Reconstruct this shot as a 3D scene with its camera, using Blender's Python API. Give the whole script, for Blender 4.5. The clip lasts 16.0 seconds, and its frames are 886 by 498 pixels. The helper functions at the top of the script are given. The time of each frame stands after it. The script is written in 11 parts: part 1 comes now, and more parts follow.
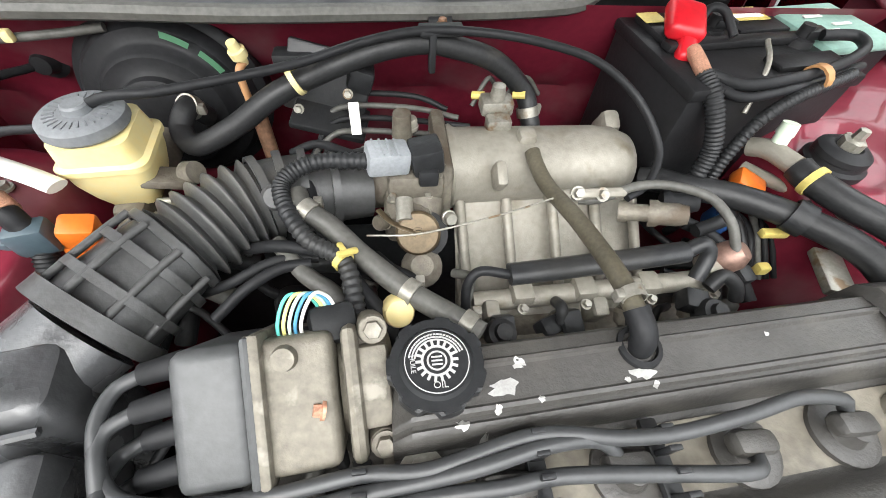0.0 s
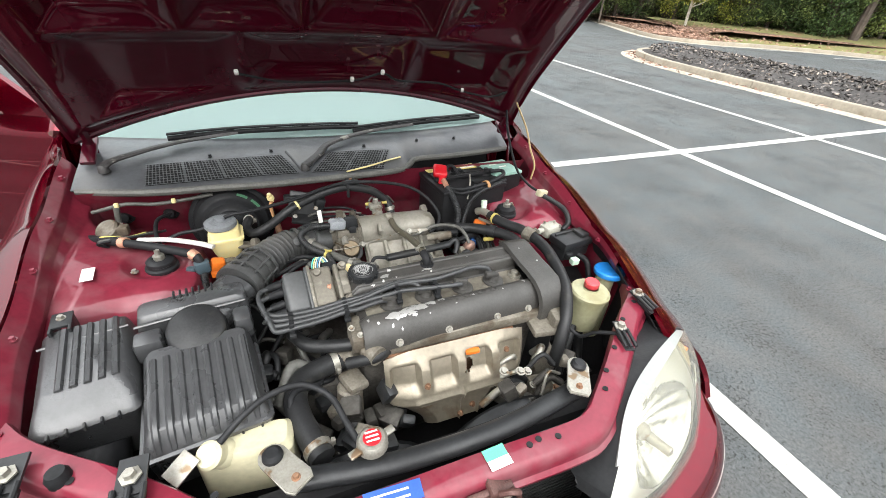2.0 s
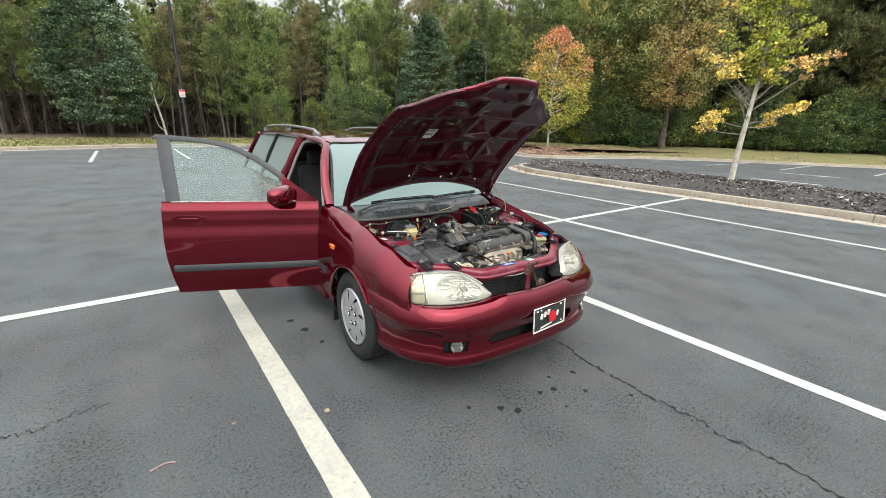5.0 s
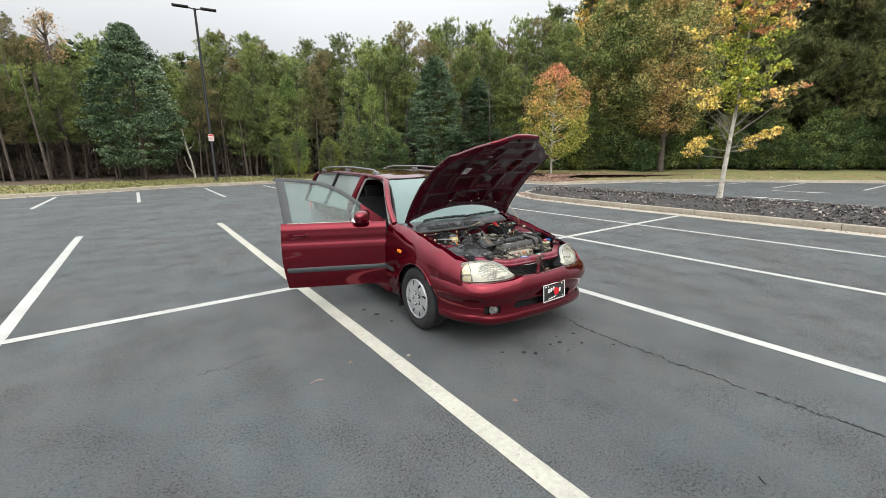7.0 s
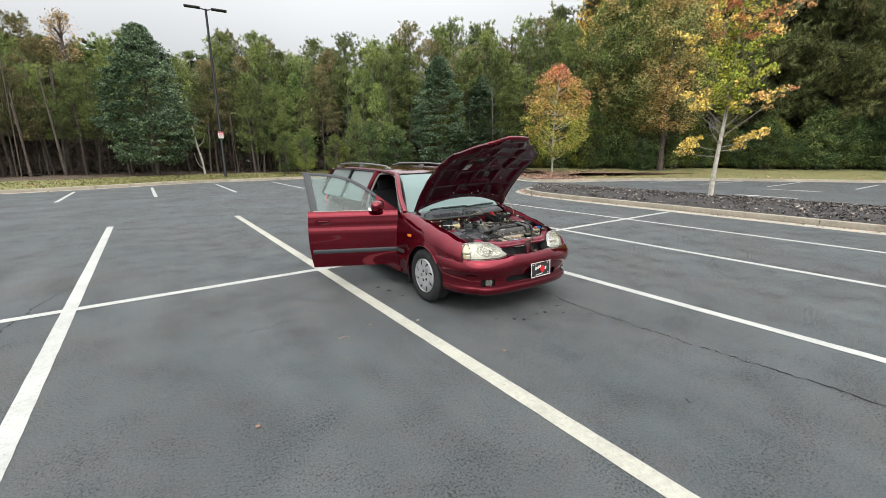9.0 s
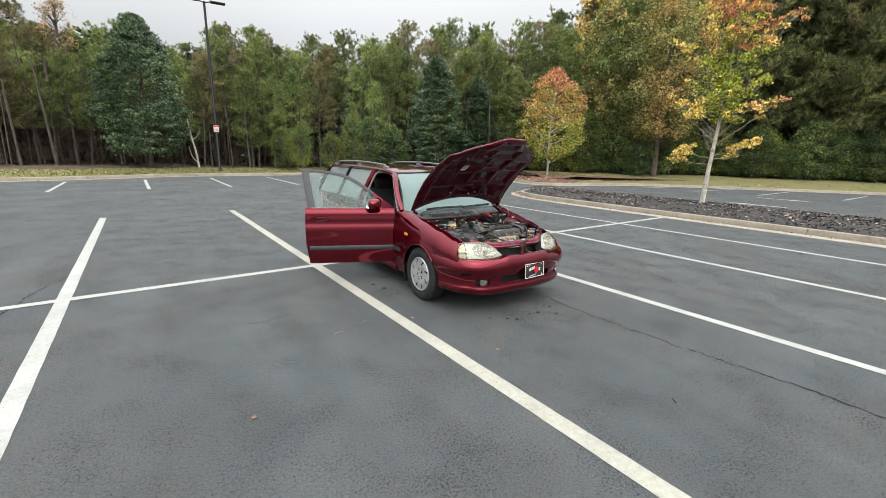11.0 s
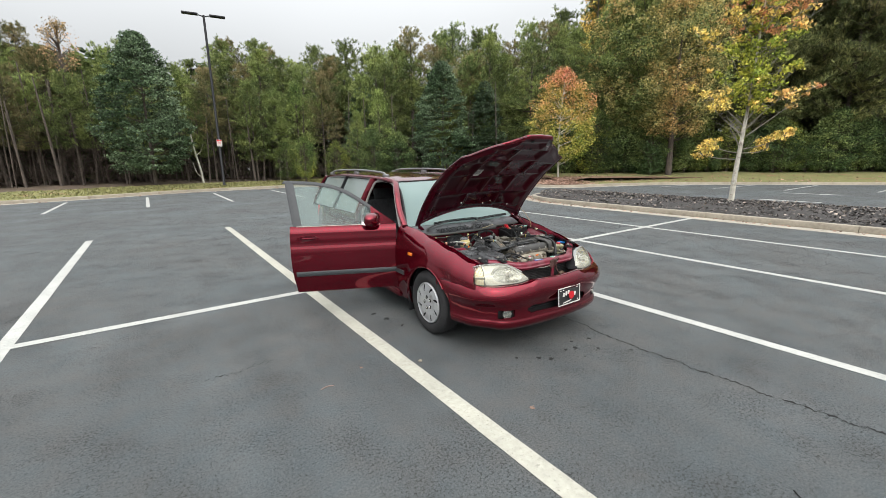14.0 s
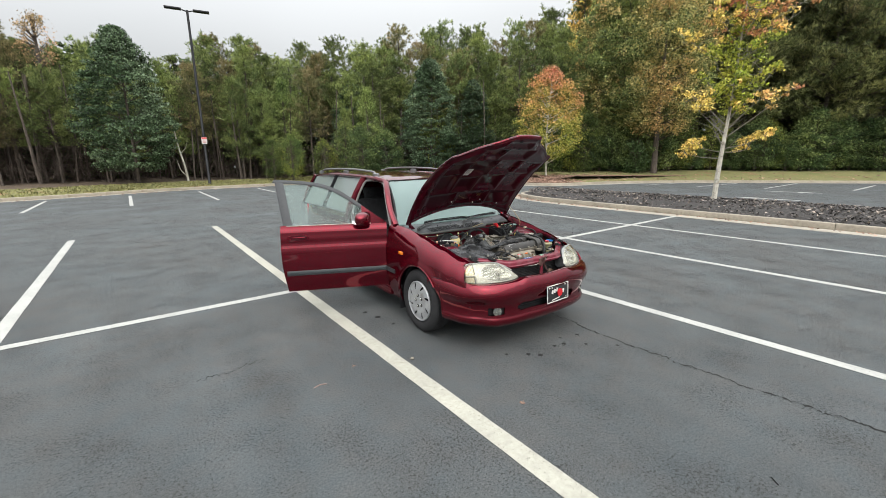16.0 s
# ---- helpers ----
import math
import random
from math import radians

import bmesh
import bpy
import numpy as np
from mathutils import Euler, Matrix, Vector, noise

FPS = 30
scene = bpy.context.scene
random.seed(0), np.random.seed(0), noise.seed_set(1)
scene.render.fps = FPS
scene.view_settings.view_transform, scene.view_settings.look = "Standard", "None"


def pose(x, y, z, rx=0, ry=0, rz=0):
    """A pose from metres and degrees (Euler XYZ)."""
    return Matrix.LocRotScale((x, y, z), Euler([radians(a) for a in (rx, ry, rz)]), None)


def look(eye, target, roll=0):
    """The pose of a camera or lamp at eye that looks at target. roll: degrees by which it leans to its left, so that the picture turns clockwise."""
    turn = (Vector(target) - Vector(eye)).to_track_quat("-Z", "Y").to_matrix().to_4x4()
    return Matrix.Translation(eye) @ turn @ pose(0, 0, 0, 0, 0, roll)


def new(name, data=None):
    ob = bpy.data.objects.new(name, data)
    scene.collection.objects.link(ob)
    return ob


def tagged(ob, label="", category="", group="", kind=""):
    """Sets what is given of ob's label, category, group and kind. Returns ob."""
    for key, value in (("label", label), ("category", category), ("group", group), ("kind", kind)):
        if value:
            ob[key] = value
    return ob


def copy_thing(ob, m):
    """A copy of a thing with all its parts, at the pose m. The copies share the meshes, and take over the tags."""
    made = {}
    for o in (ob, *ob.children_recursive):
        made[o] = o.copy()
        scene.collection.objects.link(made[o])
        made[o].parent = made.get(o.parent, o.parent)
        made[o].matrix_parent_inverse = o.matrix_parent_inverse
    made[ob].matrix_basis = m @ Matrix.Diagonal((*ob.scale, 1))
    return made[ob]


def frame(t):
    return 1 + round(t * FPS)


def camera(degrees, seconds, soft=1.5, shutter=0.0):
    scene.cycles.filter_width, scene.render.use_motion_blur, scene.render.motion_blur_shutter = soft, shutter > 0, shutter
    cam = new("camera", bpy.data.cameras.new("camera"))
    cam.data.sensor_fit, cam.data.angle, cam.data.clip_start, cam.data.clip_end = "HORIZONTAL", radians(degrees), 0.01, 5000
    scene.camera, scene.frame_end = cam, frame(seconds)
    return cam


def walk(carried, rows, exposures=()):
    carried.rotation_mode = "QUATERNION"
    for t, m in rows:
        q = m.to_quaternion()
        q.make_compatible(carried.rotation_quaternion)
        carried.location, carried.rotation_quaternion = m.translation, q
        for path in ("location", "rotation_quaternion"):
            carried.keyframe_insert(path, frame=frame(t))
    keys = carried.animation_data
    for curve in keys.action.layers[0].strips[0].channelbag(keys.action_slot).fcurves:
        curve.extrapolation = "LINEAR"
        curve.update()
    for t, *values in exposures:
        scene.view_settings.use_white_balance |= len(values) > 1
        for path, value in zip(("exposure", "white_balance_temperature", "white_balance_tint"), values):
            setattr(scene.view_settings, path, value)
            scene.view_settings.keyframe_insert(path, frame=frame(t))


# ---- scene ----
# ---- camera ----
cam = camera(95.5, 16.0, 0.55)
PATH = [
    (0, (-0.045, -0.277, 1.096), (0.188, 0.897, -0.506), 5.7),
    (0.5, (0.008, -0.369, 1.168), (0.276, 0.911, -0.345), 4.1),
    (1, (-0.022, -0.501, 1.233), (0.4, 0.884, -0.145), 5.2),
    (1.5, (-0.081, -0.692, 1.339), (0.471, 0.779, 0.101), 5.2),
    (2, (-0.166, -0.954, 1.405), (0.519, 0.569, 0.304), 5.1),
    (2.5, (-0.424, -1.185, 1.446), (0.421, 0.369, 0.513), 5.1),
    (3, (-0.674, -1.367, 1.501), (0.258, 0.186, 0.653), 4.6),
    (3.5, (-0.873, -1.687, 1.515), (0.151, -0.145, 0.758), 3.9),
    (4, (-1.167, -1.913, 1.52), (-0.07, -0.385, 0.841), 3.4),
    (6.5, (-2.483, -2.96, 1.562), (-1.368, -1.369, 1.09), 0.2),
    (7, (-2.679, -3.144, 1.607), (-1.575, -1.536, 1.166), -0.3),
    (7.5, (-2.925, -3.243, 1.598), (-1.844, -1.618, 1.163), -0.8),
    (8, (-2.988, -3.458, 1.595), (-1.904, -1.834, 1.158), -0.8),
    (8.5, (-3.035, -3.668, 1.604), (-1.948, -2.048, 1.158), -0.5),
    (11, (-3.129, -3.729, 1.607), (-2.01, -2.133, 1.157), 1.6),
    (11.5, (-3.037, -3.575, 1.595), (-1.913, -1.985, 1.138), 1.1),
    (12, (-3.02, -3.329, 1.611), (-1.9, -1.735, 1.158), 0.9),
    (12.5, (-2.925, -3.21, 1.594), (-1.828, -1.599, 1.147), 0.5),
    (13, (-2.718, -3.133, 1.589), (-1.643, -1.506, 1.148), 0.1),
    (13.5, (-2.619, -3.113, 1.588), (-1.551, -1.476, 1.163), -0.3),
    (14, (-2.685, -3.057, 1.581), (-1.602, -1.429, 1.16), -0.6),
    (14.5, (-2.746, -3.043, 1.599), (-1.644, -1.428, 1.181), -0.9),
    (15, (-2.741, -3.067, 1.598), (-1.618, -1.468, 1.175), -1.0),
    (15.5, (-2.715, -3.085, 1.595), (-1.581, -1.495, 1.165), -0.8),
    (16, (-2.722, -3.079, 1.596), (-1.594, -1.484, 1.165), -0.5),
]
EXPOSURES = [(0.0, 1.94), (0.5, 2.02), (1.0, 1.90), (1.5, 1.80), (2.0, 1.50), (2.5, 1.33), (3.0, 1.16), (4.0, 1.08), (6.5, 0.80), (16.0, 0.76)]
walk(cam, [(t, look(eye, target, roll)) for t, eye, target, roll in PATH], EXPOSURES)
# ---- world, sun ----
world = bpy.data.worlds.new("overcast_sky")
scene.world = world
world.use_nodes = True
wn = world.node_tree
wn.nodes.clear()
w_out = wn.nodes.new("ShaderNodeOutputWorld")
w_bg = wn.nodes.new("ShaderNodeBackground")
w_sky = wn.nodes.new("ShaderNodeTexSky")
w_sky.sky_type = "NISHITA"
w_sky.sun_disc = False
w_sky.sun_elevation = radians(48)
w_sky.sun_rotation = radians(200)
w_sky.air_density, w_sky.dust_density, w_sky.ozone_density = 1.0, 4.0, 1.0
w_hs = wn.nodes.new("ShaderNodeHueSaturation")
w_hs.inputs["Saturation"].default_value = 0.12
w_mix = wn.nodes.new("ShaderNodeMix")
w_mix.data_type = "RGBA"
w_mix.inputs[0].default_value = 0.72
w_mix.inputs[7].default_value = (8.6, 8.9, 9.1, 1.0)      # even cloud layer
w_cl = wn.nodes.new("ShaderNodeTexNoise")
w_cl.inputs["Scale"].default_value = 2.2
w_cl.inputs["Detail"].default_value = 3.0
w_mul = wn.nodes.new("ShaderNodeMix")
w_mul.data_type, w_mul.blend_type = "RGBA", "MULTIPLY"
w_mul.inputs[0].default_value = 0.16
w_bg.inputs["Strength"].default_value = 0.15
wn.links.new(w_sky.outputs[0], w_hs.inputs["Color"])
wn.links.new(w_hs.outputs[0], w_mix.inputs[6])
wn.links.new(w_mix.outputs[2], w_mul.inputs[6])
wn.links.new(w_cl.outputs["Fac"], w_mul.inputs[7])
# a cloudy sky is darker towards the horizon
w_tc = wn.nodes.new("ShaderNodeTexCoord")
w_sep = wn.nodes.new("ShaderNodeSeparateXYZ")
w_gr = wn.nodes.new("ShaderNodeMapRange")
w_gr.inputs["To Min"].default_value, w_gr.inputs["To Max"].default_value = 0.27, 1.70
w_pw = wn.nodes.new("ShaderNodeMath")
w_pw.operation = "POWER"
w_pw.use_clamp = True
w_pw.inputs[1].default_value = 1.4
w_hz = wn.nodes.new("ShaderNodeMix")
w_hz.data_type, w_hz.blend_type = "RGBA", "MULTIPLY"
w_hz.inputs[0].default_value = 1.0
wn.links.new(w_tc.outputs["Generated"], w_sep.inputs[0])
wn.links.new(w_sep.outputs["Z"], w_pw.inputs[0])
wn.links.new(w_pw.outputs[0], w_gr.inputs["Value"])
wn.links.new(w_mul.outputs[2], w_hz.inputs[6])
wn.links.new(w_gr.outputs[0], w_hz.inputs[7])
wn.links.new(w_hz.outputs[2], w_bg.inputs["Color"])
wn.links.new(w_bg.outputs[0], w_out.inputs["Surface"])
sun_data = bpy.data.lights.new("sun", "SUN")
sun_data.energy, sun_data.angle, sun_data.color = 1.1, radians(85), (1.0, 0.97, 0.92)
sun = new("sun", sun_data)
sun.matrix_world = look((-6, -12, 20), (0, 0, 0))


# ---- materials ----
def mat(name, color, rough=0.5, metal=0.0, noise_scale=0.0, var=0.15, bump=0.0, bump_scale=0.0, coat=0.0,
        color2=None, spot=None, spot_scale=8.0, spot_at=0.62, spot_soft=0.06, rvar=0.0, spec=0.5, trans=0.0, alpha=1.0, isl=0.0, obj=0.0):
    """A principled material: two scales of variation, spots (dirt, wear), relief."""
    m = bpy.data.materials.new(name)
    m.use_nodes = True
    nt = m.node_tree
    p = nt.nodes["Principled BSDF"]
    L = nt.links.new
    p.inputs["Base Color"].default_value = (*color, 1)
    p.inputs["Roughness"].default_value = rough
    p.inputs["Metallic"].default_value = metal
    p.inputs["Specular IOR Level"].default_value = spec
    p.inputs["Coat Weight"].default_value = coat
    p.inputs["Coat Roughness"].default_value = 0.02
    p.inputs["Transmission Weight"].default_value = trans
    p.inputs["Alpha"].default_value = alpha
    tc = nt.nodes.new("ShaderNodeTexCoord")
    out = None
    if noise_scale:
        c2 = color2 or tuple(c * (1 - var) for c in color)
        c1 = color if color2 else tuple(min(1, c * (1 + var)) for c in color)
        n1 = nt.nodes.new("ShaderNodeTexNoise")
        n1.inputs["Scale"].default_value, n1.inputs["Detail"].default_value = noise_scale, 6.0
        n2 = nt.nodes.new("ShaderNodeTexNoise")
        n2.inputs["Scale"].default_value, n2.inputs["Detail"].default_value = noise_scale * 9.3, 3.0
        L(tc.outputs["Object"], n1.inputs["Vector"])
        L(tc.outputs["Object"], n2.inputs["Vector"])
        a = nt.nodes.new("ShaderNodeMath")
        a.operation = "MULTIPLY_ADD"
        a.inputs[1].default_value = 0.45
        L(n2.outputs["Fac"], a.inputs[0])
        b = nt.nodes.new("ShaderNodeMath")
        b.operation = "MULTIPLY"
        b.inputs[1].default_value = 0.55
        L(n1.outputs["Fac"], b.inputs[0])
        L(b.outputs[0], a.inputs[2])
        r = nt.nodes.new("ShaderNodeMapRange")
        r.inputs["From Min"].default_value, r.inputs["From Max"].default_value = 0.36, 0.64
        L(a.outputs[0], r.inputs["Value"])
        mx = nt.nodes.new("ShaderNodeMix")
        mx.data_type = "RGBA"
        mx.inputs[6].default_value, mx.inputs[7].default_value = (*c1, 1), (*c2, 1)
        L(r.outputs[0], mx.inputs[0])
        out = mx.outputs[2]
        if rvar:
            rr = nt.nodes.new("ShaderNodeMapRange")
            rr.inputs["To Min"].default_value, rr.inputs["To Max"].default_value = max(0.02, rough - rvar), min(1, rough + rvar)
            rr.inputs["From Min"].default_value, rr.inputs["From Max"].default_value = 0.35, 0.65
            L(n1.outputs["Fac"], rr.inputs["Value"])
            L(rr.outputs[0], p.inputs["Roughness"])
    if spot:
        n3 = nt.nodes.new("ShaderNodeTexNoise")
        n3.inputs["Scale"].default_value, n3.inputs["Detail"].default_value = spot_scale, 5.0
        L(tc.outputs["Object"], n3.inputs["Vector"])
        r3 = nt.nodes.new("ShaderNodeMapRange")
        r3.inputs["From Min"].default_value, r3.inputs["From Max"].default_value = spot_at, spot_at + spot_soft
        L(n3.outputs["Fac"], r3.inputs["Value"])
        m3 = nt.nodes.new("ShaderNodeMix")
        m3.data_type = "RGBA"
        m3.inputs[6].default_value, m3.inputs[7].default_value = (*color, 1), (*spot, 1)
        if out:
            L(out, m3.inputs[6])
        L(r3.outputs[0], m3.inputs[0])
        out = m3.outputs[2]
    if isl or obj:
        h = nt.nodes.new("ShaderNodeHueSaturation")
        rm = nt.nodes.new("ShaderNodeMapRange")
        k = isl or obj
        rm.inputs["To Min"].default_value, rm.inputs["To Max"].default_value = 1 - k, 1 + k
        src = nt.nodes.new("ShaderNodeNewGeometry").outputs["Random Per Island"] if isl else nt.nodes.new("ShaderNodeObjectInfo").outputs["Random"]
        L(src, rm.inputs["Value"])
        L(rm.outputs[0], h.inputs["Value"])
        h.inputs["Color"].default_value = (*color, 1)
        if out:
            L(out, h.inputs["Color"])
        out = h.outputs[0]
    if out:
        L(out, p.inputs["Base Color"])
    if bump:
        nb = nt.nodes.new("ShaderNodeTexNoise")
        nb.inputs["Scale"].default_value, nb.inputs["Detail"].default_value = bump_scale or 80.0, 4.0
        L(tc.outputs["Object"], nb.inputs["Vector"])
        bp = nt.nodes.new("ShaderNodeBump")
        bp.inputs["Strength"].default_value, bp.inputs["Distance"].default_value = bump, 0.01
        L(nb.outputs["Fac"], bp.inputs["Height"])
        L(bp.outputs[0], p.inputs["Normal"])
    return m


def glass(name, color=(0.86, 0.93, 0.9), rough=0.0, see=0.8, ior=1.55, veil=0.0, veil_color=(0.55, 0.60, 0.59), gloss=0.8):
    """A thin pane: mostly clear, with a sheen that grows at grazing angles. A pale matt layer adds painted sky
    reflection, and haze on lenses.
    """
    m = bpy.data.materials.new(name)
    m.use_nodes = True
    nt = m.node_tree
    nt.nodes.clear()
    o = nt.nodes.new("ShaderNodeOutputMaterial")
    t = nt.nodes.new("ShaderNodeBsdfTransparent")
    t.inputs["Color"].default_value = (*[c * see for c in color], 1)
    g = nt.nodes.new("ShaderNodeBsdfGlossy")
    g.inputs["Roughness"].default_value = rough
    # gloss that grows at grazing angles, alike from both sides
    lw = nt.nodes.new("ShaderNodeLayerWeight")
    lw.inputs["Blend"].default_value = 0.5
    pw = nt.nodes.new("ShaderNodeMath")
    pw.operation = "POWER"
    pw.inputs[1].default_value = 3.3
    f = nt.nodes.new("ShaderNodeMapRange")
    f.inputs["To Min"].default_value, f.inputs["To Max"].default_value = ((ior - 1) / (ior + 1)) ** 2 * gloss, 0.95
    s = nt.nodes.new("ShaderNodeMixShader")
    nt.links.new(lw.outputs["Facing"], pw.inputs[0])
    nt.links.new(pw.outputs[0], f.inputs["Value"])
    nt.links.new(f.outputs[0], s.inputs[0])
    nt.links.new(t.outputs[0], s.inputs[1])
    nt.links.new(g.outputs[0], s.inputs[2])
    last = s
    if veil:
        d = nt.nodes.new("ShaderNodeBsdfDiffuse")
        d.inputs["Color"].default_value = (*veil_color, 1)
        last = nt.nodes.new("ShaderNodeMixShader")
        last.inputs[0].default_value = veil
        nt.links.new(s.outputs[0], last.inputs[1])
        nt.links.new(d.outputs[0], last.inputs[2])
    nt.links.new(last.outputs[0], o.inputs["Surface"])
    return m


PAINT = mat("maroon_paint", (0.142, 0.0010, 0.0105), 0.10, 0.80, noise_scale=3.0, var=0.06, coat=1.0, spec=0.0)
PAINT.node_tree.nodes["Principled BSDF"].inputs["Coat IOR"].default_value = 1.42
PAINT_IN = mat("maroon_bay_paint", (0.165, 0.017, 0.032), 0.42, 0.12, noise_scale=9.0, var=0.15, coat=0.6, spec=0.1, spot=(0.215, 0.095, 0.105), spot_scale=9, spot_at=0.50, spot_soft=0.3, rvar=0.1)
# body maroon darkened: shade under the bonnet is put into the colour
PAINT_DARK = mat("maroon_shaded_paint", (0.052, 0.0016, 0.0083), 0.32, 0.42, noise_scale=5.0, var=0.12, coat=0.75, spec=0.05, rvar=0.1)
RUBBER = mat("black_rubber", (0.01445, 0.01488, 0.01615), 0.52, noise_scale=14, var=0.3, bump=0.04, bump_scale=150, rvar=0.12, spec=0.2)
TYRE = mat("tyre_rubber", (0.027, 0.027, 0.028), 0.75, noise_scale=10, var=0.25, bump=0.1, bump_scale=90, spec=0.2)
HOSE = mat("hose_rubber", (0.0184, 0.0188, 0.0196), 0.45, noise_scale=22, var=0.3, bump=0.05, bump_scale=180, rvar=0.1, spot=(0.048, 0.0456, 0.04), spot_scale=20, spot_at=0.6, spot_soft=0.15, spec=0.3)
GREYHOSE = mat("dusty_grey_hose", (0.08, 0.0784, 0.0704), 0.55, noise_scale=18, var=0.3, bump=0.05, bump_scale=140)
PLASTIC = mat("dusty_black_plastic", (0.0184, 0.0192, 0.0204), 0.42, noise_scale=11, var=0.28, bump=0.06, bump_scale=220, rvar=0.1, spot=(0.0496, 0.048, 0.044), spot_scale=7, spot_at=0.58, spot_soft=0.2, spec=0.3)
GREYPLASTIC = mat("grey_plastic", (0.058, 0.061, 0.066), 0.38, noise_scale=9, var=0.25, bump=0.05, bump_scale=260, spec=0.62, rvar=0.08, spot=(0.080, 0.078, 0.075), spot_scale=7, spot_at=0.52, spot_soft=0.2)
DARKGREY = mat("dark_grey_moulding", (0.036, 0.040, 0.043), 0.5, noise_scale=5, var=0.12, bump=0.03, bump_scale=200)
FRAMEGREY = mat("window_frame_grey", (0.030, 0.033, 0.036), 0.34, 0.0, noise_scale=5, var=0.12, spec=0.35)
ALU = mat("cast_aluminium", (0.2666, 0.2494, 0.2107), 0.52, 0.25, noise_scale=13, var=0.16, bump=0.10, bump_scale=420, rvar=0.08, spot=(0.1634, 0.1419, 0.1032), spot_scale=23, spot_at=0.58, spot_soft=0.15)
ALUDIRTY = mat("stained_cast_metal", (0.17, 0.153, 0.1232), 0.58, 0.25, noise_scale=17, var=0.3, bump=0.12, bump_scale=380, rvar=0.08, spot=(0.0935, 0.07225, 0.051), spot_scale=19, spot_at=0.52, spot_soft=0.15)
STEEL = mat("zinc_steel", (0.306, 0.2932, 0.255), 0.42, 0.6, noise_scale=30, var=0.2, spot=(0.187, 0.1275, 0.0765), spot_scale=30, spot_at=0.58)
RUSTY = mat("rusty_steel", (0.22, 0.12, 0.07), 0.7, 0.35, noise_scale=24, var=0.4, bump=0.1, bump_scale=160)
VALLEY = mat("oil_stained_valley", (0.171, 0.1548, 0.1242), 0.55, 0.2, noise_scale=9, var=0.35, bump=0.06, bump_scale=300, spot=(0.063, 0.054, 0.0405), spot_scale=13, spot_at=0.55, spot_soft=0.15)
SHIELD = mat("heat_shield_steel", (0.2706, 0.2378, 0.1845), 0.45, 0.6, noise_scale=8, var=0.16, bump=0.12, bump_scale=60, rvar=0.1, spot=(0.1968, 0.1394, 0.0902), spot_scale=11, spot_at=0.58, spot_soft=0.12)
AIRBOX = mat("faded_air_box_plastic", (0.046, 0.047, 0.049), 0.30, spec=0.75, noise_scale=9, var=0.22, bump=0.06, bump_scale=220, rvar=0.08, spot=(0.046, 0.045, 0.042), spot_scale=6, spot_at=0.57, spot_soft=0.2)
VCOVER = mat("crackle_black_cover", (0.046, 0.0437, 0.0403), 0.45, 0.0, noise_scale=16, var=0.2, bump=0.12, bump_scale=300, rvar=0.08, spot=(0.074, 0.06956, 0.06068), spot_scale=6, spot_at=0.56, spot_soft=0.15)
FLAKE = mat("bare_metal_flakes", (0.44, 0.435, 0.42), 0.5, 0.55, noise_scale=40, var=0.15, bump=0.1, bump_scale=200)
CREAM = mat("aged_cream_plastic", (0.6688, 0.5896, 0.3168), 0.42, noise_scale=10, var=0.14, spec=0.4, color2=(0.72, 0.58, 0.25))
DISTCAST = mat("oily_distributor_casting", (0.1517, 0.1378, 0.1107), 0.55, 0.25, noise_scale=15, var=0.28, bump=0.10, bump_scale=450, rvar=0.08, spot=(0.246, 0.2296, 0.1927), spot_scale=38, spot_at=0.58, spot_soft=0.08)
FLUIDTANK = mat("fluid_stained_ivory", (0.37, 0.36, 0.225), 0.42, noise_scale=8, var=0.16, spot=(0.24, 0.22, 0.11), spot_scale=9, spot_at=0.55, spot_soft=0.2)
IVORY = mat("ivory_plastic", (0.51, 0.476, 0.323), 0.45, noise_scale=8, var=0.14, spot=(0.323, 0.2805, 0.153), spot_scale=9, spot_at=0.6, spot_soft=0.2)
CAPGREY = mat("grey_cap_plastic", (0.1445, 0.153, 0.1615), 0.5, noise_scale=20, var=0.2, bump=0.06, bump_scale=200)
RED = mat("red_vinyl", (0.496, 0.0096, 0.0176), 0.35, noise_scale=12, var=0.15)
BLUE = mat("blue_cap_plastic", (0.017, 0.204, 0.578), 0.36, noise_scale=20, var=0.1)
BLUEDARK = mat("blue_connector", (0.03, 0.10, 0.30), 0.45, noise_scale=20, var=0.15)
BLUEGREY = mat("slate_connector", (0.05, 0.075, 0.09), 0.45, noise_scale=20, var=0.15)
ORANGE = mat("orange_connector", (0.663, 0.153, 0.017), 0.4, noise_scale=20, var=0.12)
YELLOW = mat("yellow_tape", (0.54, 0.441, 0.126), 0.5, noise_scale=20, var=0.15)
COPPER = mat("copper_braid", (0.527, 0.2805, 0.187), 0.5, 0.4, noise_scale=60, var=0.3, bump=0.2, bump_scale=300)
TEAL = mat("pale_teal_label", (0.238, 0.3995, 0.34), 0.5, noise_scale=15, var=0.15)
WHITE = mat("white_plastic", (0.6375, 0.629, 0.595), 0.45, noise_scale=10, var=0.08)
LABELWHITE = mat("white_label", (0.72, 0.70, 0.66), 0.6, noise_scale=20, var=0.06)
LABELBLUE = mat("blue_label", (0.03, 0.09, 0.38), 0.4, noise_scale=30, var=0.1)
LABELGREEN = mat("green_label", (0.10, 0.42, 0.27), 0.4, noise_scale=30, var=0.1)
INK = mat("black_ink", (0.02, 0.02, 0.02), 0.6)
REDINK = mat("red_ink", (0.62, 0.03, 0.03), 0.5)
ORANGEINK = mat("orange_ink", (0.80, 0.32, 0.05), 0.5)
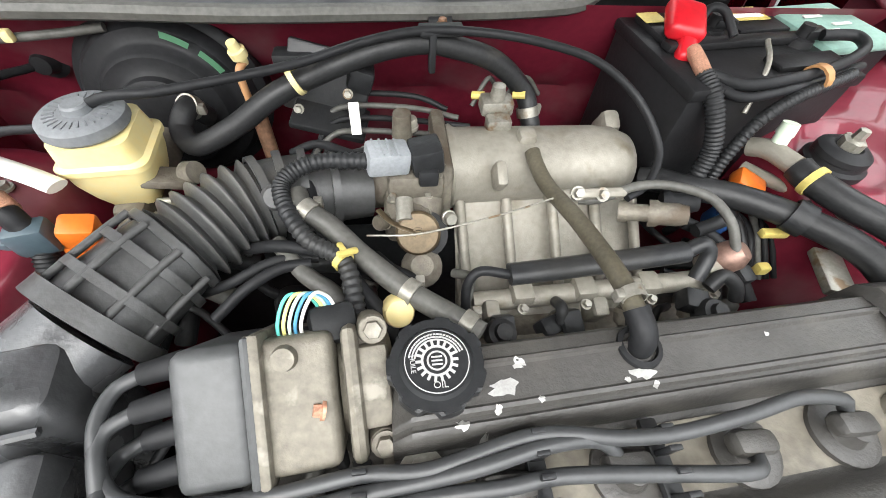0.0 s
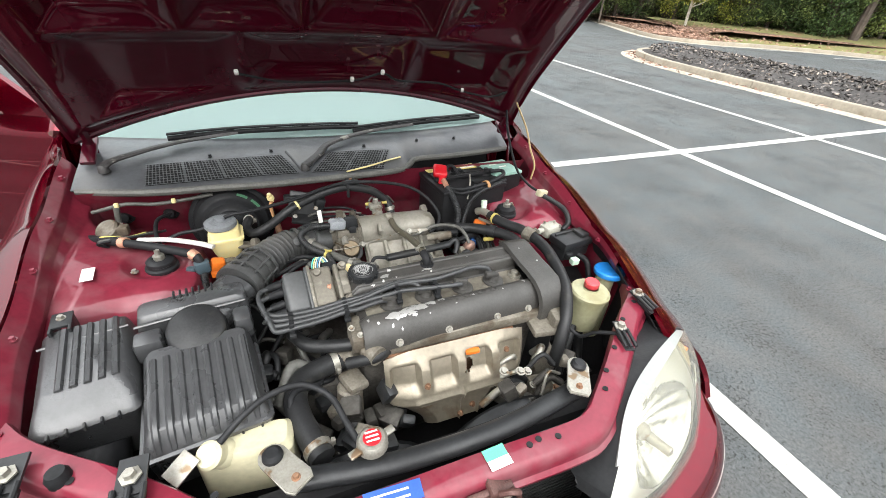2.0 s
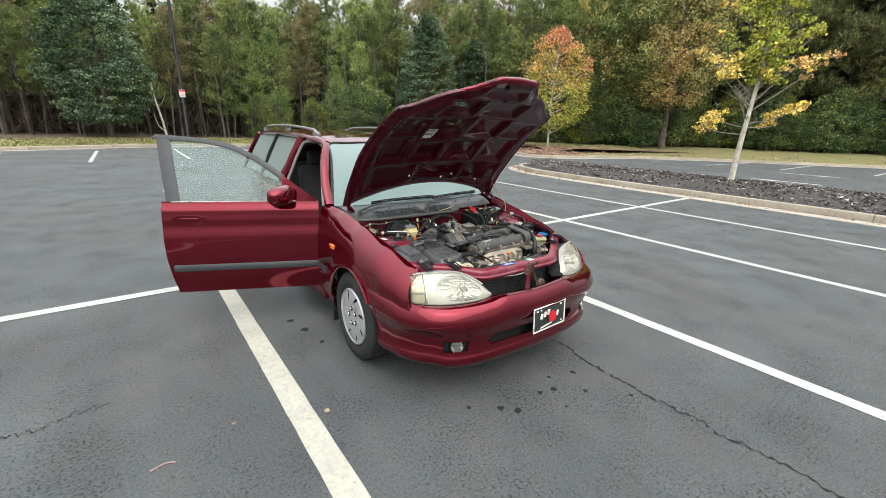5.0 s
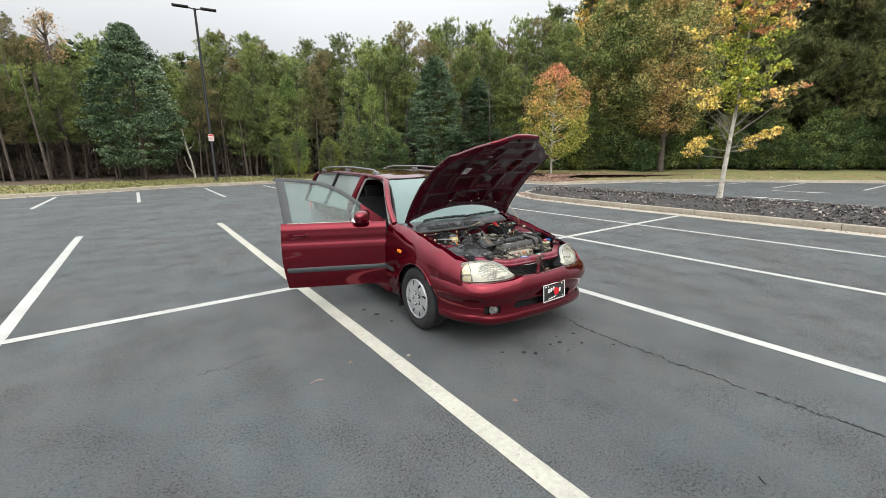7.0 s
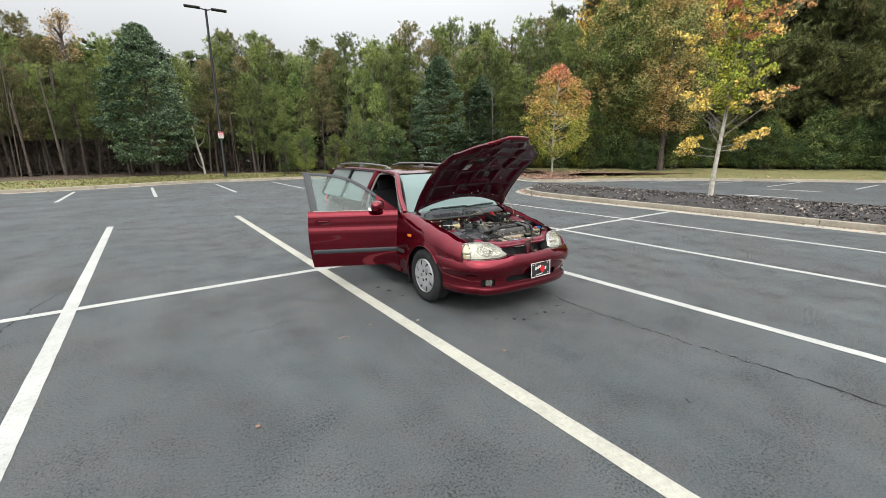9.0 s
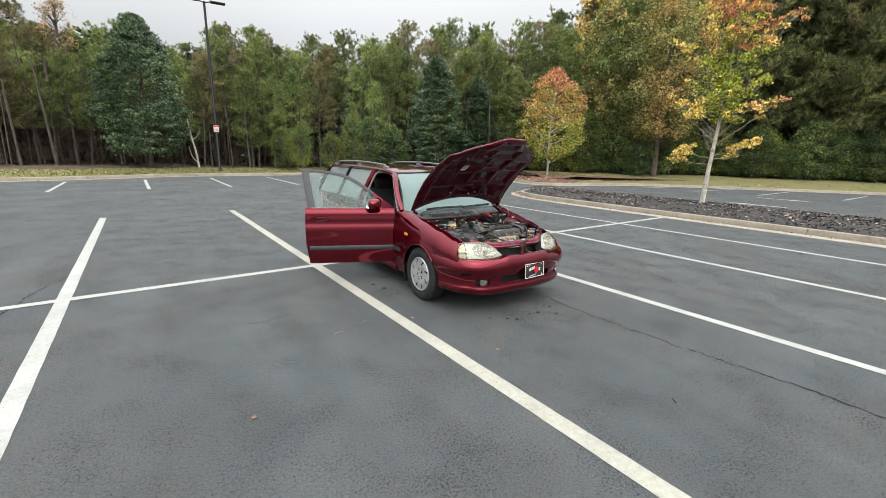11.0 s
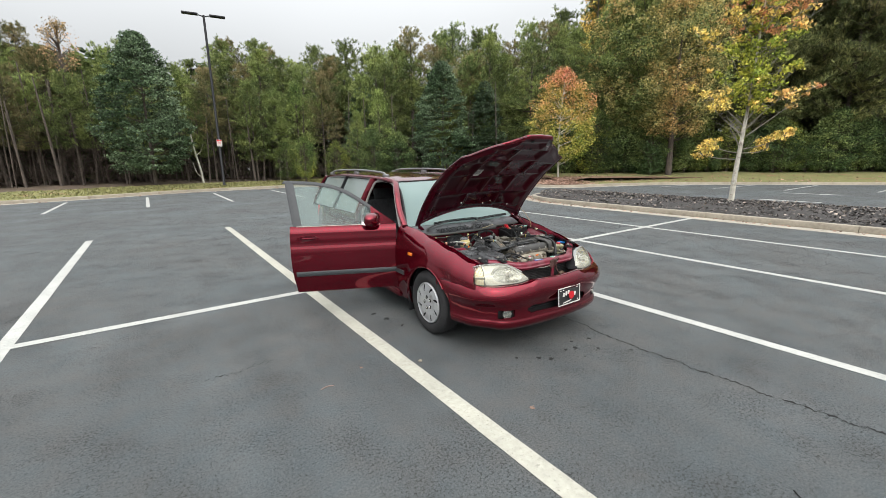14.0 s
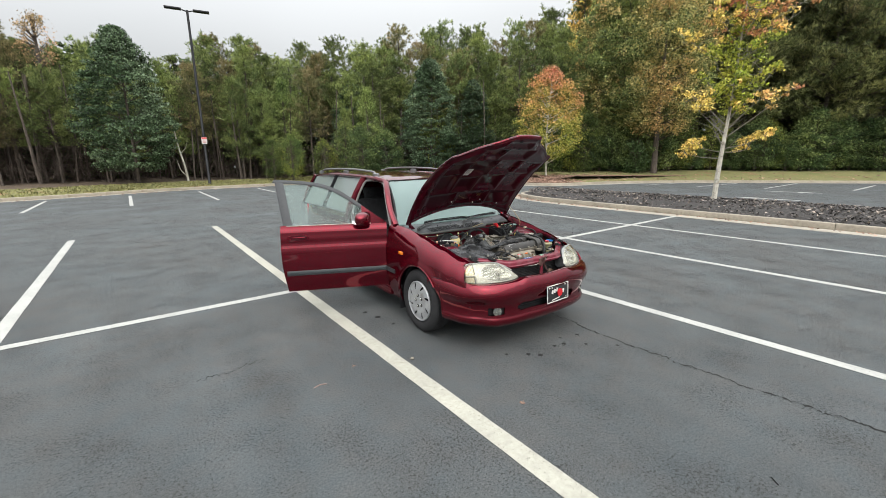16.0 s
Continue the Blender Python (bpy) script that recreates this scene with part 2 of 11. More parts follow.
BEZEL = mat("bright_lamp_bezel", (0.42, 0.42, 0.39), 0.32, 0.45, noise_scale=12, var=0.06)
AMBER = mat("amber_lens", (0.80, 0.24, 0.02), 0.2, noise_scale=20, var=0.1, coat=0.6)
CHROME = mat("lamp_reflector", (0.58, 0.58, 0.55), 0.16, 0.9, noise_scale=20, var=0.08, rvar=0.08)
SILVER = mat("silver_wheel_paint", (0.50, 0.51, 0.52), 0.33, 0.55, noise_scale=9, var=0.08, coat=0.3, spot=(0.22, 0.19, 0.16), spot_scale=10, spot_at=0.62, spot_soft=0.15)
RAILGREY = mat("silver_rail_paint", (0.20, 0.205, 0.205), 0.36, 0.5, noise_scale=6, var=0.08)
CONDENSER = mat("dark_condenser_metal", (0.05, 0.05, 0.05), 0.5, 0.5, noise_scale=20, var=0.3, bump=0.05, spec=0.3)
BLACKVOID = mat("matt_black_steel", (0.016, 0.016, 0.017), 0.75, noise_scale=10, var=0.3, spec=0.2)
SEATCLOTH = mat("dark_grey_seat_cloth", (0.024, 0.025, 0.027), 0.9, noise_scale=30, var=0.3, bump=0.15, bump_scale=300, spec=0.2)
DASH = mat("dark_dashboard_vinyl", (0.024, 0.025, 0.027), 0.65, noise_scale=14, var=0.2, bump=0.05, bump_scale=300, spec=0.2)
# car panes: their pale matt layer paints in the sky's reflection
GLASS = glass("tinted_car_glass", (0.86, 0.93, 0.9), 0.0, 0.8, 1.55, 0.24, (0.60, 0.73, 0.69))
DOORGLASS = glass("door_window_glass", (0.86, 0.93, 0.9), 0.0, 0.8, 1.52, 0.17, (0.58, 0.72, 0.69), 0.06)
REARGLASS = glass("rear_side_glass", (0.7, 0.78, 0.75), 0.0, 0.7, 1.5, 0.27, (0.60, 0.71, 0.68), 0.4)
WSGLASS = glass("windscreen_glass", (0.78, 0.90, 0.87), 0.0, 0.8, 1.8, 0.30, (0.50, 0.68, 0.65), 0.12)
LENS = glass("lamp_lens", (0.97, 0.96, 0.88), 0.03, 0.90, 1.5, 0.10, (0.78, 0.77, 0.67))
SEAL = mat("pale_grey_door_seal", (0.20, 0.195, 0.185), 0.6, noise_scale=20, var=0.1)
MIRROR = mat("mirror_glass", (0.9, 0.9, 0.9), 0.02, 1.0)


# ---- mesh helpers ----
def finish(bm, angle=35):
    bmesh.ops.remove_doubles(bm, verts=bm.verts, dist=0.00005)
    bmesh.ops.recalc_face_normals(bm, faces=bm.faces)
    lim = radians(angle)
    for f in bm.faces:
        f.smooth = True
    for e in bm.edges:
        e.smooth = len(e.link_faces) == 2 and e.calc_face_angle(0) < lim
    return bm


def part(name, bm, material, parent=None, label="", angle=35, kind=""):
    """Links a bmesh as one mesh object under a thing or a part."""
    finish(bm, angle)
    me = bpy.data.meshes.new(name)
    bm.to_mesh(me)
    bm.free()
    me.materials.append(material)
    ob = new(name, me)
    if parent:
        ob.parent = parent
    if label or kind:
        tagged(ob, label=label, kind=kind)
    return ob


def thing(name, label, category, at=(0, 0, 0), group="", kind=""):
    ob = new(name)
    ob.empty_display_size = 0.1
    ob.location = at
    return tagged(ob, label, category, group, kind)


def solid(name, bm, material, label, category="", kind="", group="", angle=35):
    return tagged(part(name, bm, material, None, "", angle), label, category, group, kind)


def rot_to(d):
    return Vector(d).to_track_quat("Z", "Y").to_matrix().to_4x4()


def box(bm, c, s, bevel=0.0, rx=0, ry=0, rz=0, seg=2):
    g = bmesh.ops.create_cube(bm, size=1.0)
    vs = g["verts"]
    bmesh.ops.scale(bm, vec=s, verts=vs)
    if bevel:
        es = list({e for v in vs for e in v.link_edges})
        r = bmesh.ops.bevel(bm, geom=es, offset=bevel, segments=seg, affect="EDGES", profile=0.5)
        vs = list({v for f in r["faces"] for v in f.verts} | {v for v in vs if v.is_valid})
    bmesh.ops.transform(bm, matrix=pose(*c, rx, ry, rz), verts=vs)
    return bm


def cyl(bm, p0, p1, r0, r1=None, seg=20, caps=True, bevel=0.0):
    p0, p1 = Vector(p0), Vector(p1)
    r1 = r0 if r1 is None else r1
    prof = [(r0, 0.0), (r1, (p1 - p0).length)]
    if bevel:
        h = (p1 - p0).length
        prof = [(r0 - bevel, 0), (r0, bevel), (r1, h - bevel), (r1 - bevel, h)]
    if caps:
        prof = [(0, prof[0][1])] + prof + [(0, prof[-1][1])]
    return lathe(bm, prof, Matrix.Translation(p0) @ rot_to(p1 - p0), seg)


def lathe(bm, prof, m=Matrix(), seg=24):
    """Turns a profile of (radius, height) about the local z axis."""
    rings = []
    for r, z in prof:
        if r <= 1e-6:
            rings.append([bm.verts.new(m @ Vector((0, 0, z)))])
        else:
            rings.append([bm.verts.new(m @ Vector((r * math.cos(2 * math.pi * i / seg), r * math.sin(2 * math.pi * i / seg), z))) for i in range(seg)])
    for a, b in zip(rings, rings[1:]):
        for i in range(seg):
            j = (i + 1) % seg
            if len(a) == 1 and len(b) == 1:
                continue
            if len(a) == 1:
                bm.faces.new((a[0], b[i], b[j]))
            elif len(b) == 1:
                bm.faces.new((a[i], a[j], b[0]))
            else:
                bm.faces.new((a[i], a[j], b[j], b[i]))
    return bm


def spline(pts, n=8):
    """A smooth line through the points."""
    P = [Vector(p) for p in pts]
    if len(P) < 3:
        return [P[0].lerp(P[-1], i / n) for i in range(n + 1)]
    P = [P[0] * 2 - P[1]] + P + [P[-1] * 2 - P[-2]]
    out = []
    for k in range(1, len(P) - 2):
        a, b, c, d = P[k - 1:k + 3]
        for i in range(n):
            t = i / n
            out.append(0.5 * (2 * b + (c - a) * t + (2 * a - 5 * b + 4 * c - d) * t * t + (3 * b - a - 3 * c + d) * t ** 3))
    out.append(P[-2])
    return out


def tube(bm, pts, r, seg=10, n=8, smooth=True, radii=None, caps=True, flat=1.0):
    """A round tube along a line; radii may change along it."""
    line = spline(pts, n) if smooth else [Vector(p) for p in pts]
    up = Vector((0.13, 0.21, 0.97)).normalized()
    rings = []
    side = None
    for i, p in enumerate(line):
        d = (line[min(i + 1, len(line) - 1)] - line[max(i - 1, 0)]).normalized()
        if side is None:
            side = d.cross(up).normalized()
        side = (side - d * side.dot(d)).normalized()
        nrm = side.cross(d)
        rr = radii(i / (len(line) - 1)) if radii else r
        rings.append([bm.verts.new(p + side * (rr * math.cos(2 * math.pi * k / seg)) + nrm * (rr * flat * math.sin(2 * math.pi * k / seg))) for k in range(seg)])
    for a, b in zip(rings, rings[1:]):
        for i in range(seg):
            j = (i + 1) % seg
            bm.faces.new((a[i], a[j], b[j], b[i]))
    if caps:
        bm.faces.new(rings[0][::-1])
        bm.faces.new(rings[-1])
    return bm


def sheet(bm, nu, nv, f, keep=None):
    """A surface f(u, v) over the unit square."""
    g = [[bm.verts.new(f(i / nu, j / nv)) for j in range(nv + 1)] for i in range(nu + 1)]
    for i in range(nu):
        for j in range(nv):
            if keep is None or keep((i + 0.5) / nu, (j + 0.5) / nv):
                bm.faces.new((g[i][j], g[i + 1][j], g[i + 1][j + 1], g[i][j + 1]))
    loose = [v for v in bm.verts if not v.link_faces]
    bmesh.ops.delete(bm, geom=loose, context="VERTS")
    return bm


def thick(bm, d):
    bmesh.ops.recalc_face_normals(bm, faces=bm.faces)
    bmesh.ops.solidify(bm, geom=bm.faces[:], thickness=d)
    return bm


def prism(bm, outline, z0, z1, m=Matrix(), bevel=0.0):
    """A flat outline of (x, y) raised from z0 to z1."""
    lo = [bm.verts.new(m @ Vector((x, y, z0))) for x, y in outline]
    hi = [bm.verts.new(m @ Vector((x, y, z1))) for x, y in outline]
    n = len(outline)
    top = bm.faces.new(hi)
    bm.faces.new(lo[::-1])
    for i in range(n):
        bm.faces.new((lo[i], lo[(i + 1) % n], hi[(i + 1) % n], hi[i]))
    if bevel:
        bmesh.ops.bevel(bm, geom=list(top.edges), offset=bevel, segments=2, affect="EDGES")
    return bm


def BM():
    return bmesh.new()


def lerp_table(table, x):
    """Smooth reading of a short table of (x, value)."""
    if x <= table[0][0]:
        return table[0][1]
    for (a, va), (b, vb) in zip(table, table[1:]):
        if x <= b:
            t = (x - a) / (b - a)
            t = t * t * (3 - 2 * t) * 0.5 + t * 0.5
            return va + (vb - va) * t
    return table[-1][1]


def mesh_np(name, verts, faces, material):
    me = bpy.data.meshes.new(name)
    me.from_pydata(verts.tolist() if hasattr(verts, "tolist") else verts, [], faces.tolist() if hasattr(faces, "tolist") else faces)
    me.materials.append(material)
    return me
# ---- the car park ----
def asphalt():
    m = mat("asphalt", (0.0675, 0.0790, 0.0835), 0.84, noise_scale=0.55, color2=(0.0805, 0.0805, 0.0780), rvar=0.10)
    nt = m.node_tree
    p = nt.nodes["Principled BSDF"]
    L = nt.links.new
    tc = nt.nodes.new("ShaderNodeTexCoord")
    base = p.inputs["Base Color"].links[0].from_socket
    grain = nt.nodes.new("ShaderNodeTexNoise")
    grain.inputs["Scale"].default_value, grain.inputs["Detail"].default_value, grain.inputs["Roughness"].default_value = 80.0, 5.0, 0.8
    L(tc.outputs["Object"], grain.inputs["Vector"])
    gr = nt.nodes.new("ShaderNodeMapRange")
    gr.inputs["From Min"].default_value, gr.inputs["From Max"].default_value = 0.3, 0.7
    gr.inputs["To Min"].default_value, gr.inputs["To Max"].default_value = 0.45, 1.50
    L(grain.outputs["Fac"], gr.inputs["Value"])
    pits = nt.nodes.new("ShaderNodeTexNoise")
    pits.inputs["Scale"].default_value, pits.inputs["Detail"].default_value = 64.0, 3.0
    pits.inputs["Roughness"].default_value = 0.75
    L(tc.outputs["Object"], pits.inputs["Vector"])
    pr = nt.nodes.new("ShaderNodeMapRange")
    pr.inputs["From Min"].default_value, pr.inputs["From Max"].default_value = 0.392, 0.418
    pr.inputs["To Min"].default_value, pr.inputs["To Max"].default_value = 0.36, 1.0
    # pits come in clusters
    patch = nt.nodes.new("ShaderNodeTexNoise")
    patch.inputs["Scale"].default_value, patch.inputs["Detail"].default_value = 2.4, 3.0
    L(tc.outputs["Object"], patch.inputs["Vector"])
    near = nt.nodes.new("ShaderNodeMath")
    near.operation = "MULTIPLY_ADD"
    near.inputs[1].default_value, near.inputs[2].default_value = 0.30, -0.15
    L(patch.outputs["Fac"], near.inputs[0])
    both = nt.nodes.new("ShaderNodeMath")
    both.operation = "ADD"
    L(pits.outputs["Fac"], both.inputs[0])
    L(near.outputs[0], both.inputs[1])
    L(both.outputs[0], pr.inputs["Value"])
    wide = nt.nodes.new("ShaderNodeTexNoise")
    wide.inputs["Scale"].default_value, wide.inputs["Detail"].default_value = 0.9, 4.0
    wr = nt.nodes.new("ShaderNodeMapRange")
    wr.inputs["From Min"].default_value, wr.inputs["From Max"].default_value = 0.3, 0.72
    wr.inputs["To Min"].default_value, wr.inputs["To Max"].default_value = 0.84, 1.17
    # faint drag marks of the seal coat along the rows
    drag = nt.nodes.new("ShaderNodeMapping")
    drag.inputs["Scale"].default_value = (1.5, 0.16, 1.0)
    drag.inputs["Rotation"].default_value = (0, 0, 0.5)
    brush = nt.nodes.new("ShaderNodeTexNoise")
    brush.inputs["Scale"].default_value, brush.inputs["Detail"].default_value, brush.inputs["Roughness"].default_value = 1.6, 7.0, 0.6
    br = nt.nodes.new("ShaderNodeMapRange")
    br.inputs["From Min"].default_value, br.inputs["From Max"].default_value = 0.32, 0.68
    br.inputs["To Min"].default_value, br.inputs["To Max"].default_value = 0.91, 1.09
    L(tc.outputs["Object"], drag.inputs["Vector"])
    L(drag.outputs[0], brush.inputs["Vector"])
    L(brush.outputs["Fac"], br.inputs["Value"])
    L(tc.outputs["Object"], wide.inputs["Vector"])
    L(wide.outputs["Fac"], wr.inputs["Value"])
    m1 = nt.nodes.new("ShaderNodeMath")
    m1.operation = "MULTIPLY"
    L(gr.outputs[0], m1.inputs[0])
    L(pr.outputs[0], m1.inputs[1])
    m2 = nt.nodes.new("ShaderNodeMath")
    m2.operation = "MULTIPLY"
    L(m1.outputs[0], m2.inputs[0])
    L(wr.outputs[0], m2.inputs[1])
    m3 = nt.nodes.new("ShaderNodeMath")
    m3.operation = "MULTIPLY"
    L(m2.outputs[0], m3.inputs[0])
    L(br.outputs[0], m3.inputs[1])
    h = nt.nodes.new("ShaderNodeHueSaturation")
    L(base, h.inputs["Color"])
    L(m3.outputs[0], h.inputs["Value"])
    L(h.outputs[0], p.inputs["Base Color"])
    add = nt.nodes.new("ShaderNodeMath")
    add.operation = "ADD"
    L(pr.outputs[0], add.inputs[0])
    L(grain.outputs["Fac"], add.inputs[1])
    b = nt.nodes.new("ShaderNodeBump")
    b.inputs["Strength"].default_value, b.inputs["Distance"].default_value = 1.0, 0.007
    L(add.outputs[0], b.inputs["Height"])
    L(b.outputs[0], p.inputs["Normal"])
    return m


ASPHALT = asphalt()
LINEPAINT = mat("worn_white_line_paint", (0.375, 0.375, 0.35), 0.7, noise_scale=3.0, var=0.14, spot=(0.22, 0.22, 0.21), spot_scale=70, spot_at=0.61, spot_soft=0.1, bump=0.3, bump_scale=70)
LINEOLD = mat("yellowed_line_paint", (0.36, 0.35, 0.295), 0.7, noise_scale=3.0, var=0.16, spot=(0.22, 0.21, 0.175), spot_scale=70, spot_at=0.61, spot_soft=0.1, bump=0.3, bump_scale=70)
CONCRETE = mat("tan_kerb_concrete", (0.29, 0.255, 0.20), 0.85, noise_scale=1.6, var=0.2, bump=0.2, bump_scale=60, spot=(0.20, 0.16, 0.11), spot_scale=3.5, spot_at=0.6, spot_soft=0.15, obj=0.1)
GUTTER = mat("gutter_concrete", (0.33, 0.30, 0.25), 0.85, noise_scale=1.2, var=0.15, bump=0.15, bump_scale=60, spot=(0.24, 0.20, 0.15), spot_scale=1.5, spot_at=0.58, spot_soft=0.2)
MULCH = mat("dark_bark_mulch", (0.042, 0.038, 0.036), 0.95, noise_scale=14, var=0.55, bump=0.8, bump_scale=25)
CHIP = mat("bark_chips", (0.10, 0.090, 0.084), 0.9, isl=0.9)
PALECHIP = mat("pale_dry_leaves", (0.30, 0.25, 0.21), 0.85, isl=0.4)
GRASS = mat("dry_autumn_grass", (0.20, 0.18, 0.07), 0.95, noise_scale=0.9, color2=(0.14, 0.15, 0.05), bump=0.6, bump_scale=30, spot=(0.23, 0.14, 0.07), spot_scale=1.2, spot_at=0.55, spot_soft=0.15)
LITTER = mat("fallen_leaf_litter", (0.20, 0.115, 0.07), 0.95, noise_scale=6, color2=(0.11, 0.07, 0.045), bump=0.8, bump_scale=22, spot=(0.30, 0.19, 0.12), spot_scale=10, spot_at=0.55, spot_soft=0.1)
FLOORWOOD = mat("forest_floor", (0.080, 0.056, 0.036), 0.95, noise_scale=1.5, var=0.4, bump=0.5, bump_scale=12)
STAIN = mat("oil_stain", (0.006, 0.006, 0.006), 0.85, noise_scale=20, var=0.3)

bm = BM()
sheet(bm, 60, 60, lambda u, v: Vector(((u - 0.5) * 700, (v - 0.5) * 700, 0)))
ground = solid("ground", bm, ASPHALT, "dark grey worn asphalt car park surface", "ground", "structure")

LOT0, LOTA = Vector((-1.395, 1.967, 0)), radians(1.9)


def lot(u, v, z=0.0):
    """A place in the grid of the painted bays."""
    return (LOT0.x + u * math.cos(LOTA) - v * math.sin(LOTA), LOT0.y + u * math.sin(LOTA) + v * math.cos(LOTA), z)


def stripe(name, a, b, w, m=LINEPAINT, z=0.004):
    """A painted line with slightly uneven edges."""
    a, b = Vector((*a[:2], 0)), Vector((*b[:2], 0))
    d = (b - a).normalized()
    s = Vector((-d.y, d.x, 0))
    n = max(2, int((b - a).length / 0.12))
    bm = BM()
    rnd = random.Random(int(a.x * 100 + b.y * 37))
    rows = []
    for i in range(n + 1):
        p = a + d * ((b - a).length * i / n)
        l, r = (p + s * (w / 2 + rnd.uniform(-0.002, 0.002))), (p - s * (w / 2 + rnd.uniform(-0.002, 0.002)))
        rows.append([bm.verts.new((l.x, l.y, z)), bm.verts.new((r.x, r.y, z))])
    for p, q in zip(rows, rows[1:]):
        bm.faces.new((p[0], p[1], q[1], q[0]))
    return solid(name, bm, m, "worn white painted parking bay line on asphalt", "road marking", "structure", "bay lines")


stripe("bay_line", lot(0.02, -7.5), lot(0, 6.6), 0.132, LINEOLD)
stripe("bay_line", lot(-2.745, -7.5), lot(-2.70, 6.42), 0.125)
stripe("bay_line", lot(2.735, -7.5), lot(2.73, 6.5), 0.115)
stripe("bay_line", lot(5.46, -7.5), lot(5.46, 6.4), 0.115)
stripe("bay_line", lot(8.10, -8.5), lot(8.10, 6.4), 0.115)
stripe("bay_line", lot(-12, 0), lot(10.45, 0), 0.115, z=0.0055)
for x0, y0, x1, y1 in ((-9.6, 20.1, -9.4, 15.1), (-6.67, 21.2, -6.44, 15.8), (-3.78, 22.3, -3.53, 16.2), (-0.74, 23.3, -0.53, 16.75), (2.45, 23.9, 2.6, 17.3), (5.6, 24.4, 5.8, 17.9)):
    stripe("bay_line", (x0, y0), (x1, y1), 0.12)
for x0, y0, x1, y1 in ((19.9, 12.0, 23.4, 11.5), (21.6, 10.0, 25.6, 9.8), (22.4, 7.4, 27.6, 7.2), (23.3, 4.5, 29.8, 4.8), (24.7, 1.4, 30.3, 1.5), (25.5, -1.8, 31.0, -1.7)):
    stripe("bay_line", (x0, y0), (x1, y1), 0.13)


def arrow(x, y, ang, L=1.9):
    bm = BM()
    m = pose(x, y, 0, 0, 0, ang)
    prism(bm, [(-L / 2, -0.08), (L * 0.12, -0.08), (L * 0.12, -0.26), (L / 2, 0), (L * 0.12, 0.26), (L * 0.12, 0.08), (-L / 2, 0.08)], 0.001, 0.006, m)
    solid("lane_arrow", bm, LINEPAINT, "white painted lane arrow on the asphalt", "road marking", "structure")


arrow(16.9, 2.55, 92, 2.1)
arrow(21.5, 2.9, -86, 2.1)


def kerb(name, pts, step=3.0, side=1, high=0.15, gutter=True, label=""):
    """A concrete kerb in cast lengths along a line, with its gutter strip. side: which side of the line the road is on."""
    line = spline([(*p, 0) for p in pts], 14)
    acc = [0.0]
    for a, b in zip(line, line[1:]):
        acc.append(acc[-1] + (b - a).length)
    base = tagged(new(name), label or "tan weathered concrete kerb with joints", "kerb", "", "structure")

    def at(s):
        s = min(max(s, 0), acc[-1])
        for i in range(len(acc) - 1):
            if s <= acc[i + 1] or i == len(acc) - 2:
                t = (s - acc[i]) / max(1e-6, acc[i + 1] - acc[i])
                p = line[i].lerp(line[i + 1], t)
                d = (line[i + 1] - line[i]).normalized()
                return p, Vector((d.y, -d.x, 0)) * side
    prof = [(0.0, -0.02), (0.0, high * 0.80), (-0.012, high * 0.95), (-0.035, high), (-0.15, high), (-0.165, high * 0.93), (-0.165, -0.02)]
    gut = [(0.42, 0.004), (0.40, 0.012), (0.002, 0.006), (0.002, -0.01)]
    n = max(1, int(acc[-1] / step))
    for k in range(n):
        bm = BM()
        rings = []
        s0, s1 = acc[-1] * k / n + 0.006, acc[-1] * (k + 1) / n - 0.006
        for i in range(7):
            p, o = at(s0 + (s1 - s0) * i / 6)
            rings.append([bm.verts.new(p + o * a + Vector((0, 0, z))) for a, z in prof])
        for a, b in zip(rings, rings[1:]):
            for i in range(len(prof) - 1):
                bm.faces.new((a[i], a[i + 1], b[i + 1], b[i]))
        bm.faces.new(rings[0])
        bm.faces.new(rings[-1][::-1])
        part("kerb_length", bm, CONCRETE, base)
    if gutter:
        bm = BM()
        rings = []
        m = int(acc[-1] / 0.5)
        for i in range(m + 1):
            p, o = at(acc[-1] * i / m)
            rings.append([bm.verts.new(p + o * a + Vector((0, 0, z))) for a, z in gut])
        for a, b in zip(rings, rings[1:]):
            for i in range(len(gut) - 1):
                bm.faces.new((a[i], a[i + 1], b[i + 1], b[i]))
        part("gutter", bm, GUTTER, base, "pale concrete gutter strip")
    return line


ISLAND = [(9.55, -22.0), (9.55, -12), (9.5, -4), (9.45, 2.0), (9.5, 6.6), (9.85, 8.6), (10.7, 9.8), (11.9, 10.15), (12.9, 9.6), (13.3, 8.0), (13.4, 4.5), (13.6, 1.0), (13.8, -4), (13.9, -12), (13.9, -22)]
island_line = kerb("island_kerb", ISLAND, 3.0, side=-1)
FARLEFT = [(-60, 2.0), (-30, 14.6), (-8.6, 22.0), (-2.4, 25.1), (3.2, 26.1), (8.5, 27.2), (12, 32), (14, 42)]
far_left = kerb("verge_kerb", FARLEFT, 3.0, side=1)
FARRIGHT = [(27, 42), (23.5, 30), (19.6, 21.5), (17.2, 16.6), (16.6, 14.4), (18.0, 13.1), (21.3, 12.4), (24.8, 10.6), (28.5, 7.2), (32, 3.2), (40, -6), (52, -20)]
far_right = kerb("bank_kerb", FARRIGHT, 3.0, side=1)


def bed(name, lines, material, label, category, bumpy=0.02):
    """A strip of ground laid over a row of matching lines."""
    bm = BM()
    rows = [[bm.verts.new(p) for p in l] for l in lines]
    for a, b in zip(rows, rows[1:]):
        for i in range(len(a) - 1):
            bm.faces.new((a[i], a[i + 1], b[i + 1], b[i]))
    for v in bm.verts:
        v.co.z += bumpy * noise.noise(v.co * 1.3)
    return solid(name, bm, material, label, category, "structure", angle=60)


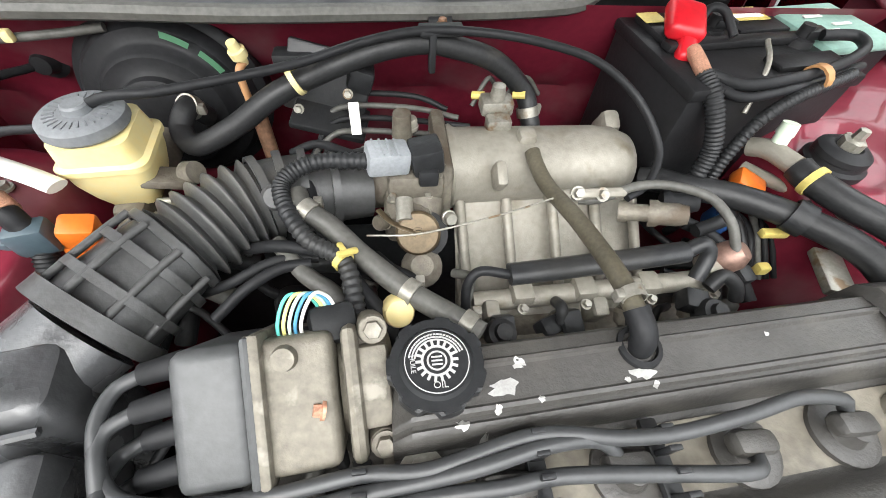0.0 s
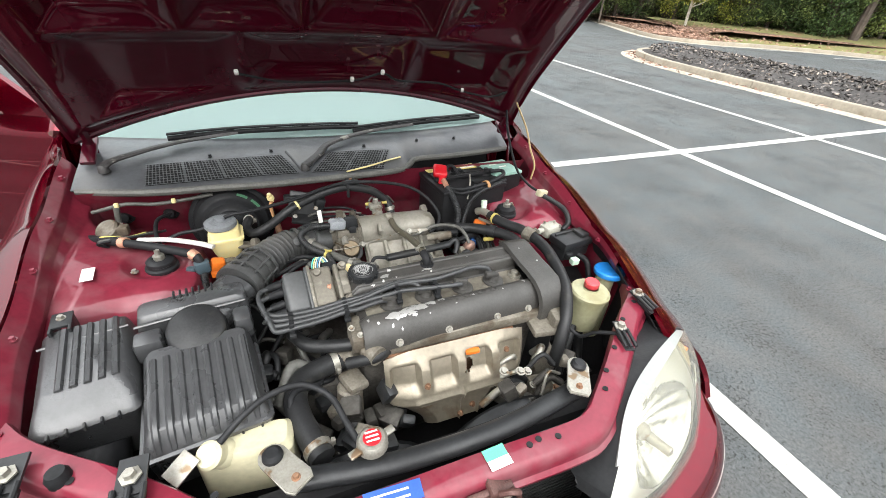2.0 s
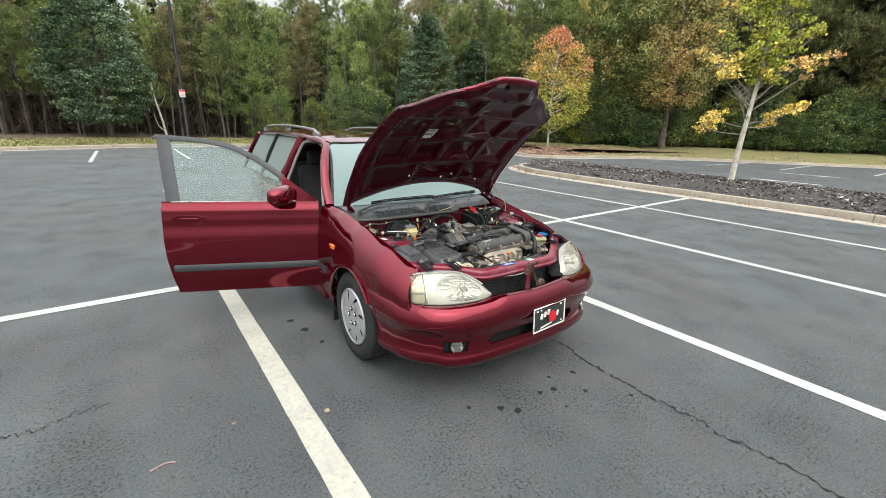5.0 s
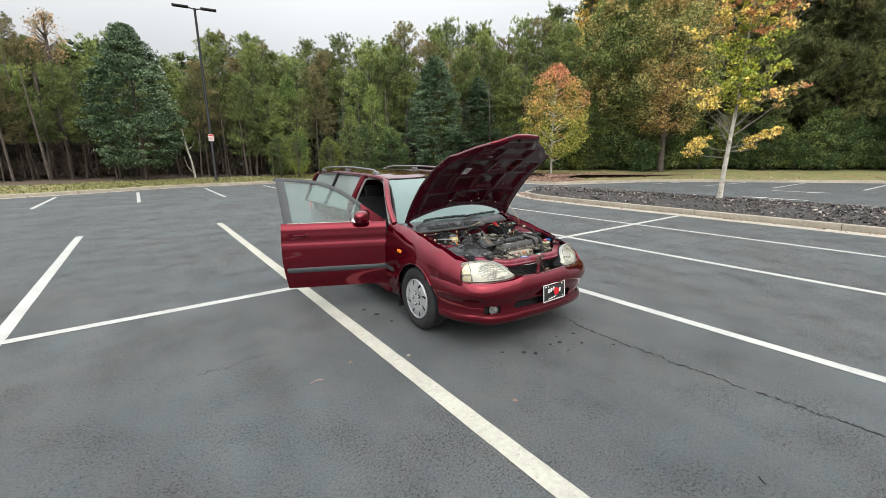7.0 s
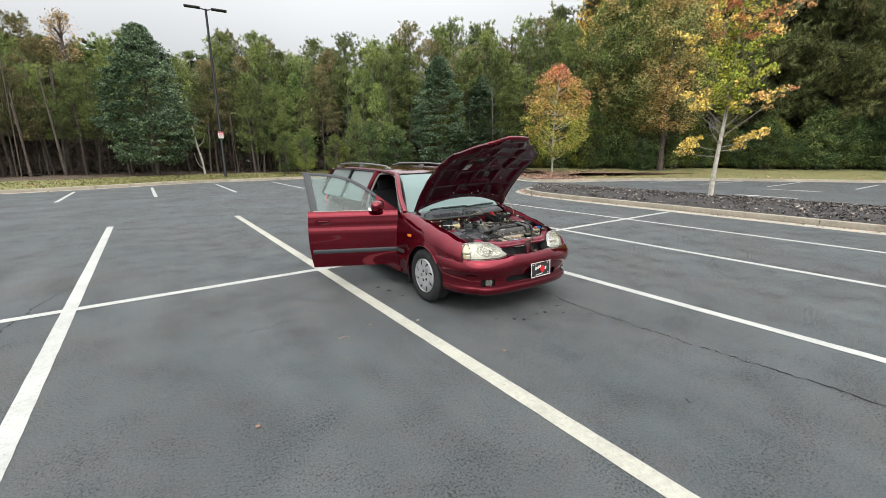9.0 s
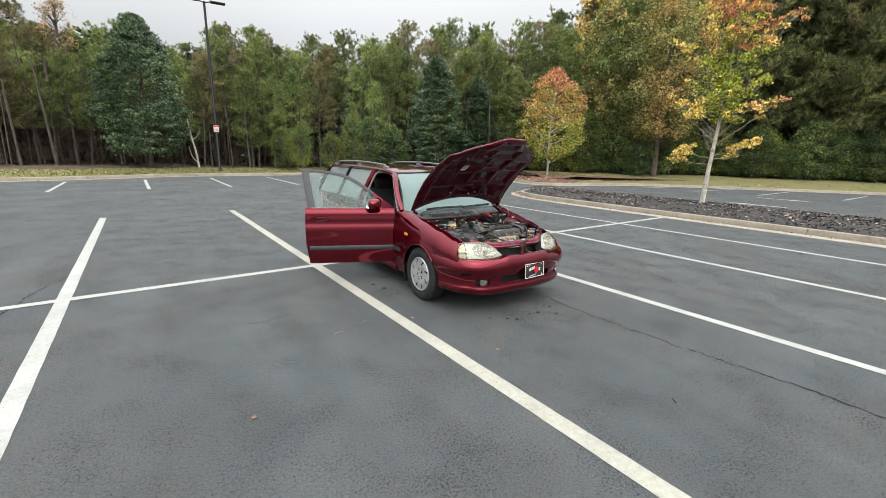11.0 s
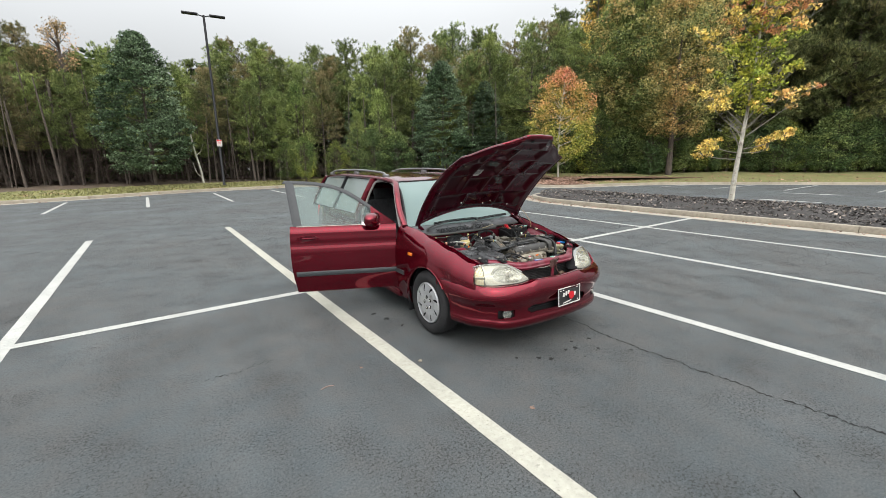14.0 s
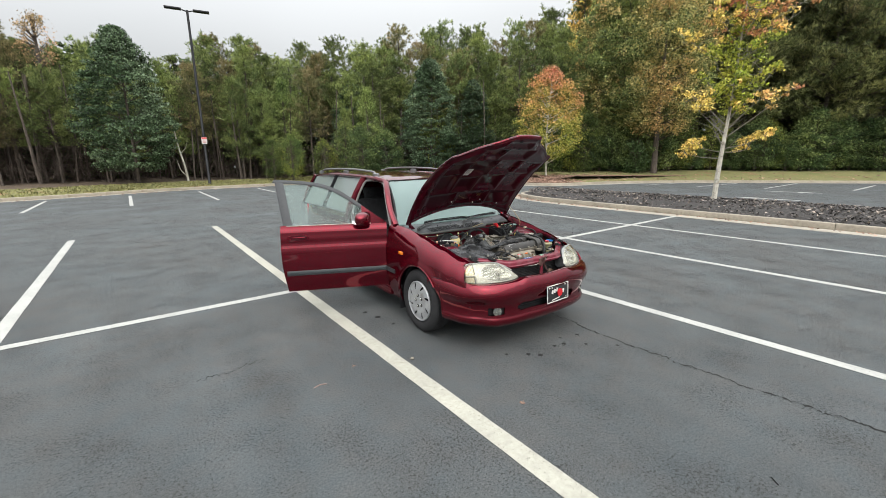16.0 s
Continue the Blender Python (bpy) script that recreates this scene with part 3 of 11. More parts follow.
def offset(line, d, z, side=1):
    out = []
    for i, p in enumerate(line):
        t = (line[min(i + 1, len(line) - 1)] - line[max(i - 1, 0)]).normalized()
        out.append(p + Vector((t.y, -t.x, 0)) * side * d + Vector((0, 0, z)))
    return out


# island bed: from the kerb up to a low ridge
mid = []
for p in island_line:
    yy = min(p.y, 7.6)
    mid.append(Vector((11.65 + (0.1 if p.x > 11.6 else -0.1), yy, 0.30)))
bed("island_mulch_bed", [offset(island_line, -0.16, 0.13, -1), [a.lerp(b, 0.35) + Vector((0, 0, 0.10)) for a, b in zip(offset(island_line, -0.16, 0.10, -1), mid)],
                         [a.lerp(b, 0.7) + Vector((0, 0, 0.03)) for a, b in zip(offset(island_line, -0.16, 0.14, -1), mid)], mid], MULCH, "dark bark mulch bed inside the kerbed island", "mulch bed", 0.05)
bed("grass_verge", [offset(far_left, -0.16, 0.13), offset(far_left, -0.9, 0.16), offset(far_left, -2.0, 0.24), offset(far_left, -3.6, 0.36)], GRASS, "dry yellow-green autumn grass verge with leaves", "grass verge", 0.04)
bed("forest_floor_left", [offset(far_left, -3.5, 0.33), offset(far_left, -9, 0.42), offset(far_left, -30, 0.6)], FLOORWOOD, "dark forest floor under the trees", "forest floor", 0.1)
cutk = next(i for i, p in enumerate(far_right) if p.x > 19.0 and p.y < 14)
bed("grass_bank", [offset(far_right, d, z)[cutk:] for d, z in ((-0.16, 0.13), (-1.0, 0.2), (-2.6, 0.34), (-4.2, 0.5), (-6.4, 0.64))], GRASS, "yellow-green grass bank below the wood", "grass verge", 0.05)
bed("leaf_bank", [offset(far_right, d, z)[:cutk + 1] for d, z in ((-0.16, 0.13), (-1.0, 0.2), (-2.6, 0.34), (-4.2, 0.5))], LITTER, "grassy bank covered with brown fallen leaves", "bank", 0.05)
bed("forest_floor_right", [offset(far_right, -4.1, 0.46), offset(far_right, -6, 0.45), offset(far_right, -32, 0.05)], LITTER, "dark forest floor under the trees", "forest floor", 0.1)


def scatter(name, spots, size, material, label, category, seed, flat=0.35, parent=None):
    """Many small flakes of one stuff."""
    r = np.random.default_rng(seed)
    P = np.array(spots)
    n = len(P)
    a = r.normal(size=(n, 3)) * (1, 1, flat)
    a /= np.linalg.norm(a, axis=1)[:, None]
    b = r.normal(size=(n, 3)) * (1, 1, flat)
    b -= a * (a * b).sum(1)[:, None]
    b /= np.linalg.norm(b, axis=1)[:, None]
    s = size * r.uniform(0.5, 1.4, (n, 1))
    V = np.concatenate([P - a * s, P - b * s * 0.45, P + a * s, P + b * s * 0.45], 1).reshape(-1, 3)
    F = np.arange(4 * n).reshape(-1, 4)
    ob = new(name, mesh_np(name, V, F, material))
    return tagged(ob, label, category, "", "stuff")


rs = random.Random(5)
chips = []
while len(chips) < 16000:
    y = rs.uniform(-11, 9.6)
    x = rs.uniform(9.7, 13.2)
    if y > 6.5 and (x - 11.5) ** 2 / 3.0 + (y - 7.3) ** 2 / 5.2 > 1:
        continue
    e = min(x - 9.6, 13.5 - x)
    chips.append((x, y, 0.15 + 0.17 * min(1, e / 1.4) + rs.uniform(0, 0.03)))
scatter("pale_fallen_leaves", [(x, y, z + 0.02) for x, y, z in chips[::13]], 0.045, PALECHIP, "pale dry leaves lying on the dark mulch", "leaves", 13, 0.4)
scatter("bark_chips", chips, 0.042, CHIP, "loose bark chips and dry leaves on the mulch", "bark chips", 3, 0.5)
LEAFBROWN = mat("dry_brown_leaves", (0.30, 0.19, 0.14), 0.85, isl=0.6)
litter = []
pts = [p for p in far_right]
for i in range(6000):
    k = rs.randrange(cutk + 3 if i % 5 else len(pts) - 1)
    p = pts[k].lerp(pts[k + 1], rs.random())
    t = (pts[k + 1] - pts[k]).normalized()
    d = abs(rs.gauss(0, 1.8)) + 0.1
    q = p - Vector((t.y, -t.x, 0)) * d
    litter.append((q.x, q.y, 0.17 + 0.085 * d + rs.uniform(0, 0.03)))
scatter("fallen_leaves", litter, 0.07, LEAFBROWN, "brown fallen autumn leaves lying on the bank", "leaves", 4)
litter = []
for i in range(1300):
    k = rs.randrange(len(island_line) - 1)
    p = island_line[k].lerp(island_line[k + 1], rs.random())
    t = (island_line[k + 1] - island_line[k]).normalized()
    q = p + Vector((-t.y, t.x, 0)) * abs(rs.gauss(0, 0.18))
    litter.append((q.x, q.y, 0.016 + rs.uniform(0, 0.012)))
for i in range(900):
    k = rs.randrange(len(far_left) - 1)
    p = far_left[k].lerp(far_left[k + 1], rs.random())
    t = (far_left[k + 1] - far_left[k]).normalized()
    q = p + Vector((t.y, -t.x, 0)) * (abs(rs.gauss(0, 0.6)))
    litter.append((q.x, q.y, 0.02))
scatter("gutter_leaves", litter, 0.045, LEAFBROWN, "dry leaves blown along the gutters", "leaves", 6, 0.2)
GRASSBLADE = mat("grass_blades", (0.18, 0.175, 0.065), 0.8, isl=0.5)
blades = []
for i in range(9000):
    k = rs.randrange(14, len(far_left) - 15)
    p = far_left[k].lerp(far_left[k + 1], rs.random())
    t = (far_left[k + 1] - far_left[k]).normalized()
    d = rs.uniform(0.2, 3.5)
    q = p - Vector((t.y, -t.x, 0)) * d
    blades.append((q.x, q.y, 0.17 + 0.055 * d))
scatter("grass_tufts", blades, 0.06, GRASSBLADE, "short dry grass tufts on the verge", "grass", 8, 2.0)


# cracks, stains and litter on the asphalt
def crack(pts, w, seed):
    r = random.Random(seed)
    line = spline([(*p, 0) for p in pts], 30)
    bm = BM()
    prev = None
    for i, p in enumerate(line):
        d = (line[min(i + 1, len(line) - 1)] - line[max(i - 1, 0)]).normalized()
        s = Vector((-d.y, d.x, 0))
        c = p + s * (r.uniform(-0.014, 0.014) + 0.02 * math.sin(i * 0.37) * math.sin(i * 0.11))
        ww = w * r.uniform(0.15, 1.3) ** 1.5
        cur = (bm.verts.new((c + s * ww).to_tuple()[:2] + (0.003,)), bm.verts.new((c - s * ww).to_tuple()[:2] + (0.003,)))
        if prev:
            bm.faces.new((prev[0], prev[1], cur[1], cur[0]))
        prev = cur
    solid("pavement_crack", bm, STAIN, "thin dark crack running through the asphalt", "crack", "structure")


crack([(0.54, 1.0), (0.52, 0.2), (0.54, -0.47), (0.48, -1.1), (0.50, -1.57), (0.525, -2.07), (0.575, -2.6), (0.62, -2.9), (0.66, -4.0)], 0.0095, 1)
crack([(-2.66, 0.20), (-2.54, 0.219), (-2.43, 0.212), (-2.33, 0.258), (-2.24, 0.266), (-2.16, 0.258)], 0.0065, 2)
crack([(-4.62, 1.2), (-4.50, 1.8), (-4.40, 2.4), (-4.2, 3.0), (-4.1, 3.7)], 0.008, 3)
bm = BM()
tube(bm, [(-0.385, -2.65, 0.003), (-0.37, -2.63, 0.004), (-0.352, -2.61, 0.003)], 0.003, 6)
solid("twig", bm, STAIN, "thin dark twig on the asphalt", "twig")
for i, (x, y, r) in enumerate(((-0.35, -0.95, 0.03), (-0.28, -1.02, 0.035), (-0.05, -0.98, 0.028), (0.05, -1.0, 0.03), (0.12, -0.9, 0.02), (-0.5, -0.85, 0.022), (0.2, -1.12, 0.022), (-0.02, -1.15, 0.016), (0.3, -0.95, 0.03), (-1.0, 0.55, 0.05), (-1.05, 0.75, 0.04), (-0.95, 0.3, 0.03), (0.4, -1.3, 0.02))):
    bm = BM()
    r0 = random.Random(i)
    r *= 0.7
    prism(bm, [(x + r * r0.uniform(0.5, 1.2) * math.cos(a * 0.524), y + r * r0.uniform(0.5, 1.2) * math.sin(a * 0.524)) for a in range(12)], 0.0005, 0.0025)
    solid("oil_spot", bm, STAIN, "small dark oil drip on the asphalt", "oil spot", "structure", "oil spots")


def dead_leaf(x, y, size, material, ang):
    bm = BM()
    o = []
    for k in range(20):
        a = 2 * math.pi * k / 20
        o.append((size * (0.25 + 0.6 * (0.5 + 0.5 * math.cos(5 * a + 0.6 * math.sin(a))) ** 1.5) * math.cos(a), 0.7 * size * (0.3 + 0.7 * (0.5 + 0.5 * math.cos(5 * a)) ** 2) * math.sin(a)))
    prism(bm, o, 0.0, 0.002)
    for v in bm.verts:
        v.co.z += 0.004 + 9.0 * abs(v.co.x * v.co.y) + 0.45 * abs(v.co.x)
    ob = solid("dead_leaf", bm, material, "curled brown dead leaf lying on the asphalt", "leaf", "", "fallen leaves")
    ob.matrix_world = pose(x, y, 0.0, 0, 0, ang)


DRYLEAF = mat("curled_dry_leaf", (0.20, 0.125, 0.092), 0.8, noise_scale=30, var=0.3)
PINKLEAF = mat("reddish_dry_leaf", (0.30, 0.20, 0.17), 0.8, noise_scale=30, var=0.3)
dead_leaf(-0.91, -1.418, 0.031, DRYLEAF, 20)
dead_leaf(-2.81, -1.30, 0.030, DRYLEAF, 70)
dead_leaf(-1.62, -0.28, 0.022, DRYLEAF, 110)
bm = BM()
lathe(bm, [(0, 0.0), (0.013, 0.002), (0.017, 0.007), (0.011, 0.013), (0, 0.015)], pose(-1.18, -0.445, 0), 10)
solid("pebble", bm, CONCRETE, "small pale pebble on the asphalt", "pebble")
bm = BM()
tube(bm, [(-1.98, -0.405, 0.004), (-1.925, -0.392, 0.006), (-1.885, -0.405, 0.004)], 0.003, 6)
solid("twig", bm, PINKLEAF, "thin dry twig on the asphalt", "twig")
# ---- lamp post ----
POLE = mat("dark_bronze_pole_paint", (0.018, 0.018, 0.020), 0.45, 0.3, noise_scale=5, var=0.2)
lamp = thing("lamp_post", "tall dark bronze car park lamp post with two flat heads", "lamp post", (0.22, 27.2, 0.22))
bm = BM()
lathe(bm, [(0, 0), (0.16, 0), (0.16, 0.05), (0.09, 0.09), (0.085, 0.1), (0.065, 10.2), (0, 10.2)], Matrix(), 16)
part("pole", bm, POLE, lamp)
for s in (-1, 1):
    bm = BM()
    tube(bm, [(0, 0, 10.12), (s * 0.28, -0.04 * s, 10.2)], 0.035, 8)
    arm = part("arm", bm, POLE, lamp)
    bm = BM()
    box(bm, (s * 0.72, -0.08 * s, 10.22), (0.85, 0.34, 0.09), 0.02, 0, 0, -6)
    part("lamp_head", bm, POLE, arm)
bm = BM()
box(bm, (0, -0.085, 2.72), (0.30, 0.012, 0.42), 0.004)
sign = part("sign", bm, WHITE, lamp, "small white notice with a red band and unreadable print")
bm = BM()
box(bm, (0, -0.094, 2.87), (0.28, 0.006, 0.09))
for k in range(3):
    box(bm, (0, -0.094, 2.76 - 0.08 * k), (0.2, 0.006, 0.02))
part("sign_print", bm, REDINK, sign)
# ---- trees ----
BARK = mat("brown_bark", (0.092, 0.074, 0.060), 0.95, noise_scale=4, var=0.4, bump=0.6, bump_scale=20)
PALEBARK = mat("pale_grey_bark", (0.50, 0.47, 0.40), 0.9, noise_scale=6, var=0.3, bump=0.3, bump_scale=30, spot=(0.28, 0.25, 0.20), spot_scale=9, spot_at=0.55, spot_soft=0.1)


def foliage(name, cols, rough=0.6, patch=0.35, rise=0.0, start=0.0):
    """Leaves whose colour changes from leaf to leaf and from bough to bough."""
    m = bpy.data.materials.new(name)
    m.use_nodes = True
    nt = m.node_tree
    p = nt.nodes["Principled BSDF"]
    L = nt.links.new
    g = nt.nodes.new("ShaderNodeNewGeometry")
    tc = nt.nodes.new("ShaderNodeTexCoord")
    n = nt.nodes.new("ShaderNodeTexNoise")
    n.inputs["Scale"].default_value, n.inputs["Detail"].default_value = patch, 2.0
    oi = nt.nodes.new("ShaderNodeObjectInfo")
    sh = nt.nodes.new("ShaderNodeVectorMath")
    sh.operation = "ADD"
    sc = nt.nodes.new("ShaderNodeMath")
    sc.operation = "MULTIPLY"
    sc.inputs[1].default_value = 40
    L(oi.outputs["Random"], sc.inputs[0])
    L(tc.outputs["Object"], sh.inputs[0])
    L(sc.outputs[0], sh.inputs[1])
    L(sh.outputs[0], n.inputs["Vector"])
    a = nt.nodes.new("ShaderNodeMath")
    a.operation = "MULTIPLY_ADD"
    a.inputs[1].default_value = 0.45
    L(g.outputs["Random Per Island"], a.inputs[0])
    r = nt.nodes.new("ShaderNodeMapRange")
    r.inputs["From Min"].default_value, r.inputs["From Max"].default_value = 0.3, 0.7
    r.inputs["To Min"].default_value, r.inputs["To Max"].default_value = -0.1, 0.65
    L(n.outputs["Fac"], r.inputs["Value"])
    L(r.outputs[0], a.inputs[2])
    cr = nt.nodes.new("ShaderNodeValToRGB")
    for i, c in enumerate(cols):
        e = cr.color_ramp.elements[i] if i < 2 else cr.color_ramp.elements.new(1.0)
        e.position = i / (len(cols) - 1)
        e.color = (*c, 1)
    if rise:
        # the colour turns with height
        sx = nt.nodes.new("ShaderNodeSeparateXYZ")
        L(tc.outputs["Object"], sx.inputs[0])
        up = nt.nodes.new("ShaderNodeMath")
        up.operation = "MULTIPLY_ADD"
        up.inputs[1].default_value, up.inputs[2].default_value = rise, -start * rise
        L(sx.outputs["Z"], up.inputs[0])
        ad = nt.nodes.new("ShaderNodeMath")
        ad.operation = "MULTIPLY_ADD"
        ad.inputs[1].default_value = 0.6
        L(a.outputs[0], ad.inputs[0])
        L(up.outputs[0], ad.inputs[2])
        a = ad
    L(a.outputs[0], cr.inputs["Fac"])
    hs = nt.nodes.new("ShaderNodeHueSaturation")
    hv = nt.nodes.new("ShaderNodeMapRange")
    hv.inputs["To Min"].default_value, hv.inputs["To Max"].default_value = 0.72, 1.3
    L(oi.outputs["Random"], hv.inputs["Value"])
    lv = nt.nodes.new("ShaderNodeMapRange")
    lv.inputs["To Min"].default_value, lv.inputs["To Max"].default_value = 0.28, 1.72
    L(g.outputs["Random Per Island"], lv.inputs["Value"])
    vm = nt.nodes.new("ShaderNodeMath")
    vm.operation = "MULTIPLY"
    L(hv.outputs[0], vm.inputs[0])
    L(lv.outputs[0], vm.inputs[1])
    L(vm.outputs[0], hs.inputs["Value"])
    L(cr.outputs["Color"], hs.inputs["Color"])
    tr = nt.nodes.new("ShaderNodeBsdfTranslucent")
    mx = nt.nodes.new("ShaderNodeMixShader")
    mx.inputs[0].default_value = 0.25
    L(hs.outputs[0], p.inputs["Base Color"])
    L(hs.outputs[0], tr.inputs["Color"])
    p.inputs["Roughness"].default_value = rough
    p.inputs["Specular IOR Level"].default_value = 0.3
    o = nt.nodes["Material Output"]
    L(p.outputs[0], mx.inputs[1])
    L(tr.outputs[0], mx.inputs[2])
    L(mx.outputs[0], o.inputs["Surface"])
    return m


F_PINE = foliage("pine_needles", [(0.088, 0.122, 0.046), (0.172, 0.220, 0.072), (0.310, 0.355, 0.112)])
F_PINEBROWN = foliage("browning_pine_needles", [(0.110, 0.118, 0.052), (0.200, 0.195, 0.082), (0.320, 0.240, 0.120)])
F_DARK = foliage("dark_glossy_leaves", [(0.036, 0.066, 0.029), (0.074, 0.118, 0.056), (0.210, 0.280, 0.165)], 0.4)
F_LIGHT = foliage("light_green_leaves", [(0.080, 0.135, 0.036), (0.170, 0.225, 0.062), (0.270, 0.315, 0.095)])
F_OLIVE = foliage("olive_autumn_leaves", [(0.110, 0.170, 0.055), (0.250, 0.300, 0.100), (0.470, 0.400, 0.150), (0.580, 0.350, 0.140)])
F_MAPLE = foliage("red_maple_leaves", [(0.210, 0.290, 0.045), (0.430, 0.400, 0.090), (0.620, 0.330, 0.140), (0.600, 0.200, 0.180)], 0.6, 0.9, 0.10, 3.3)
F_VINE = foliage("yellowing_vine_leaves", [(0.045, 0.085, 0.025), (0.120, 0.160, 0.040), (0.330, 0.330, 0.050)])
F_UNDER = foliage("undergrowth_leaves", [(0.036, 0.064, 0.025), (0.078, 0.125, 0.044), (0.200, 0.240, 0.078)])


def quads(P, rng, size, long=1.0, droop=0.0, dirs=None):
    n = len(P)
    a = rng.normal(size=(n, 3)) if dirs is None else dirs + rng.normal(size=(n, 3)) * 0.25
    a[:, 2] -= droop
    a /= np.linalg.norm(a, axis=1)[:, None]
    b = rng.normal(size=(n, 3))
    b -= a * (a * b).sum(1)[:, None]
    b /= np.linalg.norm(b, axis=1)[:, None]
    s = size * rng.uniform(0.6, 1.35, (n, 1))
    w = s * 0.62 / long
    return np.concatenate([P - a * s, P - b * w, P + a * s, P + b * w], 1).reshape(-1, 3)


def crown_mesh(name, clumps, radius, per, leaf, material, seed, squash=0.75, long=1.0):
    """Clumps of separate leaves."""
    rng = np.random.default_rng(seed)
    C = np.repeat(np.array(clumps)[:, :3], per, 0)
    R = np.repeat(np.array(clumps)[:, 3], per)[:, None]
    d = rng.normal(size=C.shape)
    d /= np.linalg.norm(d, axis=1)[:, None]
    P = C + d * R * radius * rng.uniform(0.15, 1.0, (len(C), 1)) ** 0.6 * (1, 1, squash)
    V = quads(P, rng, leaf, long)
    return mesh_np(name, V, np.arange(len(V)).reshape(-1, 4), material)


def needle_mesh(name, tufts, material, seed, length=0.25, per=17, w=0.013, spread=0.55):
    rng = np.random.default_rng(seed)
    T = np.array(tufts)
    C, D = np.repeat(T[:, :3], per, 0), np.repeat(T[:, 3:6], per, 0)
    n = len(C)
    a = D + rng.normal(size=(n, 3)) * spread
    a /= np.linalg.norm(a, axis=1)[:, None]
    b = rng.normal(size=(n, 3))
    b -= a * (a * b).sum(1)[:, None]
    b /= np.linalg.norm(b, axis=1)[:, None]
    l = length * rng.uniform(0.6, 1.3, (n, 1))
    V = np.concatenate([C - b * w, C + a * l + b * w * 0.5, C + a * l * 1.02 - b * w * 0.5, C + b * w], 1).reshape(-1, 3)
    F = np.arange(4 * n).reshape(-1, 4)[:, [0, 3, 1, 2]]
    return mesh_np(name, V, F, material)


def limb(bm, pts, r0, r1, seg=7):
    tube(bm, pts, r0, seg, 5, True, lambda t: r0 + (r1 - r0) * t)


def tree_base(name, label, category, group):
    return thing(name, label, category, (0, 0, -50), group)


def hang(t, name, me, label=""):
    o = new(name, me)
    o.parent = t
    return tagged(o, label) if label else o


def pine(seed, h, bare, spread, material, label):
    """A pine: a straight stem, whorls of boughs, tufts of needles at their ends."""
    r = random.Random(seed)
    t = tree_base("pine_tree", label, "tree", "pines at the edge of the wood")
    bm = BM()
    lean = (r.uniform(-0.4, 0.4), r.uniform(-0.3, 0.3))
    limb(bm, [(0, 0, -0.6), (lean[0] * 0.3, lean[1] * 0.3, h * 0.4), (lean[0], lean[1], h * 0.96)], 0.15, 0.025, 8)
    tufts = []
    z = bare
    while z < h - 0.4:
        k = (z - bare) / (h - bare)
        reach = spread * (1 - k) ** 0.62 * (0.55 + 0.45 * min(1, k * 5)) + 0.3
        for i in range(r.randint(4, 6)):
            a = r.uniform(0, 6.283)
            ln = reach * r.uniform(0.55, 1.1)
            up = 0.15 + 0.5 * k
            ox, oy = lean[0] * z / h, lean[1] * z / h
            end = Vector((ox + ln * math.cos(a), oy + ln * math.sin(a), z + ln * up))
            base = Vector((ox, oy, z))
            midp = base.lerp(end, 0.5) - Vector((0, 0, 0.06 * ln))
            limb(bm, [base, midp, end], 0.03 * (1 - 0.6 * k), 0.008, 4)
            for q in range(int(6 + ln * 6.5)):
                s = r.uniform(0.3, 1.05)
                p = base.lerp(end, s) + Vector((r.gauss(0, 0.16), r.gauss(0, 0.16), r.gauss(0.05, 0.13))) * (0.5 + 0.8 * s)
                d = (end - base).normalized() * 0.6 + Vector((r.gauss(0, 0.4), r.gauss(0, 0.4), 0.7))
                tufts.append((*p, *d.normalized()))
        z += r.uniform(0.32, 0.55)
    for i in range(10):
        tufts.append((lean[0], lean[1], h - 0.5 + 0.06 * i, r.gauss(0, 0.3), r.gauss(0, 0.3), 0.9))
    # dead lower boughs
    for i in range(26):
        zz = r.uniform(bare * 0.35, bare * 1.35)
        a = r.uniform(0, 6.283)
        ln = r.uniform(0.5, 1.9)
        ox, oy = lean[0] * zz / h, lean[1] * zz / h
        limb(bm, [(ox, oy, zz), (ox + 0.5 * ln * math.cos(a), oy + 0.5 * ln * math.sin(a), zz + ln * r.uniform(0.05, 0.25)), (ox + ln * math.cos(a + 0.3), oy + ln * math.sin(a + 0.3), zz + ln * r.uniform(-0.1, 0.3))], 0.014, 0.004, 3)
    part("trunk", bm, BARK, t)
    hang(t, "crown", needle_mesh("crown", tufts, material, seed))
    return t


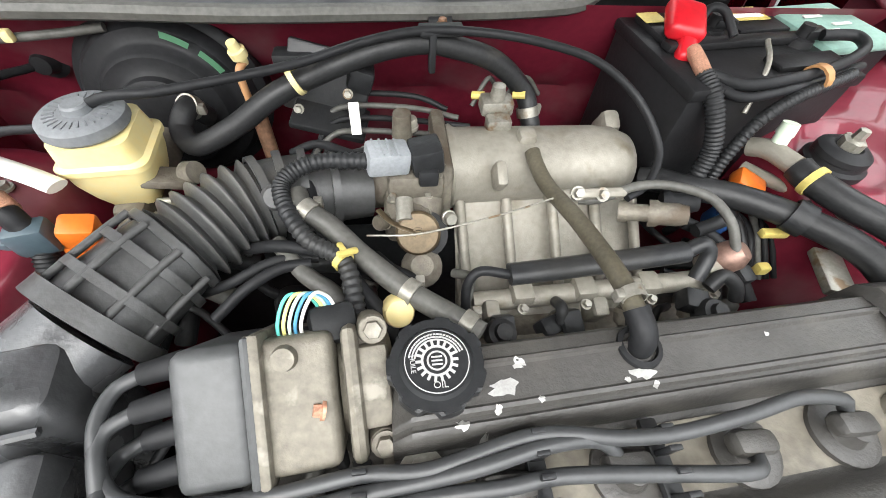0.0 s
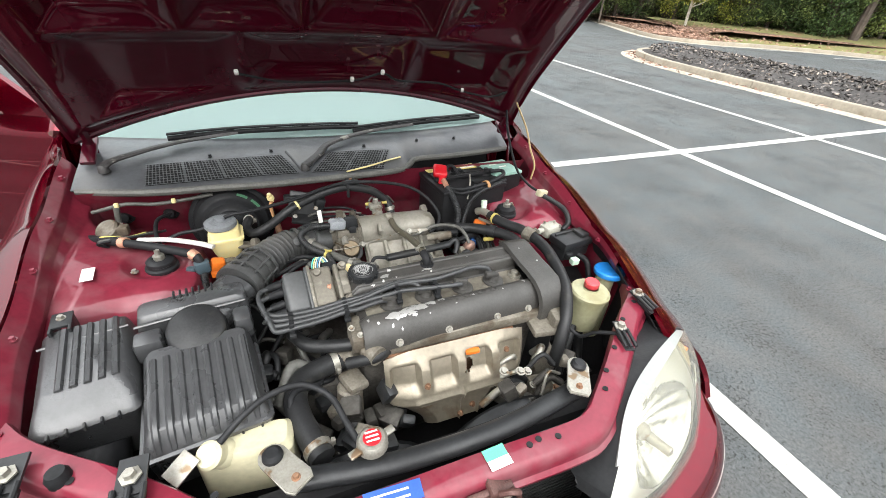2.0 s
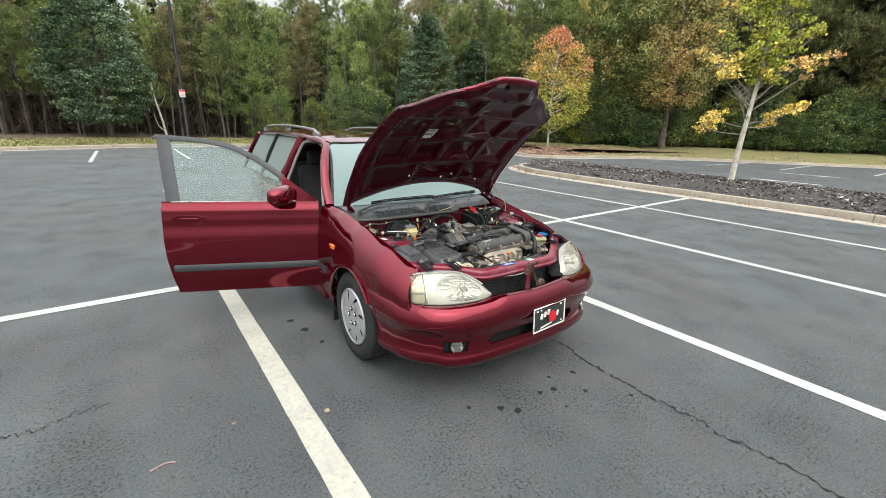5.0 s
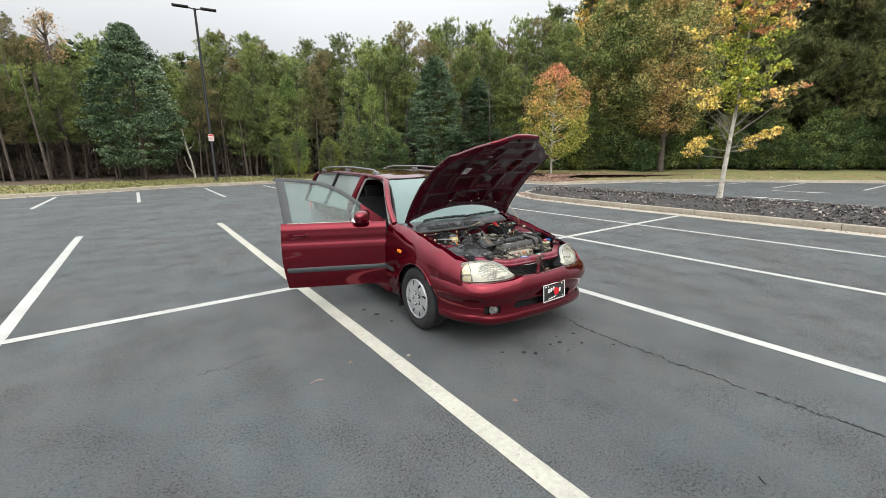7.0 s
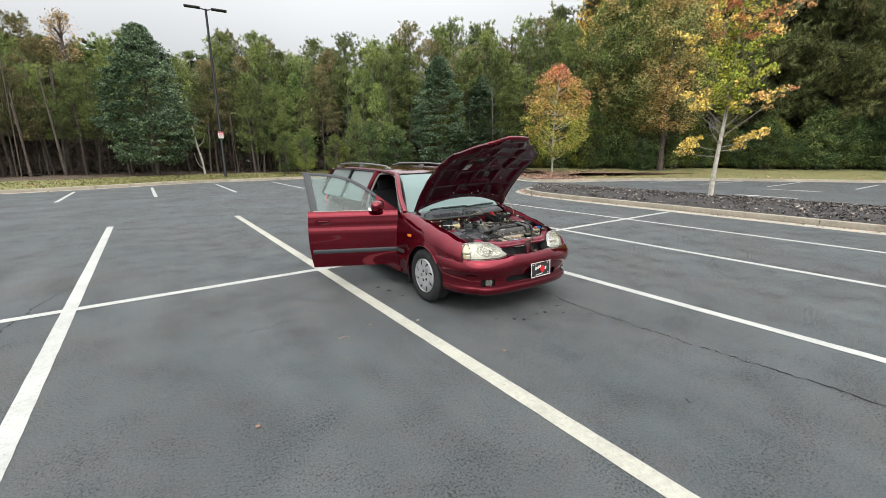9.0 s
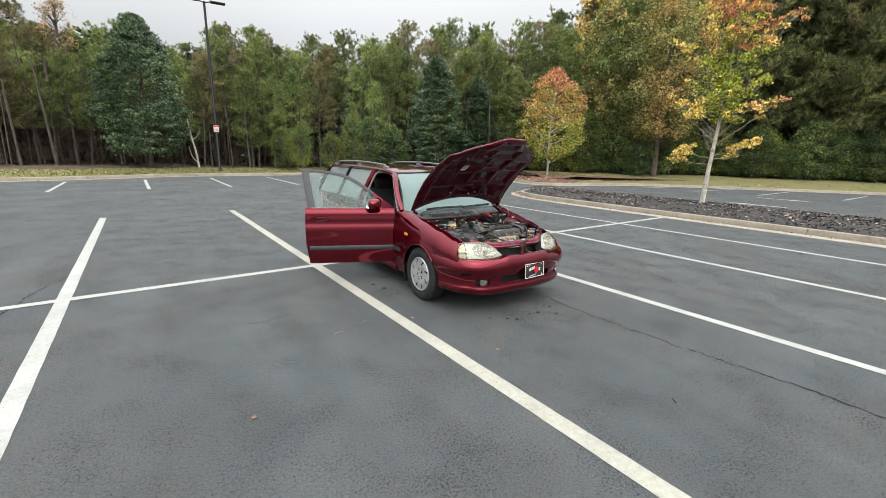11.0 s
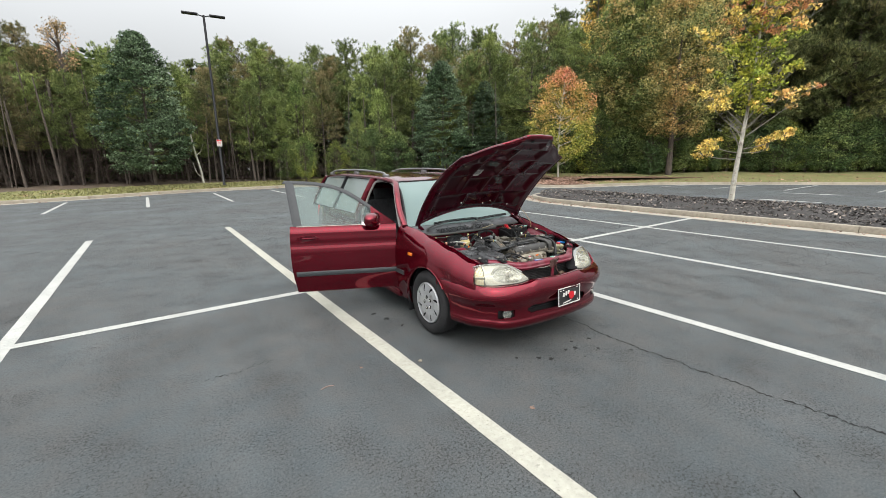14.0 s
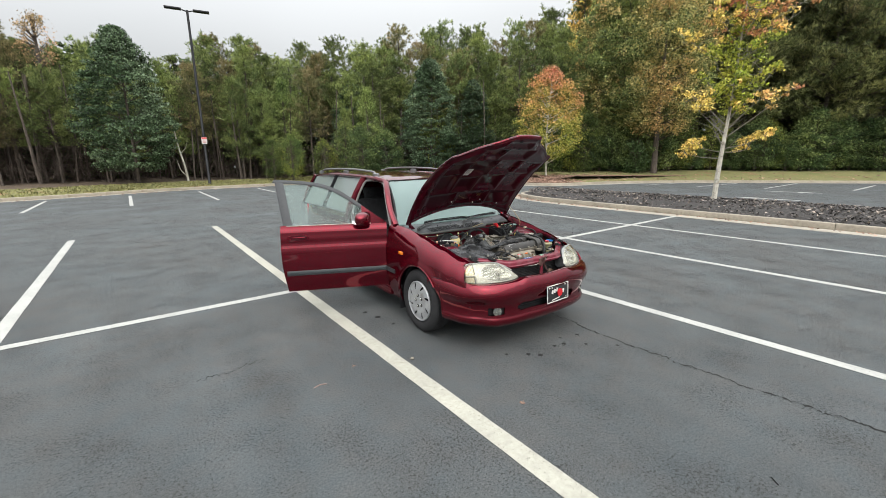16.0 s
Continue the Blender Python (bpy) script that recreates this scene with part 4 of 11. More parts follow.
def broad(name, seed, h, w, low, material, label, leaf=0.11, per=26, n=190, bark=None, shape="round", trunk_r=0.13, group="", clump=0.55, squash=0.75):
    """A broadleaf tree: forked limbs, and clumps of leaves that leave gaps."""
    r = random.Random(seed)
    t = tree_base(name, label, "tree", group)
    bm = BM()
    limb(bm, [(0, 0, -0.5), (r.uniform(-0.1, 0.1), r.uniform(-0.1, 0.1), low + (h - low) * 0.3), (r.uniform(-0.2, 0.2), 0, h * 0.93)], trunk_r, 0.02, 8)
    clumps = []
    tries = 0
    while len(clumps) < n and tries < 8000:
        tries += 1
        k = r.random()
        z = low + (h - low) * k
        if shape == "egg":
            rad = w * (1 - k ** 2.2) ** 0.8 * (0.55 + 0.45 * min(1, k * 4)) + 0.05
        elif shape == "cone":
            rad = w * (1 - k) ** 0.7 * (0.75 + 0.25 * min(1, k * 5)) + 0.05
        elif shape == "column":
            rad = w * (0.55 + 0.45 * math.sin(math.pi * min(1, k * 1.15))) * (1 - k ** 4)
        else:
            rad = w * math.sqrt(max(0.02, 1 - (2 * k - 0.9) ** 2))
        a = r.uniform(0, 6.283)
        rad *= 0.82 + 0.3 * noise.noise(Vector((math.cos(a) * 1.3, math.sin(a) * 1.3, z * 0.55 + seed)))
        d = rad * r.uniform(0.35, 1.0) ** 0.5
        clumps.append((d * math.cos(a), d * math.sin(a), z, r.uniform(0.6, 1.25)))
    for i in range(0, len(clumps), max(1, len(clumps) // 38)):
        x, y, z, s = clumps[i]
        z0 = max(low * 0.75, z - 0.35 * math.hypot(x, y) - 0.4)
        limb(bm, [(0, 0, z0), (x * 0.5, y * 0.5, z0 + (z - z0) * 0.4), (x, y, z)], 0.035, 0.008, 4)
    part("trunk", bm, bark or BARK, t)
    hang(t, "crown", crown_mesh("crown", clumps, clump, per, leaf, material, seed, squash))
    return t


PINES = [pine(11, 12.5, 4.0, 3.0, F_PINE, "green pine with a bare lower trunk"), pine(12, 11.0, 3.0, 2.8, F_PINE, "green pine with a bare lower trunk"),
         pine(13, 13.5, 4.6, 3.2, F_PINEBROWN, "tall pine with browning needles"), pine(14, 11.8, 2.4, 2.9, F_PINE, "bushy green pine with low boughs")]
# dimmer olive needles: the shade of the right-hand wood is in their colour
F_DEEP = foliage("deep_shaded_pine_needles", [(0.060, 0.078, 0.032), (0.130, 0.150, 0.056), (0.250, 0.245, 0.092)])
DEEPPINES = [pine(15, 13.0, 2.6, 3.4, F_DEEP, "olive pine with heavy boughs, needles darkened for shade"), pine(16, 12.0, 2.0, 3.2, F_DEEP, "olive pine with heavy boughs, needles darkened for shade")]
SHRUB = [broad("undergrowth_shrub", 31, 4.2, 1.7, 0.2, F_UNDER, "dark green shrub under the trees", 0.058, 56, 180, group="shrubs"),
         broad("undergrowth_shrub", 32, 5.2, 1.9, 0.3, F_VINE, "yellowing shrub covered with vines", 0.052, 48, 170, group="shrubs")]
LIGHTTREE = broad("young_tree", 33, 8.2, 2.0, 0.5, F_LIGHT, "light green feathery young tree", 0.048, 62, 150, shape="column", group="young trees")
DARKTREE = broad("holly_tree", 34, 9.9, 3.15, 0.9, F_DARK, "dense dark blue-green egg-shaped tree", 0.062, 92, 560, shape="egg", group="dark evergreen trees", clump=0.46, squash=0.42)
OAK = broad("oak_tree", 35, 11.5, 3.6, 2.6, F_OLIVE, "olive and rust autumn oak", 0.060, 84, 480, trunk_r=0.2, group="autumn oaks")
r_f = random.Random(77)


def put(t, x, y, z, s=1.0, turn=None):
    k = r_f.uniform(0, 360) if turn is None else turn
    return copy_thing(t, pose(x, y, z, 0, 0, k) @ Matrix.Diagonal((s, s, s * r_f.uniform(0.94, 1.06), 1)))


def aim(px, D):
    """A place D metres out along a bearing from the place where the walk ends; px: tangent of the bearing off the line of sight."""
    a = math.atan2(0.8237, 0.5664) - math.atan(px)
    return (-2.68 + D * math.cos(a), -3.14 + D * math.sin(a))


HIGH = ((-1.6, 7.9), (-1.1, 9.0), (-0.98, 9.9), (-0.88, 8.8), (-0.78, 9.8), (-0.66, 8.8), (-0.55, 10.2), (-0.4, 11.0), (-0.3, 10.8), (-0.2, 11.9), (0, 12.9), (0.15, 12.5), (0.26, 14.0), (0.31, 15.0), (0.42, 16.5), (0.6, 18.5), (1, 20.0), (1.7, 20.0))


def bank_D(t):
    """How far out along a bearing the kerb of the right-hand bank lies."""
    a = math.atan2(0.8237, 0.5664) - math.atan(t)
    w = Vector((math.cos(a), math.sin(a)))
    best = 60.0
    for p, q in zip(far_right, far_right[1:]):
        e, o = (q - p).to_2d(), p.to_2d() - Vector((-2.68, -3.14))
        det = w.x * -e.y + w.y * e.x
        if abs(det) > 1e-6:
            d, k = (o.x * -e.y + o.y * e.x) / det, (w.x * o.y - w.y * o.x) / det
            if d > 0 and 0 <= k <= 1:
                best = min(best, d)
    return best


def row(t0, t1, n, D, jit, kinds, z, smin, smax):
    """A row of trees whose tops keep under the wood's outline; smin, smax: share of that height."""
    for i in range(n):
        k = t0 + (t1 - t0) * (i + r_f.uniform(0.1, 0.9)) / n
        d = (D(k) if callable(D) else D) + r_f.uniform(-jit, jit)
        t, h = r_f.choice(kinds)
        put(t, *aim(k, d), z, r_f.uniform(smin, smax) * (lerp_table(HIGH, k) * d / 38 - z) / h)


def scrub(t0, t1, n, D, jit, kinds, z, smin, smax):
    for i in range(n):
        k = t0 + (t1 - t0) * (i + r_f.uniform(0.1, 0.9)) / n
        put(r_f.choice(kinds), *aim(k, (D(k) if callable(D) else D) + r_f.uniform(-jit, jit)), z, r_f.uniform(smin, smax))


P4 = list(zip(PINES, (12.5, 11.0, 13.5, 11.8)))
row(-1.5, 0.55, 48, 42, 1.5, P4, 0.9, 0.90, 1.0)
row(-1.5, 0.1, 32, 38.5, 1.6, P4, 0.7, 0.78, 0.95)
row(-1.45, 0.0, 17, 35.5, 1.0, P4, 0.45, 0.62, 0.86)
row(0.0, 0.5, 9, 37, 1.6, P4, 0.7, 0.75, 0.95)
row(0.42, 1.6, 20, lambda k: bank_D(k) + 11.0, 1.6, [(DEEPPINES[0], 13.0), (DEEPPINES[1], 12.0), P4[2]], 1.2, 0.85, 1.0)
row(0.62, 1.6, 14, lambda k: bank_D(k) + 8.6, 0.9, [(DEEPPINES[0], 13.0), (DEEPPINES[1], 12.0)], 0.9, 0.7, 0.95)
row(0.36, 0.58, 3, 39.5, 0.8, [(OAK, 11.5)], 0.8, 0.80, 0.98)
scrub(-0.05, 0.5, 9, 35.5, 1.2, SHRUB, 0.4, 0.75, 1.1)
scrub(0.34, 1.6, 36, lambda k: max(35.0, bank_D(k) + 7.0), 0.7, [SHRUB[0], SHRUB[0], SHRUB[1]], 0.65, 0.6, 1.05)
scrub(-0.42, -0.05, 6, 32.8, 0.8, [SHRUB[1], SHRUB[0]], 0.4, 0.5, 0.9)
for tpx, D, s in ((-0.725, 32.0, 0.95), (-0.015, 33.5, 0.92), (0.085, 35, 0.72), (-0.20, 37, 0.8)):
    put(DARKTREE, *aim(tpx, D), 0.35, s)
for tpx, D, s in ((-0.165, 32.8, 0.84), (-0.22, 33.2, 0.60), (-0.36, 35.4, 0.90), (0.14, 35.5, 0.8)):
    put(LIGHTTREE, *aim(tpx, D), 0.35, s)
for tpx, D, s in ((0.53, 35.0, 1.12), (0.45, 36.5, 1.2)):
    put(OAK, *aim(tpx, D), 0.8, s)

# deep wood behind: trunks and leaves that nobody could count
deep = []
for i in range(3600):
    k = r_f.uniform(-1.6, 1.75)
    x, y = aim(k, max(41, (bank_D(k) + 10) if k > 0.4 else 0) + r_f.uniform(0, 5))
    deep.append((x, y, abs(r_f.gauss(0, 1)) * 2.6 + 0.3, r_f.uniform(0.8, 1.6)))
for i in range(1500):
    k = r_f.uniform(-1.6, 1.75)
    x, y = aim(k, max(43, (bank_D(k) + 12) if k > 0.4 else 0) + r_f.uniform(0, 3))
    deep.append((x, y, r_f.uniform(2.5, 10.0), r_f.uniform(0.8, 1.6)))
tagged(new("far_wood", crown_mesh("far_wood", deep, 0.9, 15, 0.30, F_UNDER, 9)), "dense dark wood behind the front trees", "wood", "", "stuff")
bm = BM()
for i in range(200):
    x, y = aim(r_f.uniform(-1.6, 0.25), r_f.uniform(33.5, 44))
    hh = r_f.uniform(4, 8)
    dx = r_f.uniform(-0.4, 0.4)
    limb(bm, [(x, y, -0.2), (x + dx, y, hh)], r_f.uniform(0.04, 0.11), 0.03, 5)
solid("wood_trunks", bm, BARK, "slender brown tree trunks inside the wood", "trunks", "stuff")

brush = []
for i in range(5200):
    x, y = aim(r_f.uniform(-1.6, 0.35), r_f.uniform(34.5, 41))
    brush.append((x, y, 0.3 + abs(r_f.gauss(0, 1.9)), r_f.gauss(0, 0.5), r_f.gauss(0, 0.5), 0.8))
DEADTWIG = mat("dead_brown_twigs", (0.070, 0.052, 0.040), 0.9, isl=0.6)
tagged(new("dead_brush", needle_mesh("dead_brush", brush, DEADTWIG, 19, 0.75, 7, 0.007, 0.7)), "tangle of dead brown twigs inside the wood", "brush", "", "stuff")

maple = broad("red_maple", 36, 7.2, 2.7, 1.3, F_MAPLE, "young maple with orange and red autumn leaves", 0.064, 44, 340, PALEBARK, "round", 0.075, "autumn maples", 0.42)
put(maple, 20.1, 16.4, 0.35, 1.0, 0)
F_GOLD = foliage("gold_maple_leaves", [(0.45, 0.36, 0.08), (0.58, 0.45, 0.12), (0.64, 0.40, 0.16)], 0.6, 0.9)
FARYELLOW = broad("yellow_tree", 37, 14.5, 1.4, 6, F_GOLD, "tall yellow autumn tree behind the wood", 0.13, 20, 120, group="yellow trees")
put(FARYELLOW, *aim(0.335, 41), 0.5, 1.10)
put(FARYELLOW, *aim(0.42, 42), 0.5, 0.98)

F_RUST = foliage("faded_rust_leaves", [(0.20, 0.17, 0.08), (0.34, 0.22, 0.11), (0.48, 0.27, 0.16)])
RUSTTREE = broad("rust_tree", 41, 9.6, 0.85, 6.6, F_RUST, "slender tree with a faded rust autumn top", 0.05, 36, 50, group="rust trees")
put(RUSTTREE, *aim(-0.905, 37), 0.5, 1.0)


def dead_tree(x, y):
    """A pale broken snag with two bare stems."""
    t = thing("dead_tree", "pale bare broken tree at the edge of the wood", "tree", (x, y, 0.3))
    bm = BM()
    limb(bm, [(0, 0, -0.3), (-0.10, 0, 1.0), (-0.30, 0.1, 2.2), (-0.42, 0.1, 3.3)], 0.075, 0.035, 7)
    part("trunk", bm, PALEBARK, t)
    bm = BM()
    limb(bm, [(-0.05, 0, 0.4), (-0.35, 0.1, 0.8), (-0.50, 0.2, 1.5)], 0.03, 0.012, 5)
    limb(bm, [(-0.25, 0, 1.9), (0.05, 0.1, 2.2), (0.25, 0.1, 2.7)], 0.02, 0.006, 5)
    part("dead_branch", bm, PALEBARK, t)


dead_tree(*aim(-0.605, 32.6))
F_LIME = foliage("lime_maple_leaves", [(0.20, 0.29, 0.045), (0.35, 0.41, 0.06), (0.54, 0.49, 0.09)], 0.6, 0.9)
F_CORAL = foliage("coral_maple_leaves", [(0.62, 0.48, 0.13), (0.74, 0.43, 0.17), (0.75, 0.31, 0.19)], 0.6, 0.9)


def island_maple():
    """A young tree with a pale leaning trunk, bare lower twigs and open tiers of lime, gold and coral leaves."""
    r = random.Random(4)
    t = thing("yellow_maple", "young maple with pale lichen-covered trunk and lime, gold and coral leaves", "tree", (11.73, 2.41, 0.28), "autumn maples")
    bm = BM()
    bw = BM()
    stem = [(0, 0, -0.2), (0.02, -0.01, 0.9), (0.06, -0.04, 1.9), (0.11, -0.08, 3.2), (0.14, -0.10, 5.0), (0.16, -0.11, 7.0)]
    tube(bm, stem, 0.1, 9, 6, True, lambda k: 0.072 * (1 - k) + 0.010)
    line = spline(stem, 10)

    def on_stem(z):
        return min(line, key=lambda p: abs(p.z - z))
    # boughs: foot's height, reach, turn, rise at the tip, leaf colour, how far leaves come in from the tip
    boughs = [(1.30, 1.25, 145, 0.22, "gold", 0.45), (1.45, 0.95, 120, 0.30, "gold", 0.5), (1.50, 0.90, -20, 0.15, "gold", 0.4), (1.55, 1.0, -75, 0.35, "gold", 0.5), (1.65, 1.25, 175, 0.55, "bare", 0.3),
              (1.85, 1.75, -38, 1.45, "coral", 0.6), (1.95, 0.9, 60, 0.7, "bare", 0.3), (2.05, 1.2, 150, 0.75, "gold", 0.35), (2.1, 0.9, -110, 0.9, "gold", 0.5), (2.2, 1.15, 135, 1.0, "gold", 0.45),
              (2.4, 1.0, -20, 1.0, "lime", 0.7), (2.5, 1.0, -50, 1.35, "lime", 0.5), (2.6, 0.8, 200, 1.0, "lime", 0.8), (2.8, 0.8, 100, 1.0, "lime", 0.8), (2.9, 0.7, -80, 0.9, "lime", 0.9), (3.1, 0.85, 10, 1.0, "lime", 0.9),
              (3.2, 0.8, 150, 1.0, "lime", 0.9), (3.4, 0.7, -35, 0.9, "lime", 0.8), (3.5, 0.7, 230, 0.8, "lime", 0.9), (3.7, 0.9, 80, 0.9, "lime", 0.8), (3.9, 1.6, 140, 0.95, "gold", 0.4), (4.0, 0.8, -100, 0.8, "lime", 0.9),
              (4.1, 1.1, -40, 0.9, "lime", 0.7), (4.3, 1.3, -32, 1.0, "gold", 0.5), (4.4, 1.3, 155, 0.9, "gold", 0.5), (4.6, 0.9, 40, 0.8, "lime", 0.9), (4.7, 0.8, -120, 0.8, "lime", 0.8), (4.8, 1.5, -45, 0.8, "coral", 0.45),
              (4.9, 0.9, 120, 0.9, "lime", 0.8), (5.1, 1.2, -25, 0.9, "coral", 0.7), (5.2, 0.9, 180, 0.8, "coral", 0.8), (5.4, 0.8, 60, 0.8, "coral", 0.9), (5.5, 1.0, -60, 0.7, "coral", 0.8), (5.8, 0.8, 140, 0.7, "coral", 0.9),
              (6.0, 0.7, -30, 0.7, "gold", 0.9), (6.3, 0.6, 100, 0.6, "gold", 0.9), (6.5, 0.5, -110, 0.6, "gold", 0.9)]
    sprays = {"gold": [], "lime": [], "coral": [], "bare": []}
    for z0, reach, turn, rise, kind, inner in boughs:
        a = radians(turn + r.uniform(-14, 14))
        p = on_stem(z0)
        e = p + Vector((math.cos(a) * reach, math.sin(a) * reach, rise))
        midp = p.lerp(e, 0.5) + Vector((r.gauss(0, 0.05), r.gauss(0, 0.05), -0.06 + 0.03 * rise))
        limb(bw, [p, midp, e], 0.017 * (1.15 - z0 / 8), 0.004, 5)
        for q in range(13):
            k = r.uniform(1 - inner, 1.0) if kind != "bare" else r.uniform(0.3, 1)
            b = p.lerp(midp, k * 2) if k < 0.5 else midp.lerp(e, k * 2 - 1)
            f = b + Vector((r.gauss(0, 0.17), r.gauss(0, 0.17), r.uniform(-0.02, 0.30)))
            limb(bw, [b, b.lerp(f, 0.5) + Vector((r.gauss(0, 0.02), r.gauss(0, 0.02), 0)), f], 0.007, 0.002, 4)
            if kind != "bare" and q < 8:
                sprays[kind if r.random() < 0.82 else r.choice(("gold", kind))].append((*f, r.uniform(0.5, 1.15)))
    for i in range(62):
        c = on_stem(r.uniform(2.6, 5.2))
        sprays["lime"].append((c.x + r.gauss(0, 0.30), c.y + r.gauss(0, 0.30), c.z + r.uniform(-0.1, 0.1), r.uniform(0.7, 1.1)))
    for i in range(64):
        c = on_stem(r.uniform(4.7, 6.9))
        sprays[r.choice(("gold", "coral", "coral"))].append((c.x + r.gauss(0, 0.40), c.y + r.gauss(0, 0.40), c.z + r.uniform(-0.1, 0.2), r.uniform(0.7, 1.1)))
    # bare twigs on the lower stem
    for i in range(16):
        p = on_stem(r.uniform(1.5, 2.4))
        a = r.uniform(0, 6.283)
        e = p + Vector((math.cos(a) * 0.5, math.sin(a) * 0.5, r.uniform(0.2, 0.6)))
        limb(bw, [p, p.lerp(e, 0.5) + Vector((0, 0, -0.05)), e], 0.008, 0.002, 4)
    part("trunk", bm, PALEBARK, t)
    part("bough", bw, mat("grey_twig_bark", (0.26, 0.24, 0.20), 0.9, noise_scale=6, var=0.3), t)
    for i, (kind, material) in enumerate((("gold", F_GOLD), ("lime", F_LIME), ("coral", F_CORAL))):
        hang(t, "crown", crown_mesh("crown", sprays[kind], 0.20, 32, 0.045, material, 5 + i, 0.55), kind + " autumn leaves")


island_maple()
for proto in (*PINES, *DEEPPINES, *SHRUB, LIGHTTREE, DARKTREE, OAK, maple, FARYELLOW, RUSTTREE):
    for o in (*proto.children_recursive, proto):
        bpy.data.objects.remove(o)
# ---- the car: body ----
# x across (the driver's side is minus), y towards the tail, z up; the front axle stands over the origin.
car = thing("estate_car", "dark maroon metallic estate car with open bonnet and open driver's door", "car")
W_TAB = ((-0.62, 0.735), (-0.45, 0.79), (-0.34, 0.815), (0.0, 0.838), (0.4, 0.845), (1.0, 0.8475), (2.6, 0.845), (3.1, 0.82), (3.45, 0.77), (3.68, 0.70))
D_TAB = ((0.18, -0.06), (0.30, -0.03), (0.45, -0.004), (0.58, 0.0), (0.70, -0.004), (0.82, -0.018), (0.90, -0.034), (0.97, -0.055))


def side_x(y, z):
    """Half the body's width at a station and height."""
    return lerp_table(W_TAB, y) + lerp_table(D_TAB, z)


def arch(y, c=-0.012, r=0.350):
    d = abs(y - c)
    return 0.295 + math.sqrt(r * r - d * d) if d < r else 0.0


TOP_TAB = ((-0.55, 0.63, 0.742), (-0.45, 0.648, 0.772), (-0.2, 0.676, 0.835), (0.1, 0.70, 0.893), (0.37, 0.722, 0.938), (0.50, 0.752, 0.952), (0.62, 0.775, 0.962))


def top_edge(y):
    return lerp_table([(a, b) for a, b, c in TOP_TAB], y), lerp_table([(a, c) for a, b, c in TOP_TAB], y)


def fender(s):
    def f(u, v):
        y = -0.535 + u * 1.128
        xt, zt = top_edge(y)
        back = max(0.0, min(1.0, (y - 0.22) / 0.36))
        back = back * back * (3 - 2 * back)
        zb = max(arch(y), 0.578) if y < -0.17 else (max(arch(y), 0.20))
        zs, lo = zt - 0.165 + 0.020 * back, zb + 0.030
        zs = 0.5 * (zs + lo + math.sqrt((zs - lo) ** 2 + 0.0016))
        xs = side_x(y, zs)
        if v < 0.35:
            t = v / 0.35
            b0, b1, b2 = Vector((xt, 0, zt)), Vector((xs - 0.022 + 0.008 * back, 0, zt - 0.24 * (zt - zs))), Vector((xs, 0, zs))
            p = b0 * (1 - t) ** 2 + b1 * 2 * t * (1 - t) + b2 * t * t
            x, z = p.x, p.z
        else:
            t = (v - 0.35) / 0.65
            z = zs + (zb - zs) * t
            x = side_x(y, z)
        rr = math.hypot(y, z - 0.295)
        x += 0.020 * math.exp(-((rr - 0.350) / 0.055) ** 2)
        # the front edge runs back as it climbs to the lamp
        k = max(0.0, 1 - u / 0.22)
        y2 = y - k * 0.080 * max(0.0, (0.735 - z) / 0.14) if z < 0.735 else y
        return Vector((s * x, y2, z))
    bm = BM()
    sheet(bm, 64, 34, f)
    # arch lip and inner edge
    ob = part("front_wing", thick(bm, 0.012), PAINT, car, angle=40)
    bm = BM()
    tube(bm, [(s * (side_x(0, 0.55) + 0.014), 0.350 * math.sin(a) - 0.012, 0.295 + 0.350 * math.cos(a)) for a in [radians(d) for d in range(-52, 92, 8)]], 0.008, 6, 2)
    part("arch_lip", bm, PAINT, ob)
    bm = BM()
    box(bm, (s * (side_x(0.30, 0.7) + 0.001), 0.30, 0.712), (0.014, 0.075, 0.032), 0.006)
    part("side_marker", bm, AMBER, ob, "small amber side marker lamp")
    bm = BM()
    sheet(bm, 4, 2, lambda u, v: Vector((s * (side_x(0.5, 0.5) + 0.008), 0.425 + 0.17 * u, 0.475 + 0.042 * v)))
    part("moulding", thick(bm, 0.012), DARKGREY, ob)
    # black wheel arch liner
    bm = BM()
    sheet(bm, 24, 3, lambda u, v: Vector((s * (0.52 + 0.285 * v), 0.356 * math.sin(radians(-100 + 200 * u)) - 0.012, 0.295 + 0.356 * math.cos(radians(-100 + 200 * u)))))
    part("arch_liner", thick(bm, 0.004), BLACKVOID, ob)
    # mud flap behind the wheel
    bm = BM()
    box(bm, (s * 0.755, 0.352, 0.215), (0.16, 0.008, 0.19), 0.003)
    part("mud_flap", bm, RUBBER, ob)
    return ob


for s in (-1, 1):
    fender(s)

FOGGLASS = glass("fog_lamp_glass", (0.9, 0.9, 0.88), 0.03, 0.8, 1.5, 0.05)
# bumper
PLAN = [(-0.856, -0.165), (-0.845, -0.30), (-0.830, -0.43), (-0.803, -0.578), (-0.733, -0.708), (-0.610, -0.797), (-0.43, -0.852), (-0.21, -0.879), (0, -0.886)]
PLAN = PLAN + [(-x, y) for x, y in PLAN[-2::-1]]
plan_line = spline([(x, y, 0) for x, y in PLAN], 10)
INSET = ((0.175, 0.17), (0.19, 0.085), (0.205, 0.052), (0.230, 0.031), (0.256, 0.024), (0.276, 0.026), (0.296, 0.033), (0.345, 0.038), (0.390, 0.033), (0.425, 0.021), (0.455, 0.009), (0.490, 0.001), (0.520, 0.004), (0.550, 0.014), (0.575, 0.028), (0.592, 0.046))
INSET = [(p.x, p.y) for p in spline([(z, d, 0) for z, d in INSET], 8)]


